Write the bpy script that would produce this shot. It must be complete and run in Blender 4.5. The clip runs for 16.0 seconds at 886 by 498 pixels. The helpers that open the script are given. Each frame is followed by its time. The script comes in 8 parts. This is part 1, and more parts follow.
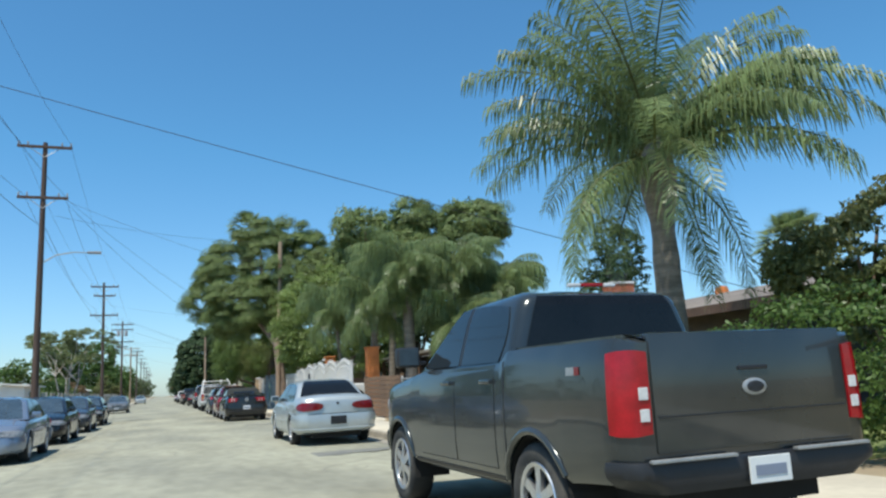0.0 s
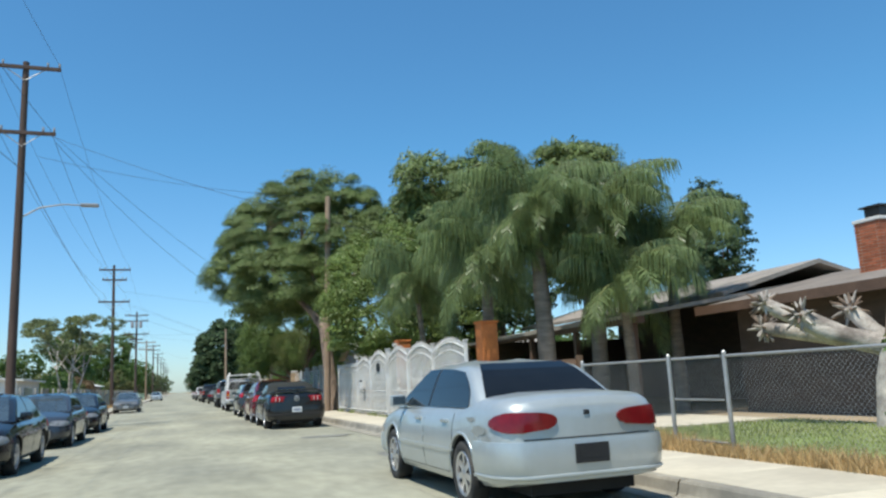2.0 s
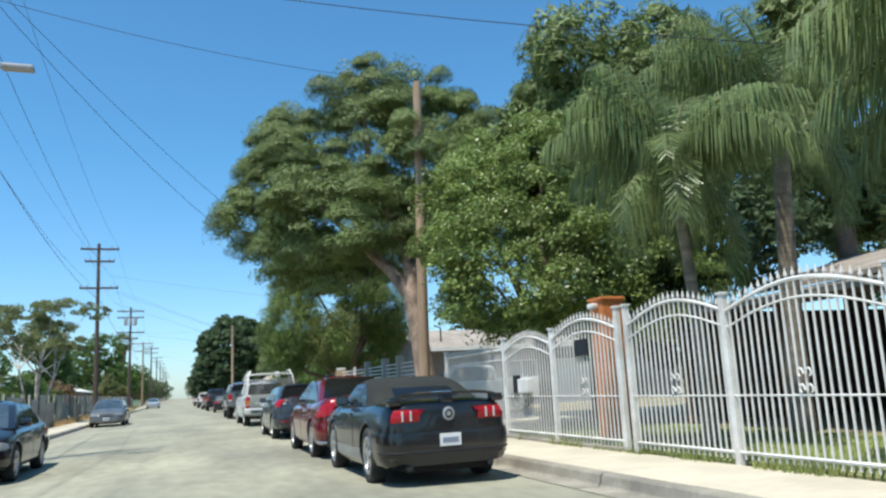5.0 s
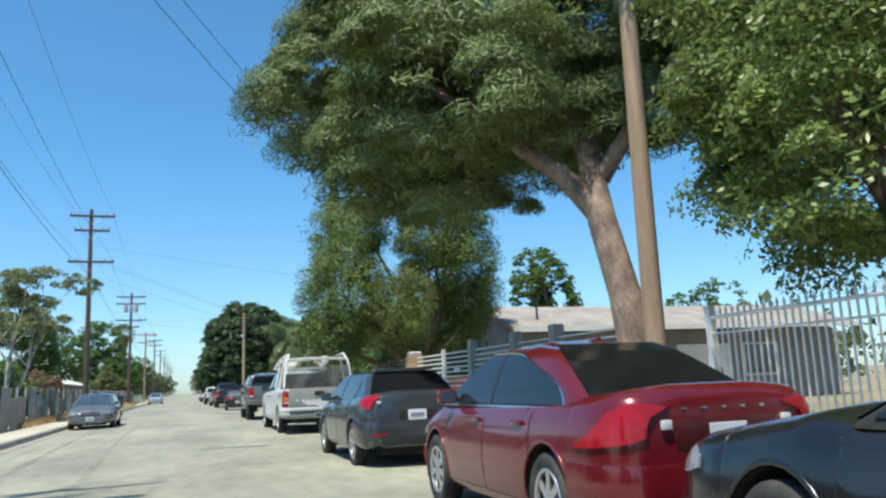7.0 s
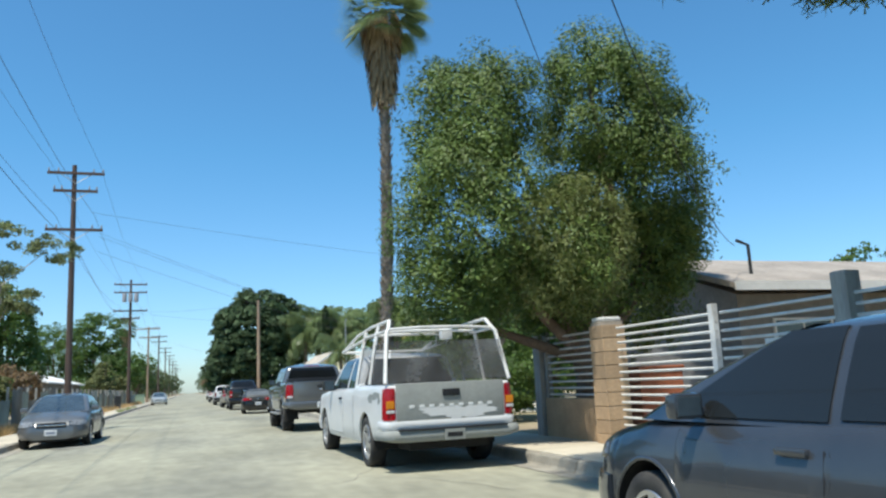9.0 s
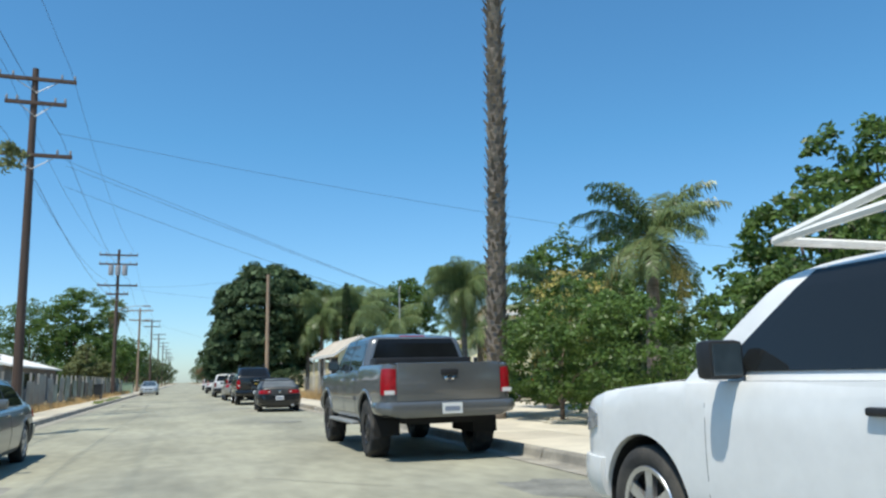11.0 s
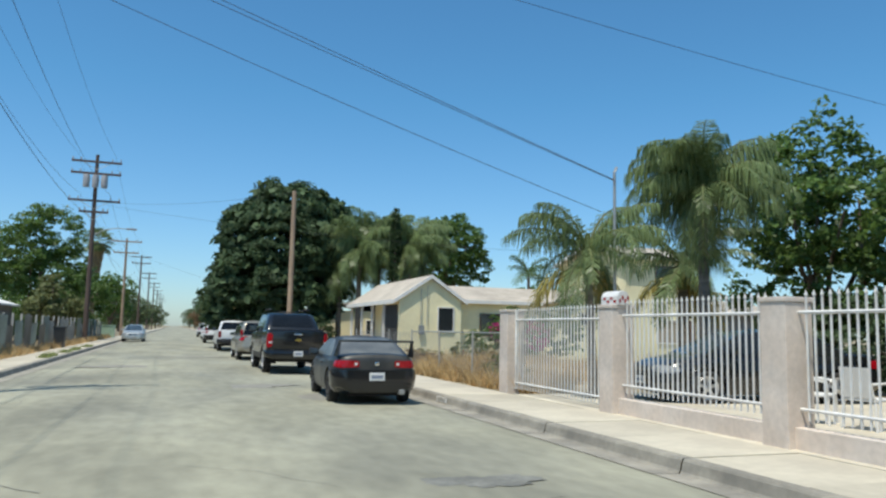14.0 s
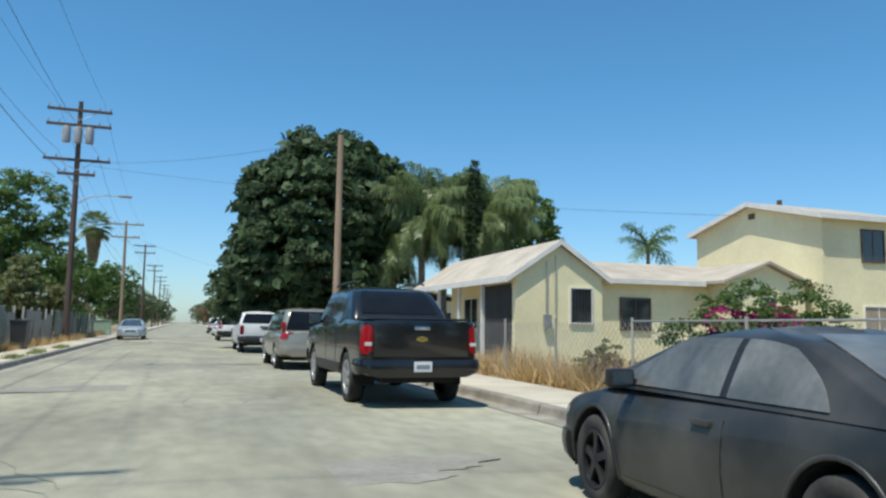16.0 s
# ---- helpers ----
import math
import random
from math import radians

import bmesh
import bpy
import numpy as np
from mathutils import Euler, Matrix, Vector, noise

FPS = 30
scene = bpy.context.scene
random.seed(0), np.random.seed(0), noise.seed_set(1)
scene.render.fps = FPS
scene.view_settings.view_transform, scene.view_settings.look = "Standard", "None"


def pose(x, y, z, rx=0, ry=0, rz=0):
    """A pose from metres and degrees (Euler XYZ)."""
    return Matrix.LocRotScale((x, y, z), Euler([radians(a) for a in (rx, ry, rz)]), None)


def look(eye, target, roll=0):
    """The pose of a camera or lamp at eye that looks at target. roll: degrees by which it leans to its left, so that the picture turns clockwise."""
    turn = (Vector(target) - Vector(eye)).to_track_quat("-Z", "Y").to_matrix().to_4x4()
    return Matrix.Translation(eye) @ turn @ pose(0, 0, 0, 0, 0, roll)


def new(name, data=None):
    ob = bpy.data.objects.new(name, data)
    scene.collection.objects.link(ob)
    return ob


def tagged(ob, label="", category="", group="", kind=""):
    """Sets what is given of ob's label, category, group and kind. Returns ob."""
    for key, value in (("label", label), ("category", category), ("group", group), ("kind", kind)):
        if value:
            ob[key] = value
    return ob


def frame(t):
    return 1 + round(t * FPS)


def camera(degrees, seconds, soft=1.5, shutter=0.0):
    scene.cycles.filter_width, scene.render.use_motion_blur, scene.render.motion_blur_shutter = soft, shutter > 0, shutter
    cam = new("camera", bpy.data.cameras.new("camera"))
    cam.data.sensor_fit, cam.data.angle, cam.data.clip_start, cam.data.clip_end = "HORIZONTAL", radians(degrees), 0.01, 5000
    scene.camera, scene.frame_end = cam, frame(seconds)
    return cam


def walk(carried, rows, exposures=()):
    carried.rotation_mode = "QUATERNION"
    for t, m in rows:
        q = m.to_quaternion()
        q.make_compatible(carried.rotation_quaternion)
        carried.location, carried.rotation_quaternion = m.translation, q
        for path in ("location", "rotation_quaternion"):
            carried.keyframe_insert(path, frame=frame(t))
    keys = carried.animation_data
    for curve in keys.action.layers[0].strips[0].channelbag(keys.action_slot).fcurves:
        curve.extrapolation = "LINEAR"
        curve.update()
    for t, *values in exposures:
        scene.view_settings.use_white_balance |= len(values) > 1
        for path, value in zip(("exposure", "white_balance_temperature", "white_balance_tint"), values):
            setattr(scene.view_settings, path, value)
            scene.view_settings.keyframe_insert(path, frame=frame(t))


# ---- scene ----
cam = camera(61.3, 16.0, soft=2.4)
PATH = [
    (0, (0.667, -4.548, 1.234), (1.367, -2.707, 1.582), -2.9),
    (0.5, (0.72, -1.89, 1.235), (1.408, -0.044, 1.579), -2.8),
    (1, (0.734, 0.619, 1.243), (1.413, 2.464, 1.61), -2.2),
    (1.5, (0.769, 3.064, 1.233), (1.433, 4.919, 1.573), -2.9),
    (2, (0.722, 5.471, 1.25), (1.384, 7.327, 1.592), -2.8),
    (2.5, (0.737, 7.901, 1.232), (1.403, 9.756, 1.577), -3.1),
    (3, (0.70, 10.042, 1.185), (1.369, 11.894, 1.537), -2.5),
    (5.5, (0.811, 21.493, 1.261), (1.471, 23.347, 1.617), -3.0),
    (6, (0.797, 23.917, 1.243), (1.449, 25.774, 1.594), -2.6),
    (6.5, (0.754, 26.403, 1.227), (1.406, 28.26, 1.586), -2.4),
    (7, (0.717, 28.752, 1.219), (1.366, 30.61, 1.57), -2.4),
    (7.5, (0.64, 31.12, 1.21), (1.287, 32.98, 1.557), -2.5),
    (8, (0.692, 33.672, 1.232), (1.336, 35.532, 1.583), -2.6),
    (8.5, (0.686, 36.483, 1.257), (1.332, 38.344, 1.606), -2.8),
    (9, (0.676, 39.08, 1.246), (1.314, 40.944, 1.592), -2.7),
    (9.5, (0.614, 41.77, 1.209), (1.247, 43.633, 1.564), -2.5),
    (10, (0.61, 44.709, 1.185), (1.237, 46.574, 1.54), -2.4),
    (12.5, (0.513, 57.697, 1.289), (1.19, 59.56, 1.553), 0.7),
    (13, (0.547, 60.359, 1.32), (1.185, 62.239, 1.562), 0.0),
    (13.5, (0.542, 62.988, 1.357), (1.176, 64.868, 1.609), -0.5),
    (14, (0.424, 65.435, 1.406), (1.09, 67.308, 1.623), 1.2),
    (14.5, (0.627, 68.585, 1.316), (1.27, 70.465, 1.546), -0.2),
    (15, (0.562, 71.206, 1.343), (1.199, 73.089, 1.56), -0.2),
    (15.5, (0.606, 74.333, 1.302), (1.248, 76.214, 1.524), 0.4),
    (16, (0.54, 77.235, 1.243), (1.19, 79.116, 1.447), 0.9),
]
walk(cam, [(t, look(eye, target, roll)) for t, eye, target, roll in PATH], [(0.0, 0.22), (3.0, 0.22), (5.5, 0.42), (7.5, 0.38), (8.0, 0.22), (8.5, 0.32), (9.0, 0.34), (10.0, 0.22), (12.5, 0.24), (13.0, 0.25), (13.5, 0.07), (14.0, 0.04), (14.5, 0.17), (15.0, 0.16), (16.0, 0.08)])

# ---- world, sun, exposure ----
world = bpy.data.worlds.new("sky_world")
scene.world = world
world.use_nodes = True
wn = world.node_tree
sky = wn.nodes.new("ShaderNodeTexSky")
sky.sky_type, sky.sun_disc = "NISHITA", False
SUN_TO = Vector((0.305, 0.25, -1.0)).normalized()
sky.sun_elevation = math.asin(-SUN_TO.z)
sky.sun_rotation = math.atan2(-SUN_TO.x, -SUN_TO.y)
sky.air_density, sky.dust_density, sky.ozone_density = 1.0, 0.4, 1.5
tint = wn.nodes.new("ShaderNodeMix")
tint.data_type, tint.blend_type = "RGBA", "MULTIPLY"
tint.inputs[0].default_value = 1.0
coord = wn.nodes.new("ShaderNodeTexCoord")
split = wn.nodes.new("ShaderNodeSeparateXYZ")
height = wn.nodes.new("ShaderNodeMapRange")
height.inputs[1].default_value, height.inputs[2].default_value = 0.0, 0.30
shade = wn.nodes.new("ShaderNodeMix")
shade.data_type = "RGBA"
shade.inputs[6].default_value, shade.inputs[7].default_value = (0.72, 0.93, 1.16, 1), (0.51, 1.0, 1.20, 1)
wn.links.new(coord.outputs["Generated"], split.inputs[0])
wn.links.new(split.outputs[2], height.inputs[0])
wn.links.new(height.outputs[0], shade.inputs[0])
wn.links.new(shade.outputs[2], tint.inputs[7])
wn.links.new(sky.outputs[0], tint.inputs[6])
wn.links.new(tint.outputs[2], wn.nodes["Background"].inputs[0])
wn.nodes["Background"].inputs[1].default_value = 0.12
lamp = bpy.data.lights.new("sun", "SUN")
lamp.energy, lamp.angle, lamp.color = 4.6, radians(0.8), (0.98, 0.94, 0.83)
sun = new("sun", lamp)
sun.matrix_world = look((0, 0, 60), Vector((0, 0, 60)) + SUN_TO)

# ---- materials ----


def material(name, base, rough=0.6, metal=0.0, vary=0.2, scale=3.0, bump=0.0, bscale=40.0, coat=0.0, rand=0.0, island=0.0,
             stain=None, stain_scale=0.6, stain_amount=0.4, spec=0.5, trans=0.0, emit=0.0, stretch=(1, 1, 1), sheen=0.0):
    """A surface with broad and fine colour variation, stains, relief and, where asked, piece-by-piece variation."""
    m = bpy.data.materials.new(name)
    m.use_nodes = True
    nt = m.node_tree
    b = nt.nodes["Principled BSDF"]
    b.inputs["Roughness"].default_value = rough
    b.inputs["Metallic"].default_value = metal
    b.inputs["Coat Weight"].default_value = coat
    b.inputs["Coat Roughness"].default_value = 0.04
    b.inputs["Specular IOR Level"].default_value = spec
    b.inputs["Transmission Weight"].default_value = trans
    if emit:
        b.inputs["Emission Color"].default_value = (*base, 1)
        b.inputs["Emission Strength"].default_value = emit
    tc = nt.nodes.new("ShaderNodeTexCoord")
    mp = nt.nodes.new("ShaderNodeMapping")
    mp.inputs["Scale"].default_value = stretch
    nt.links.new(tc.outputs["Object"], mp.inputs["Vector"])

    def noise_tex(s, detail=4.0):
        n = nt.nodes.new("ShaderNodeTexNoise")
        n.inputs["Scale"].default_value = s
        n.inputs["Detail"].default_value = detail
        nt.links.new(mp.outputs[0], n.inputs["Vector"])
        return n.outputs[0]

    def mul(a, bsock, fac=1.0):
        mx = nt.nodes.new("ShaderNodeMix")
        mx.data_type, mx.blend_type = "RGBA", "MULTIPLY"
        mx.inputs[0].default_value = fac
        nt.links.new(a, mx.inputs[6])
        nt.links.new(bsock, mx.inputs[7])
        return mx.outputs[2]

    def spread(sock, lo, hi, low_in=0.3, high_in=0.7):
        r = nt.nodes.new("ShaderNodeMapRange")
        r.inputs[1].default_value, r.inputs[2].default_value = low_in, high_in
        r.inputs[3].default_value, r.inputs[4].default_value = lo, hi
        nt.links.new(sock, r.inputs[0])
        return r.outputs[0]

    rgb = nt.nodes.new("ShaderNodeRGB")
    rgb.outputs[0].default_value = (*base, 1)
    col = rgb.outputs[0]
    if stain:
        mx = nt.nodes.new("ShaderNodeMix")
        mx.data_type = "RGBA"
        mx.inputs[7].default_value = (*stain, 1)
        nt.links.new(spread(noise_tex(stain_scale, 6.0), 0.0, stain_amount, 0.42, 0.68), mx.inputs[0])
        nt.links.new(col, mx.inputs[6])
        col = mx.outputs[2]
    if vary:
        col = mul(col, spread(noise_tex(scale), 1 - vary, 1 + vary * 0.6))
        col = mul(col, spread(noise_tex(scale * 9), 1 - vary * 0.6, 1 + vary * 0.4))
    if rand:
        oi = nt.nodes.new("ShaderNodeObjectInfo")
        col = mul(col, spread(oi.outputs["Random"], 1 - rand, 1 + rand * 0.5, 0, 1))
    if island:
        ge = nt.nodes.new("ShaderNodeNewGeometry")
        col = mul(col, spread(ge.outputs["Random Per Island"], 1 - island, 1 + island * 0.7, 0, 1))
    nt.links.new(col, b.inputs["Base Color"])
    if bump:
        bn = nt.nodes.new("ShaderNodeBump")
        bn.inputs["Strength"].default_value = 0.7
        bn.inputs["Distance"].default_value = bump
        nt.links.new(noise_tex(bscale, 6.0), bn.inputs["Height"])
        nt.links.new(bn.outputs[0], b.inputs["Normal"])
    return m


def paint(name, base, rough=0.28, metal=0.35, coat=0.6, dust=0.25):
    return material(name, base, rough, metal, 0.05, 1.5, coat=coat, stain=(0.32, 0.29, 0.24), stain_scale=1.2, stain_amount=dust * 0.35)


def leaf_material(name, base, rough=0.55, island=0.35, thin=0.45):
    """Leaves: some light passes through them."""
    m = material(name, base, rough, vary=0.25, scale=0.7, island=island, spec=0.35)
    nt = m.node_tree
    b, out = nt.nodes["Principled BSDF"], nt.nodes["Material Output"]
    tr = nt.nodes.new("ShaderNodeBsdfTranslucent")
    mixer = nt.nodes.new("ShaderNodeMixShader")
    mixer.inputs[0].default_value = thin
    src = b.inputs["Base Color"].links[0].from_socket
    nt.links.new(src, tr.inputs[0])
    nt.links.new(b.outputs[0], mixer.inputs[1])
    nt.links.new(tr.outputs[0], mixer.inputs[2])
    nt.links.new(mixer.outputs[0], out.inputs[0])
    return m


M = dict(
    asphalt=material("worn_asphalt", (0.33, 0.318, 0.235), 0.9, vary=0.26, scale=0.5, bump=0.004, bscale=90, stain=(0.185, 0.185, 0.155), stain_scale=0.35, stain_amount=0.6, stretch=(1, 0.45, 1)),
    patch=material("road_patch", (0.27, 0.255, 0.215), 0.9, vary=0.2, scale=1.5, bump=0.004, bscale=80),
    crack=material("road_crack", (0.25, 0.24, 0.20), 0.95, vary=0.2),
    oil=material("oil_stain", (0.20, 0.197, 0.172), 0.85, vary=0.3, scale=2),
    concrete=material("pale_concrete", (0.56, 0.505, 0.395), 0.9, vary=0.12, scale=0.9, bump=0.002, bscale=60, rand=0.14, stain=(0.36, 0.31, 0.25), stain_scale=0.8, stain_amount=0.4),
    kerb=material("kerb_concrete", (0.36, 0.33, 0.27), 0.9, vary=0.2, scale=1.4, bump=0.004, bscale=40, stain=(0.16, 0.15, 0.13), stain_scale=1.1, stain_amount=0.7),
    ground=material("dry_ground", (0.33, 0.26, 0.17), 0.95, vary=0.25, scale=0.25, bump=0.01, bscale=20, stain=(0.17, 0.18, 0.07), stain_scale=0.09, stain_amount=0.6),
    lawn=material("lawn_soil", (0.22, 0.27, 0.09), 0.95, vary=0.3, scale=0.8, bump=0.01, bscale=30, stain=(0.30, 0.27, 0.12), stain_scale=0.5, stain_amount=0.6),
    grass_dry=leaf_material("dry_grass", (0.60, 0.42, 0.20), island=0.4, thin=0.2),
    grass_green=leaf_material("green_grass", (0.27, 0.32, 0.10), island=0.4, thin=0.2),
    bark=material("brown_bark", (0.20, 0.14, 0.10), 0.9, vary=0.35, scale=4, bump=0.03, bscale=14, stretch=(1, 1, 0.35)),
    pinebark=material("pine_bark", (0.34, 0.25, 0.19), 0.9, vary=0.4, scale=3, bump=0.04, bscale=9, stain=(0.13, 0.09, 0.07), stain_scale=4, stain_amount=0.8, stretch=(1, 1, 0.5)),
    palmbark=material("palm_bark", (0.22, 0.185, 0.15), 0.9, vary=0.35, scale=5, bump=0.02, bscale=12, stretch=(0.4, 0.4, 2.5)),
    boot=material("palm_boot", (0.30, 0.24, 0.18), 0.9, vary=0.3, scale=9, island=0.55, bump=0.006),
    deadwood=material("bleached_limb", (0.52, 0.47, 0.41), 0.85, vary=0.35, scale=5, bump=0.02, bscale=15, stain=(0.16, 0.13, 0.11), stain_scale=2.2, stain_amount=0.9),
    polewood=material("weathered_pole", (0.10, 0.066, 0.052), 0.85, vary=0.3, scale=3, bump=0.006, bscale=30, stretch=(3, 3, 0.2)),
    polepale=material("pale_pole_wood", (0.37, 0.26, 0.175), 0.85, vary=0.25, scale=3, bump=0.006, bscale=30, stretch=(3, 3, 0.2), stain=(0.22, 0.15, 0.11), stain_scale=1.3, stain_amount=0.6),
    fencewood=material("brown_fence_plank", (0.20, 0.115, 0.065), 0.8, vary=0.3, scale=4, rand=0.25, bump=0.003, stretch=(1, 0.3, 3)),
    greywood=material("grey_post_wood", (0.40, 0.385, 0.35), 0.85, vary=0.3, scale=3, bump=0.006, bscale=30, stretch=(3, 3, 0.3)),
    iron=material("white_painted_iron", (0.78, 0.77, 0.74), 0.55, vary=0.12, scale=3, stain=(0.40, 0.34, 0.28), stain_scale=2.5, stain_amount=0.45),
    galv=material("galvanised_steel", (0.42, 0.42, 0.41), 0.5, 0.6, vary=0.2, scale=4),
    darkiron=material("dark_iron", (0.05, 0.05, 0.05), 0.5, 0.4, vary=0.2),
    wire=material("cable_black", (0.03, 0.03, 0.035), 0.7, vary=0.1),
    insul=material("grey_insulator", (0.30, 0.30, 0.31), 0.4, vary=0.15),
    orange=material("orange_stucco", (0.62, 0.20, 0.055), 0.9, vary=0.2, scale=2, bump=0.004, bscale=90, stain=(0.36, 0.13, 0.06), stain_scale=1.5, stain_amount=0.4),
    pinkstucco=material("pinkish_stucco", (0.66, 0.56, 0.475), 0.95, vary=0.15, scale=1.6, bump=0.006, bscale=80, stain=(0.72, 0.66, 0.60), stain_scale=1.2, stain_amount=0.6),
    tanbrick=material("tan_block", (0.52, 0.36, 0.22), 0.9, vary=0.15, scale=3, bump=0.004, bscale=60, rand=0.2),
    mortar=material("mortar", (0.42, 0.36, 0.29), 0.95, vary=0.15, scale=5, bump=0.003, bscale=80),
    brick=material("orange_red_brick", (0.46, 0.15, 0.075), 0.9, vary=0.2, scale=8, bump=0.003, bscale=90, rand=0.3),
    cream=material("cream_stucco", (0.88, 0.79, 0.50), 0.95, vary=0.07, scale=0.8, bump=0.004, bscale=100, stain=(0.66, 0.54, 0.34), stain_scale=0.5, stain_amount=0.35),
    trim=material("white_trim", (0.78, 0.75, 0.70), 0.6, vary=0.1, scale=3),
    browntrim=material("brown_trim", (0.13, 0.075, 0.05), 0.7, vary=0.2, scale=3),
    brownwall=material("brown_siding", (0.085, 0.062, 0.048), 0.8, vary=0.25, scale=1.5, bump=0.004, stretch=(1, 1, 4)),
    greywall=material("grey_siding", (0.22, 0.21, 0.20), 0.85, vary=0.2, scale=1.2, bump=0.004),
    roofgrey=material("grey_shingle", (0.33, 0.29, 0.25), 0.95, vary=0.25, scale=1.2, bump=0.012, bscale=18, rand=0.15),
    roofpink=material("pinkish_shingle", (0.47, 0.41, 0.335), 0.95, vary=0.18, scale=1.2, bump=0.012, bscale=18, rand=0.12),
    roofbrown=material("brown_shingle", (0.19, 0.16, 0.135), 0.95, vary=0.25, scale=1.2, bump=0.012, bscale=18, rand=0.15),
    white=material("white_wall", (0.74, 0.72, 0.68), 0.9, vary=0.1, scale=1, bump=0.003),
    pane=material("window_pane", (0.03, 0.035, 0.04), 0.06, vary=0.0, spec=0.8),
    curtain=material("window_blind", (0.40, 0.33, 0.24), 0.9, vary=0.2, scale=4),
    tarp=material("grey_green_tarp", (0.38, 0.42, 0.38), 0.8, vary=0.25, scale=1.2, bump=0.03, bscale=3),
    corrugated=material("corrugated_sheet", (0.46, 0.48, 0.47), 0.6, 0.2, vary=0.25, scale=1.5, stain=(0.26, 0.20, 0.15), stain_scale=1.2, stain_amount=0.5),
    greypanel=material("grey_board_panel", (0.33, 0.32, 0.29), 0.85, vary=0.25, scale=2, bump=0.004, stain=(0.20, 0.16, 0.12), stain_scale=1.0, stain_amount=0.6),
    bin=material("dark_bin_plastic", (0.035, 0.037, 0.04), 0.5, vary=0.2),
    greenbox=material("pale_green_metal", (0.36, 0.48, 0.34), 0.5, vary=0.15),
    # vehicles
    tyre=material("tyre_rubber", (0.025, 0.025, 0.026), 0.85, vary=0.25, scale=6, stain=(0.16, 0.14, 0.11), stain_scale=3, stain_amount=0.35),
    alloy=material("alloy_rim", (0.62, 0.62, 0.63), 0.3, 0.85, vary=0.12, scale=6),
    darkalloy=material("dark_alloy_rim", (0.05, 0.05, 0.055), 0.4, 0.7, vary=0.12, scale=6),
    chrome=material("chrome", (0.75, 0.75, 0.76), 0.12, 1.0, vary=0.05),
    blacktrim=material("black_plastic_trim", (0.018, 0.018, 0.02), 0.5, vary=0.2, scale=5),
    well=material("wheel_well", (0.012, 0.012, 0.012), 0.9, vary=0.2),
    glass=material("tinted_car_glass", (0.016, 0.018, 0.019), 0.05, vary=0.0, spec=0.5),
    rearglass=material("dark_rear_glass", (0.010, 0.011, 0.012), 0.10, vary=0.2, scale=3, spec=0.3),
    glassclear=material("car_glass", (0.05, 0.07, 0.085), 0.04, vary=0.25, scale=1.5, spec=0.9),
    redlens=material("red_lens", (0.36, 0.006, 0.012), 0.16, vary=0.25, scale=14, spec=0.5),
    darkred=material("dark_red_lens", (0.17, 0.007, 0.010), 0.16, vary=0.2, scale=14, spec=0.5),
    whitelens=material("clear_lens", (0.72, 0.70, 0.68), 0.12, vary=0.15, scale=14, spec=0.8),
    amberlens=material("amber_lens", (0.72, 0.25, 0.02), 0.15, vary=0.1, scale=14, spec=0.7),
    plate=material("white_plate", (0.75, 0.75, 0.73), 0.4, vary=0.05),
    plate_bar=material("plate_bar", (0.22, 0.25, 0.32), 0.5, vary=0.0),
    p_charcoal=paint("charcoal_paint", (0.036, 0.042, 0.043), 0.2),
    p_silver=paint("silver_paint", (0.48, 0.515, 0.515), 0.34, 0.45, 0.5, 0.3),
    p_black=paint("black_paint", (0.010, 0.010, 0.011), 0.22, 0.1, 0.5, 0.12),
    p_red=paint("deep_red_paint", (0.165, 0.008, 0.013), 0.22, 0.3, 0.8, 0.1),
    p_slate=paint("slate_grey_paint", (0.052, 0.058, 0.068), 0.25, 0.35, 0.7, 0.2),
    p_white=paint("white_paint", (0.74, 0.74, 0.73), 0.35, 0.0, 0.4, 0.3),
    p_primer=material("grey_primer", (0.30, 0.31, 0.29), 0.75, vary=0.12, scale=2),
    p_grey=paint("steel_grey_paint", (0.165, 0.17, 0.172), 0.25, 0.5, 0.7, 0.2),
    p_matt=paint("dull_black_paint", (0.022, 0.024, 0.024), 0.45, 0.1, 0.2, 0.55),
    p_tan=paint("tan_paint", (0.36, 0.33, 0.27), 0.3, 0.4, 0.6, 0.2),
    p_bluegrey=paint("blue_grey_paint", (0.22, 0.26, 0.33), 0.25, 0.45, 0.7, 0.2),
    p_dullgrey=paint("dull_grey_paint", (0.16, 0.165, 0.165), 0.3, 0.4, 0.6, 0.25),
    # Pale blotches: brightness seen through the mesh, put into the colour.
    mesh_black=material("black_mesh_screen", (0.12, 0.12, 0.12), 0.8, vary=0.3, scale=3, stain=(0.45, 0.45, 0.44), stain_scale=1.4, stain_amount=0.45),
    # leaves
    l_pine=leaf_material("pine_needles", (0.185, 0.245, 0.08), thin=0.18),
    l_broad=leaf_material("glossy_leaves", (0.225, 0.30, 0.085), 0.38, thin=0.3),
    l_juniper=leaf_material("juniper_sprays", (0.14, 0.205, 0.045), thin=0.15),
    # Paler juniper leaf: sunlight on the crown's middle, put into the colour.
    l_juniperlit=leaf_material("juniper_lit_sprays", (0.25, 0.29, 0.10)),
    l_ficus=leaf_material("dark_ficus_leaves", (0.075, 0.12, 0.05), 0.7, thin=0.25),
    l_palm=leaf_material("palm_leaflets", (0.225, 0.295, 0.125), 0.32),
    l_palmyellow=leaf_material("yellow_palm_leaflets", (0.48, 0.40, 0.12), 0.5),
    l_dead=leaf_material("dead_palm_leaves", (0.36, 0.25, 0.13), 0.7, thin=0.15),
    l_olive=leaf_material("olive_leaves", (0.23, 0.25, 0.10)),
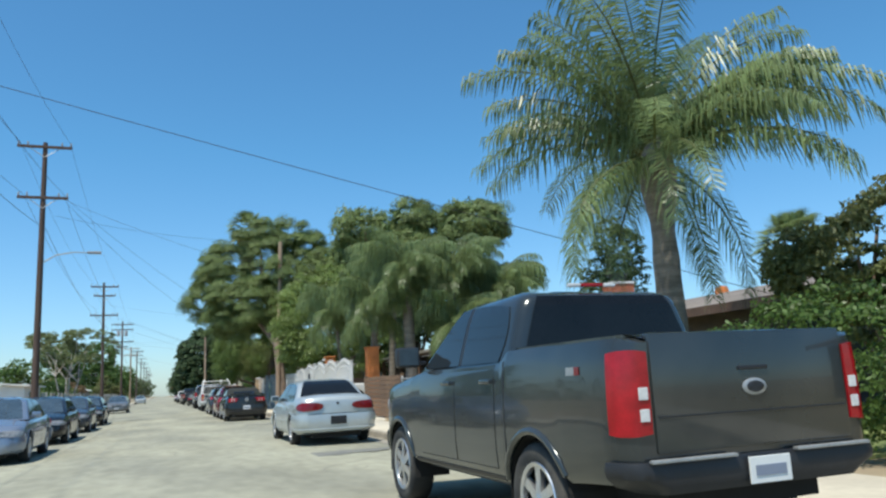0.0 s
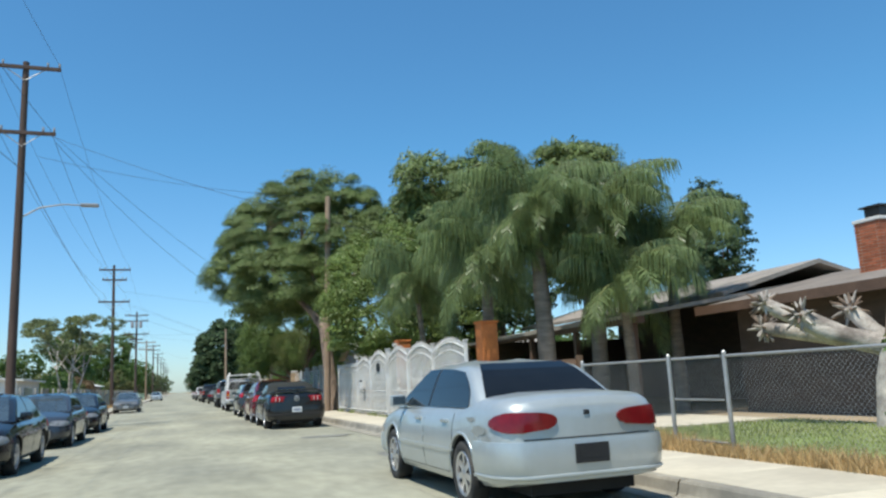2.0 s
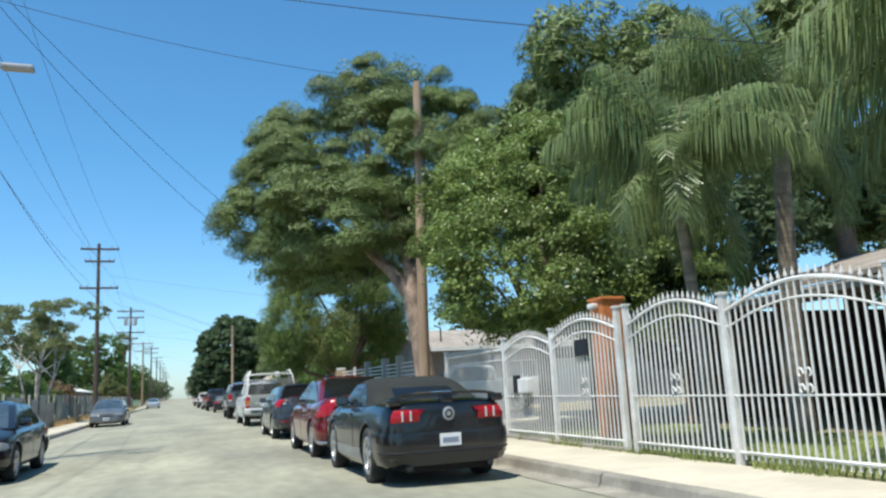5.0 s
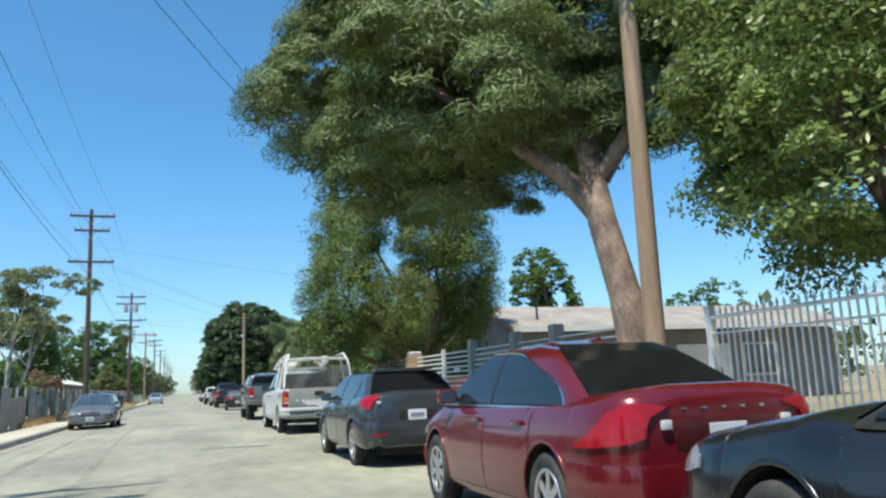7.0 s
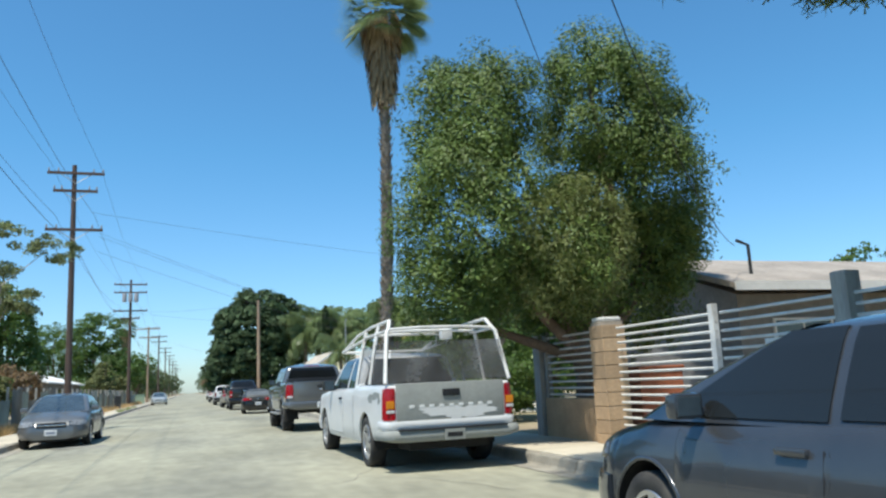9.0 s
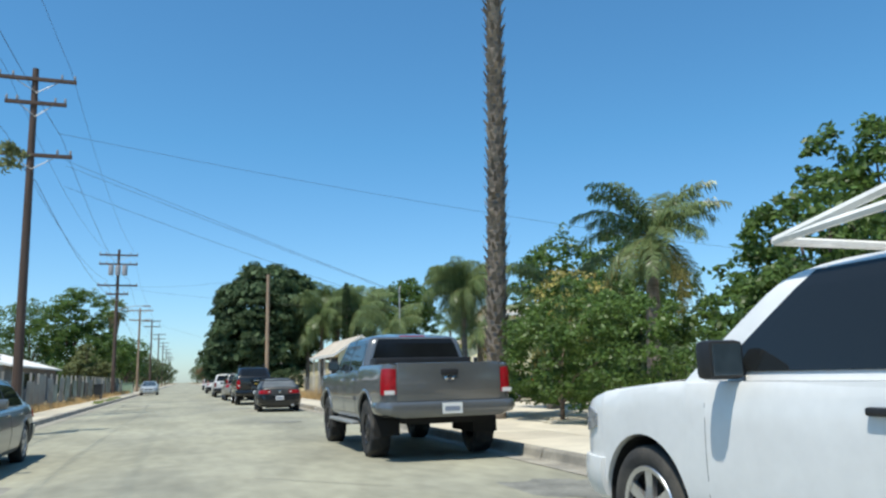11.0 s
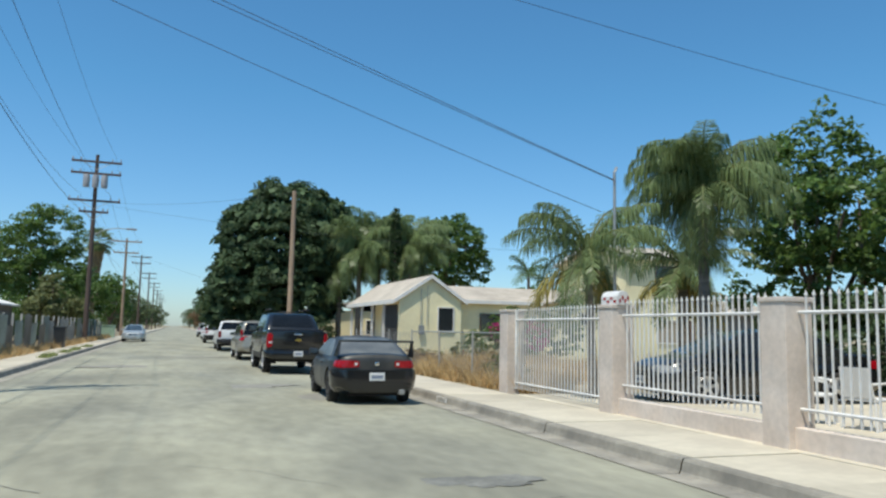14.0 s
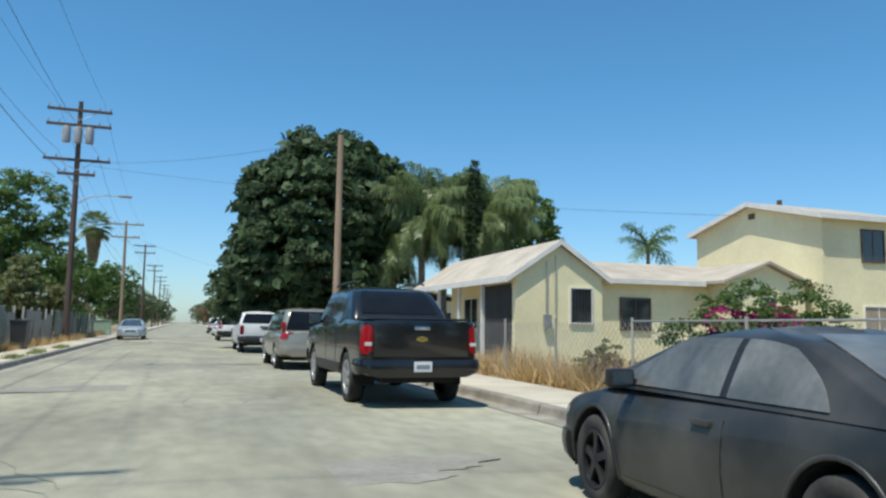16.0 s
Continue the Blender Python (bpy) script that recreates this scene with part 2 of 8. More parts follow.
    l_hedge=leaf_material("hedge_leaves", (0.125, 0.205, 0.05), 0.4),
    l_airy=leaf_material("pale_thin_leaves", (0.26, 0.30, 0.14)),
    l_magenta=leaf_material("magenta_bracts", (0.50, 0.05, 0.20)),
    l_cypress=leaf_material("cypress_sprays", (0.05, 0.085, 0.03)),
    l_far=leaf_material("distant_leaves", (0.15, 0.19, 0.085)),
    l_russet=leaf_material("russet_leaves", (0.25, 0.17, 0.09)),
)

M["mesh_black"].node_tree.nodes["Principled BSDF"].inputs["Alpha"].default_value = 0.6

# ---- mesh helpers ----


def mesh_object(name, bm, mats, parent=None, label="", smooth=0.0):
    me = bpy.data.meshes.new(name)
    bm.to_mesh(me)
    bm.free()
    for m in mats if isinstance(mats, (list, tuple)) else [mats]:
        me.materials.append(m)
    if smooth:
        me.polygons.foreach_set("use_smooth", [True] * len(me.polygons))
        me.set_sharp_from_angle(angle=radians(smooth))
    ob = new(name, me)
    if parent:
        ob.parent = parent
    if label:
        ob["label"] = label
    return ob


def part(name, bm, mats, parent, label="", smooth=0.0):
    return mesh_object(name, bm, mats, parent, label, smooth)


def share(ob, name, parent, m):
    """Another object on the same mesh."""
    o = new(name, ob.data)
    o.parent, o.matrix_basis = parent, m
    return o


def thing(name, x, y, z, label, category, rz=0.0, group="", kind=""):
    e = new(name)
    e.matrix_basis = pose(x, y, z, 0, 0, rz)
    return tagged(e, label, category, group, kind)


def box(bm, x0, x1, y0, y1, z0, z1, bevel=0.0, m=None, mat=0):
    r = bmesh.ops.create_cube(bm, size=1.0)
    vs = r["verts"]
    bmesh.ops.scale(bm, vec=(x1 - x0, y1 - y0, z1 - z0), verts=vs)
    bmesh.ops.translate(bm, vec=((x0 + x1) / 2, (y0 + y1) / 2, (z0 + z1) / 2), verts=vs)
    faces = {f for v in vs for f in v.link_faces}
    for f in faces:
        f.material_index = mat
    if bevel:
        es = list({e for v in vs for e in v.link_edges})
        out = bmesh.ops.bevel(bm, geom=es, offset=bevel, segments=2, affect="EDGES", profile=0.6)
        vs = list({v for f in out["faces"] for v in f.verts} | {v for v in vs if v.is_valid})
        for f in out["faces"]:
            f.material_index = mat
    if m is not None:
        bmesh.ops.transform(bm, matrix=m, verts=vs)
    return vs


def boxes(*rows, bevel=0.0):
    bm = bmesh.new()
    for r in rows:
        box(bm, *r, bevel=bevel)
    return bm


def tube(bm, pts, radii, n=8, cap=True):
    """A tapered tube along points."""
    pts = [Vector(p) for p in pts]
    if not isinstance(radii, (list, tuple)):
        radii = [radii] * len(pts)
    rings = []
    ref = Vector((0.3, 0.9, 0.1))
    for i, p in enumerate(pts):
        d = (pts[min(i + 1, len(pts) - 1)] - pts[max(i - 1, 0)]).normalized()
        a = d.cross(ref)
        if a.length < 0.05:
            a = d.cross(Vector((1, 0, 0)))
        a.normalize()
        b = d.cross(a)
        rings.append([bm.verts.new(p + radii[i] * (math.cos(2 * math.pi * k / n) * a + math.sin(2 * math.pi * k / n) * b)) for k in range(n)])
    for r, s in zip(rings, rings[1:]):
        for k in range(n):
            bm.faces.new((r[k], r[(k + 1) % n], s[(k + 1) % n], s[k]))
    if cap:
        bm.faces.new(rings[0][::-1])
        bm.faces.new(rings[-1])
    return rings


def lathe(bm, prof, n=28, axis="x", mat=0):
    """Profile of (radius, offset along the axis) turned round the axis."""
    rings = []
    for r, o in prof:
        ring = []
        for k in range(n):
            a = 2 * math.pi * k / n
            c, s = r * math.cos(a), r * math.sin(a)
            ring.append(bm.verts.new((o, c, s) if axis == "x" else (c, s, o)))
        rings.append(ring)
    for a, b in zip(rings, rings[1:]):
        for k in range(n):
            f = bm.faces.new((a[k], a[(k + 1) % n], b[(k + 1) % n], b[k]))
            f.material_index = mat
    return rings


def raw_mesh(name, verts, faces_n, mat, parent=None, label="", smooth=False):
    """One mesh of many separate faces, each with faces_n corners."""
    me = bpy.data.meshes.new(name)
    verts = np.asarray(verts, np.float32).reshape(-1, 3)
    count = len(verts) // faces_n
    me.vertices.add(len(verts))
    me.vertices.foreach_set("co", verts.ravel())
    me.loops.add(len(verts))
    me.loops.foreach_set("vertex_index", np.arange(len(verts), dtype=np.int32))
    me.polygons.add(count)
    me.polygons.foreach_set("loop_start", np.arange(0, len(verts), faces_n, dtype=np.int32))
    me.polygons.foreach_set("loop_total", np.full(count, faces_n, np.int32))
    me.materials.append(mat)
    me.update(calc_edges=True)
    ob = new(name, me)
    if parent:
        ob.parent = parent
    if label:
        ob["label"] = label
    return ob


def slab4(bm, pts, push):
    """A flat four-cornered board: pts, and its thickness as a vector."""
    push = Vector(push)
    a = [bm.verts.new(p) for p in pts]
    b = [bm.verts.new(Vector(p) + push) for p in pts]
    fs = [bm.faces.new(a[::-1]), bm.faces.new(b)]
    for k in range(len(a)):
        fs.append(bm.faces.new((a[k], a[(k + 1) % len(a)], b[(k + 1) % len(a)], b[k])))
    bmesh.ops.recalc_face_normals(bm, faces=fs)


# ---- foliage ----
def unit(rng, n):
    v = rng.normal(size=(n, 3))
    return v / np.linalg.norm(v, axis=1, keepdims=True)


def lumps(p, seed, freq):
    """A smooth uneven field in -1..1, for clumps and gaps."""
    r = np.random.default_rng(seed)
    out = np.zeros(len(p))
    for k in range(7):
        d = unit(r, 1)[0] * freq * r.uniform(0.6, 1.7)
        out += np.sin(p @ d + r.uniform(0, 6.3))
    return out / 3.2


def crown_points(rng, lobes, n, gap=0.25, freq=2.2, shell=0.55, rough=0.22, puff=0.0, tall=1.0, cover=4.2, hard=0.4, own=1.0):
    """Leaf places and outward ways: tufts set on a group of uneven lobes (x, y, z, rx, ry, rz), with gaps between tufts."""
    lobes = np.array(lobes, float)
    mean = lobes[:, 3:].mean(1)
    size = puff or float(np.clip(mean.mean() * 0.24, 0.12, 1.2))
    area = mean ** 2
    count = int(np.clip(cover * area.sum() / size ** 2, 12, n / 6))
    which = rng.choice(len(lobes), size=int(count * 1.8), p=area / area.sum())
    d = unit(rng, len(which))
    c, r = lobes[which, :3], lobes[which, 3:]
    rad = shell + (1 - shell) * rng.random(len(which)) ** 0.35
    bump = 1 + rough * lumps(c + d * r, 11, freq)
    p = c + d * r * (rad * bump)[:, None]
    keep = lumps(p, 23, freq * 0.8) > -1.0 + gap * 1.5
    for q in lobes:
        keep &= ~((((p - q[:3]) / (q[3:] * 0.70)) ** 2).sum(1) < 1) | (rng.random(len(p)) < 0.12)
    p, d = p[keep], d[keep]
    i = rng.integers(0, len(p), n)
    local = unit(rng, n)
    flat = local.copy()
    flat[:, 2] = (np.abs(local[:, 2]) * 0.9 - 0.25) if tall == 1.0 else local[:, 2] * tall
    sz = size * (0.6 + 0.8 * rng.random(len(p)))[i]
    where = p[i] + flat * (sz * rng.random(n) ** hard)[:, None]
    way = d[i] * 0.6 + local * own
    return where, way / (np.linalg.norm(way, axis=1, keepdims=True) + 1e-6)


def leaf_frames(rng, d, spread, lift, outward, droop):
    """Blade normals that look outwards and up from their tuft, with an axis lying in each blade."""
    n = len(d)
    nrm = d * (1 - spread) + unit(rng, n) * spread
    nrm[:, 2] += lift
    nrm /= np.linalg.norm(nrm, axis=1, keepdims=True) + 1e-6
    axis = unit(rng, n) + d * outward
    axis[:, 2] -= droop
    axis -= nrm * (axis * nrm).sum(1, keepdims=True)
    axis /= np.linalg.norm(axis, axis=1, keepdims=True) + 1e-6
    return axis, np.cross(nrm, axis)


def leaf_quads(rng, p, d, length, width, droop=0.0, spread=0.5, lift=0.25, outward=0.3):
    """A four-cornered leaf at every place, its face turned outwards."""
    n = len(p)
    axis, side = leaf_frames(rng, d, spread, lift, outward, droop)
    ln = (length * rng.uniform(0.6, 1.25, n))[:, None]
    wd = (width * rng.uniform(0.6, 1.25, n))[:, None]
    return np.stack([p - axis * ln * 0.5, p + side * wd * 0.5, p + axis * ln * 0.5, p - side * wd * 0.5], 1).reshape(-1, 3)


def needle_tris(rng, p, d, length, width, droop=0.0, spread=0.4, outward=0.9):
    """A thin three-cornered needle at every place."""
    n = len(p)
    axis, side = leaf_frames(rng, d, spread, 0.3, outward, droop)
    ln = (length * rng.uniform(0.6, 1.25, n))[:, None]
    wd = (width * rng.uniform(0.6, 1.25, n))[:, None]
    return np.stack([p - axis * ln * 0.5 - side * wd * 0.5, p - axis * ln * 0.5 + side * wd * 0.5, p + axis * ln * 0.5], 1).reshape(-1, 3)


def add_needles(root, seed, lobes, n, length, width, mat, label="", droop=0.0, spread=0.4, name="crown", **kw):
    rng = np.random.default_rng(seed)
    p, d = crown_points(rng, lobes, n, **kw)
    return raw_mesh(name, needle_tris(rng, p, d, length, width, droop, spread), 3, mat, root, label)


def add_crown(root, seed, lobes, n, length, width, mat, label="", droop=0.0, spread=0.5, name="crown", **kw):
    rng = np.random.default_rng(seed)
    p, d = crown_points(rng, lobes, n, **kw)
    return raw_mesh(name, leaf_quads(rng, p, d, length, width, droop, spread), 4, mat, root, label)


def add_trunk(root, pts, radii, mat, limbs=(), n=10, name="trunk"):
    bm = bmesh.new()
    tube(bm, pts, radii, n)
    for lp, lr in limbs:
        tube(bm, lp, lr, 7)
    return part(name, bm, mat, root, smooth=60)


def fan_out(rng, base, ends, r0, r1=0.03):
    """Limbs from a fork to points in the crown."""
    out = []
    b = Vector(base)
    for e in ends:
        e = Vector(e)
        mid = b.lerp(e, 0.5) + Vector(rng.normal(0, 0.12, 3)) * (e - b).length * 0.5
        out.append(([b, b.lerp(mid, 0.6), mid, e], [r0, r0 * 0.8, r0 * 0.6, r1]))
    return out


def frond_path(e, bend, reach, n=24):
    """An arching frond that sets out along +x at elevation e and bends downwards: its points and directions."""
    p, out = np.zeros(3), []
    for k in range(n + 1):
        t = k / n
        a = e - bend * t ** 1.6
        d = np.array([math.cos(a), 0, math.sin(a)])
        out.append((p.copy(), d))
        p = p + d * reach / n
    return out


def frond_points(rng, path, leaflets, leaf, hang, wide=0.024):
    """The corners of the leaflets along a frond, hanging more towards its tip."""
    out = []
    n = len(path) - 1
    for k in range(leaflets):
        t = 0.10 + 0.90 * k / leaflets
        i = min(int(t * n), n - 1)
        o = path[i][0] + (path[i + 1][0] - path[i][0]) * (t * n - i)
        d = path[i][1]
        ln = leaf * (0.45 + 0.95 * math.sin(math.pi * min(1, t * 0.80 + 0.14))) * rng.uniform(0.8, 1.2)
        up = np.array([-d[2], 0, d[0]])
        for s in (-1, 1):
            way = d * 0.45 + np.array([0, s * rng.uniform(0.5, 0.95), 0]) + up * rng.uniform(-0.15, 0.45)
            way[2] -= hang * 0.4
            way /= np.linalg.norm(way)
            mid = o + way * ln * 0.5
            tip = mid + (way * 0.4 + np.array([0, 0, -hang])) * ln * 0.6
            w = d * wide
            out += [o - w * 0.5, mid - w, mid + w, o + w * 0.5, mid - w, tip, tip + w * 0.3, mid + w]
    return np.array(out)


def palm_crown(root, seed, centre, fronds, reach, leaf=0.5, hang=0.6, leaflets=50, mat=None, elev=(-38, 80), drop=1.0, name="crown", wide=0.024, skew=1.0):
    """A crown of feather fronds with their ribs."""
    rng = np.random.default_rng(seed)
    blades = []
    ribs = bmesh.new()
    for k in range(fronds):
        e = elev[0] + (elev[1] - elev[0]) * ((k * 0.7549) % 1.0) ** skew
        a = k * 2.39996 + rng.uniform(-0.25, 0.25)
        path = frond_path(radians(e), radians(rng.uniform(58, 95)) * drop, reach * rng.uniform(0.82, 1.08))
        q = frond_points(rng, path, leaflets, leaf, hang, wide)
        ca, sa = math.cos(a), math.sin(a)
        rot = np.array([[ca, -sa, 0], [sa, ca, 0], [0, 0, 1]])
        blades.append(q @ rot.T + centre)
        tube(ribs, [rot @ path[i][0] + centre for i in (0, 4, 8, 12, 16, 20, 24)], [0.035, 0.03, 0.025, 0.02, 0.015, 0.01, 0.006], 4, cap=False)
    part("frond_rib", ribs, M["l_olive"], root)
    return raw_mesh(name, np.concatenate(blades), 4, mat or M["l_palm"], root)

# ---- ground, road, kerbs, pavements ----
KERB_R, KERB_L, FENCE_R = 5.38, -3.55, 7.05
FAR = 1500.0


def strip_mesh(prof, y0, y1, cuts=1):
    """A cross-section of (x, z) drawn along y."""
    bm = bmesh.new()
    rows = [[bm.verts.new((x, y0 + (y1 - y0) * k / cuts, z)) for x, z in prof] for k in range(cuts + 1)]
    for a, b in zip(rows, rows[1:]):
        for k in range(len(prof) - 1):
            bm.faces.new((a[k], a[k + 1], b[k + 1], b[k]))
    return bm


ground = mesh_object("ground", strip_mesh([(-1500, 0.12), (KERB_L - 0.1, 0.12), (KERB_L - 0.1, -0.06), (KERB_R + 0.1, -0.06), (KERB_R + 0.1, 0.12), (1500, 0.12)], -300, FAR), M["ground"])
tagged(ground, "dry bare earth and thin weeds beyond the pavements", "ground", kind="structure")
road = mesh_object("road", strip_mesh([(KERB_L + 0.02, 0.0), (-1.2, 0.03), (0.9, 0.045), (3.0, 0.03), (KERB_R - 0.02, 0.0)], -120, FAR, 60), M["asphalt"])
tagged(road, "sun-bleached grey asphalt road with worn patches", "road", kind="structure")


def kerb_profile(x, s):
    """Gutter, face and top of a kerb; s = 1 has the pavement towards +x."""
    return [(x - s * 0.32, 0.012), (x - s * 0.02, 0.006), (x, 0.03), (x + s * 0.025, 0.13), (x + s * 0.045, 0.155), (x + s * 0.16, 0.155), (x + s * 0.16, 0.0)]


DRIVES = ((17.6, 21.2), (25.0, 28.0), (45.2, 48.4), (75.6, 79.4))
kerb_r = thing("kerb_right", 0, 0, 0, "grey concrete kerb and gutter with worn edges", "kerb", kind="structure")
kerb_l = thing("kerb_left", 0, 0, 0, "grey concrete kerb and gutter along the far pavement", "kerb", kind="structure")
stones = []
for root, x, s in ((kerb_r, KERB_R, 1), (kerb_l, KERB_L, -1)):
    prof = kerb_profile(x, s)[:: int(s)]
    first = part("kerb_stone", strip_mesh(prof if s == 1 else kerb_profile(x, s)[::-1], 0.0, 2.98), M["kerb"], root)
    first.matrix_basis = pose(0, -30, 0)
    for k in range(1, 60):
        share(first, "kerb_stone", root, pose(0, -30 + 3.0 * k, 0))
    far = part("kerb_stone", strip_mesh(prof if s == 1 else kerb_profile(x, s)[::-1], 150, 700), M["kerb"], root)

walk_r = thing("pavement_right", 0, 0, 0, "pale concrete pavement slabs with dark joints", "pavement", kind="structure")
walk_l = thing("pavement_left", 0, 0, 0, "pale concrete pavement slabs, cracked and patchy", "pavement", kind="structure")
bm = boxes((KERB_R + 0.17, FENCE_R - 0.10, 0.006, 1.494, 0.0, 0.158), bevel=0.006)
slab = part("slab", bm, M["concrete"], walk_r)
slab.matrix_basis = pose(0, -24, 0)
for k in range(1, 90):
    share(slab, "slab", walk_r, pose(0, -24 + 1.5 * k, random.uniform(-0.004, 0.003), random.uniform(-0.15, 0.15), 0, 0))
part("slab", boxes((KERB_R + 0.17, FENCE_R - 0.10, 111, 420, 0.0, 0.157)), M["concrete"], walk_r)
bm = boxes((KERB_L - 1.35, KERB_L - 0.17, 0.006, 1.494, 0.0, 0.158), bevel=0.006)
slab = part("slab", bm, M["concrete"], walk_l)
slab.matrix_basis = pose(0, 6, 0)
for k in range(1, 90):
    share(slab, "slab", walk_l, pose(0, 6 + 1.5 * k, random.uniform(-0.004, 0.003)))
part("slab", boxes((KERB_L - 1.35, KERB_L - 0.17, 141, 420, 0.0, 0.157)), M["concrete"], walk_l)


def blob(cx, cy, rx, ry, z, seed, n=64):
    """A flat uneven patch on the road."""
    rng = np.random.default_rng(seed)
    ph = rng.uniform(0, 6.3, 4)
    bm = bmesh.new()
    vs = []
    for k in range(n):
        a = 2 * math.pi * k / n
        r = 1 + 0.22 * math.sin(2 * a + ph[0]) + 0.14 * math.sin(3 * a + ph[1]) + 0.1 * math.sin(7 * a + ph[2]) + 0.07 * math.sin(13 * a + ph[3]) + 0.05 * math.sin(23 * a + ph[1])
        vs.append(bm.verts.new((cx + rx * r * math.cos(a), cy + ry * r * math.sin(a), z)))
    bm.faces.new(vs)
    return bm


def road_z(x):
    return float(np.interp(x, [KERB_L, -1.2, 0.9, 3.0, KERB_R], [0.0, 0.03, 0.045, 0.03, 0.0]))


rng0 = np.random.default_rng(5)
for k, (x, y, rx, ry) in enumerate(((3.7, 9.6, 0.9, 0.5), (4.4, 18.5, 0.7, 0.45), (3.9, 24.0, 1.0, 0.3), (1.6, 45.8, 0.8, 0.16), (4.3, 57.5, 0.8, 0.6), (3.2, 72.0, 0.5, 0.3))):
    stain = mesh_object("oil_stain", blob(x, y, rx, ry, road_z(x) + 0.005, k + 3), M["oil"])
    tagged(stain, "dark oil stain on the grey asphalt", "stain", kind="structure")
for k, (x, y, rx, ry) in enumerate(((-0.9, 92.0, 1.3, 0.8), (2.3, 83.5, 0.9, 0.5), (1.3, 100.0, 1.2, 0.5), (-1.6, 60.0, 0.8, 0.5), (3.2, 80.7, 0.32, 0.7))):
    stain = mesh_object("road_patch", blob(x, y, rx, ry, road_z(x) + 0.004, k + 30), M["patch"])
    tagged(stain, "darker repair patch in the asphalt", "road patch", kind="structure")
cr = bmesh.new()
for k in range(90):
    x, y = rng0.uniform(-3.2, 4.6), rng0.uniform(5, 120)
    a = rng0.choice([0.0, 1.57]) + rng0.normal(0, 0.35)
    p = []
    for i in range(8):
        p.append((x, y))
        a += rng0.normal(0, 0.35)
        x, y = min(max(x + 0.28 * math.cos(a), -3.3), 5.0), y + 0.28 * math.sin(a)
    w = rng0.uniform(0.003, 0.008)
    for (x0, y0), (x1, y1) in zip(p, p[1:]):
        n = Vector((y0 - y1, x1 - x0)).normalized() * w if (x0, y0) != (x1, y1) else Vector((w, 0))
        cr.faces.new([cr.verts.new((u + s * n.x, v + s * n.y, road_z(u) + 0.006)) for u, v, s in ((x0, y0, 1), (x1, y1, 1), (x1, y1, -1), (x0, y0, -1))])
cracks = mesh_object("road_cracks", cr, M["crack"])
tagged(cracks, "thin dark cracks wandering over the asphalt", "cracks", kind="stuff")

kp = mesh_object("painted_panel", boxes((KERB_R - 0.008, KERB_R + 0.004, 79.0, 79.55, 0.035, 0.125)), M["white"])
tagged(kp, "white painted panel with dark bars on the kerb", "kerb marking")
for k in range(4):
    part("mark_bar", boxes((KERB_R - 0.012, KERB_R - 0.007, 79.08 + 0.11 * k, 79.14 + 0.11 * k, 0.05, 0.11)), M["crack"], kp)
# ---- vehicles ----
PROFILES = dict(
    car=[(0.72, 0.0), (0.90, 0.02), (0.955, 0.09), (0.982, 0.22), (1.0, 0.42), (0.998, 0.56), (0.982, 0.72), (0.955, 0.84), (0.915, 0.92), (0.84, 0.975), (0.70, 1.0), (0.4, 1.03)],
    truck=[(0.80, 0.0), (0.95, 0.02), (0.985, 0.10), (1.0, 0.30), (1.0, 0.55), (0.992, 0.80), (0.98, 0.93), (0.965, 0.975), (0.93, 1.0), (0.5, 1.0)],
)


class Shell:
    """The measures of one vehicle: rear bumper at y = 0, nose at y = L, x to its right, ground at z = 0."""

    def __init__(self, root, L, W, top, low, wheels, cab, body, profile="car", rr=0.32, rf=0.5, tyre_w=0.21, rim="alloy", spokes=5, bed=None, cab_mat=None, rim_k=1.0, gap=0.062):
        self.root, self.L, self.W, self.rr, self.rf, self.body_mat = root, L, W, rr, rf, body
        self.rim_k, self.gap = rim_k, gap
        self.bulge = 0.055 if profile == "car" else 0.012
        self.top, self.low, self.prof, self.cab, self.wheels = top, low, PROFILES[profile], cab, wheels
        self.body(bed)
        self.cabin(cab_mat or body)
        self.all_wheels(tyre_w, M[rim], spokes)
        if profile == "car":
            self.arch_lips()

    def zt(self, y):
        return float(np.interp(y, *zip(*self.top)))

    def zb(self, y):
        return float(np.interp(y, *zip(*self.low)))

    def w(self, y):
        u = abs(2 * y / self.L - 1)
        wide = self.W * (1 - self.bulge * u ** 3)
        for d, r in ((y, self.rr), (self.L - y, self.rf)):
            if d < r:
                return wide - r * 0.55 + r * 0.55 * math.sqrt(max(0.0, 1 - (1 - d / r) ** 2))
        return wide

    def side(self, y, z):
        zb, zt = self.zb(y), self.zt(y)
        t = min(max((z - zb) / (zt - zb), 0), 1)
        return self.w(y) * float(np.interp(t, [b for _, b in self.prof], [a for a, _ in self.prof]))

    def arch(self, y):
        """The lower edge of the side wall: the sill, or the wheel arch over it."""
        lo = self.zb(y)
        for yw, R in self.wheels:
            d = R + self.gap
            if abs(y - yw) < d:
                lo = max(lo, R + math.sqrt(d * d - (y - yw) ** 2))
        return lo

    def body(self, bed):
        ys = [self.rr * (1 - math.cos(k * math.pi / 10)) for k in range(6)]
        ys += list(np.linspace(self.rr, self.L - self.rf, 24)[1:-1])
        ys += [self.L - self.rf * (1 - math.cos(k * math.pi / 12)) for k in range(6, -1, -1)]
        ys += [y for y, _ in self.top if self.rr < y < self.L - self.rf]
        for yw, R in self.wheels:
            d = R + self.gap
            ys = [y for y in ys if abs(y - yw) > d + 0.012] + [yw - d * math.cos(math.pi * k / 18) for k in range(19)] + [yw - d - 0.004, yw + d + 0.004]
        if bed:
            ys += [0.10, 0.106, bed, bed + 0.006]
        ys = sorted(ys)
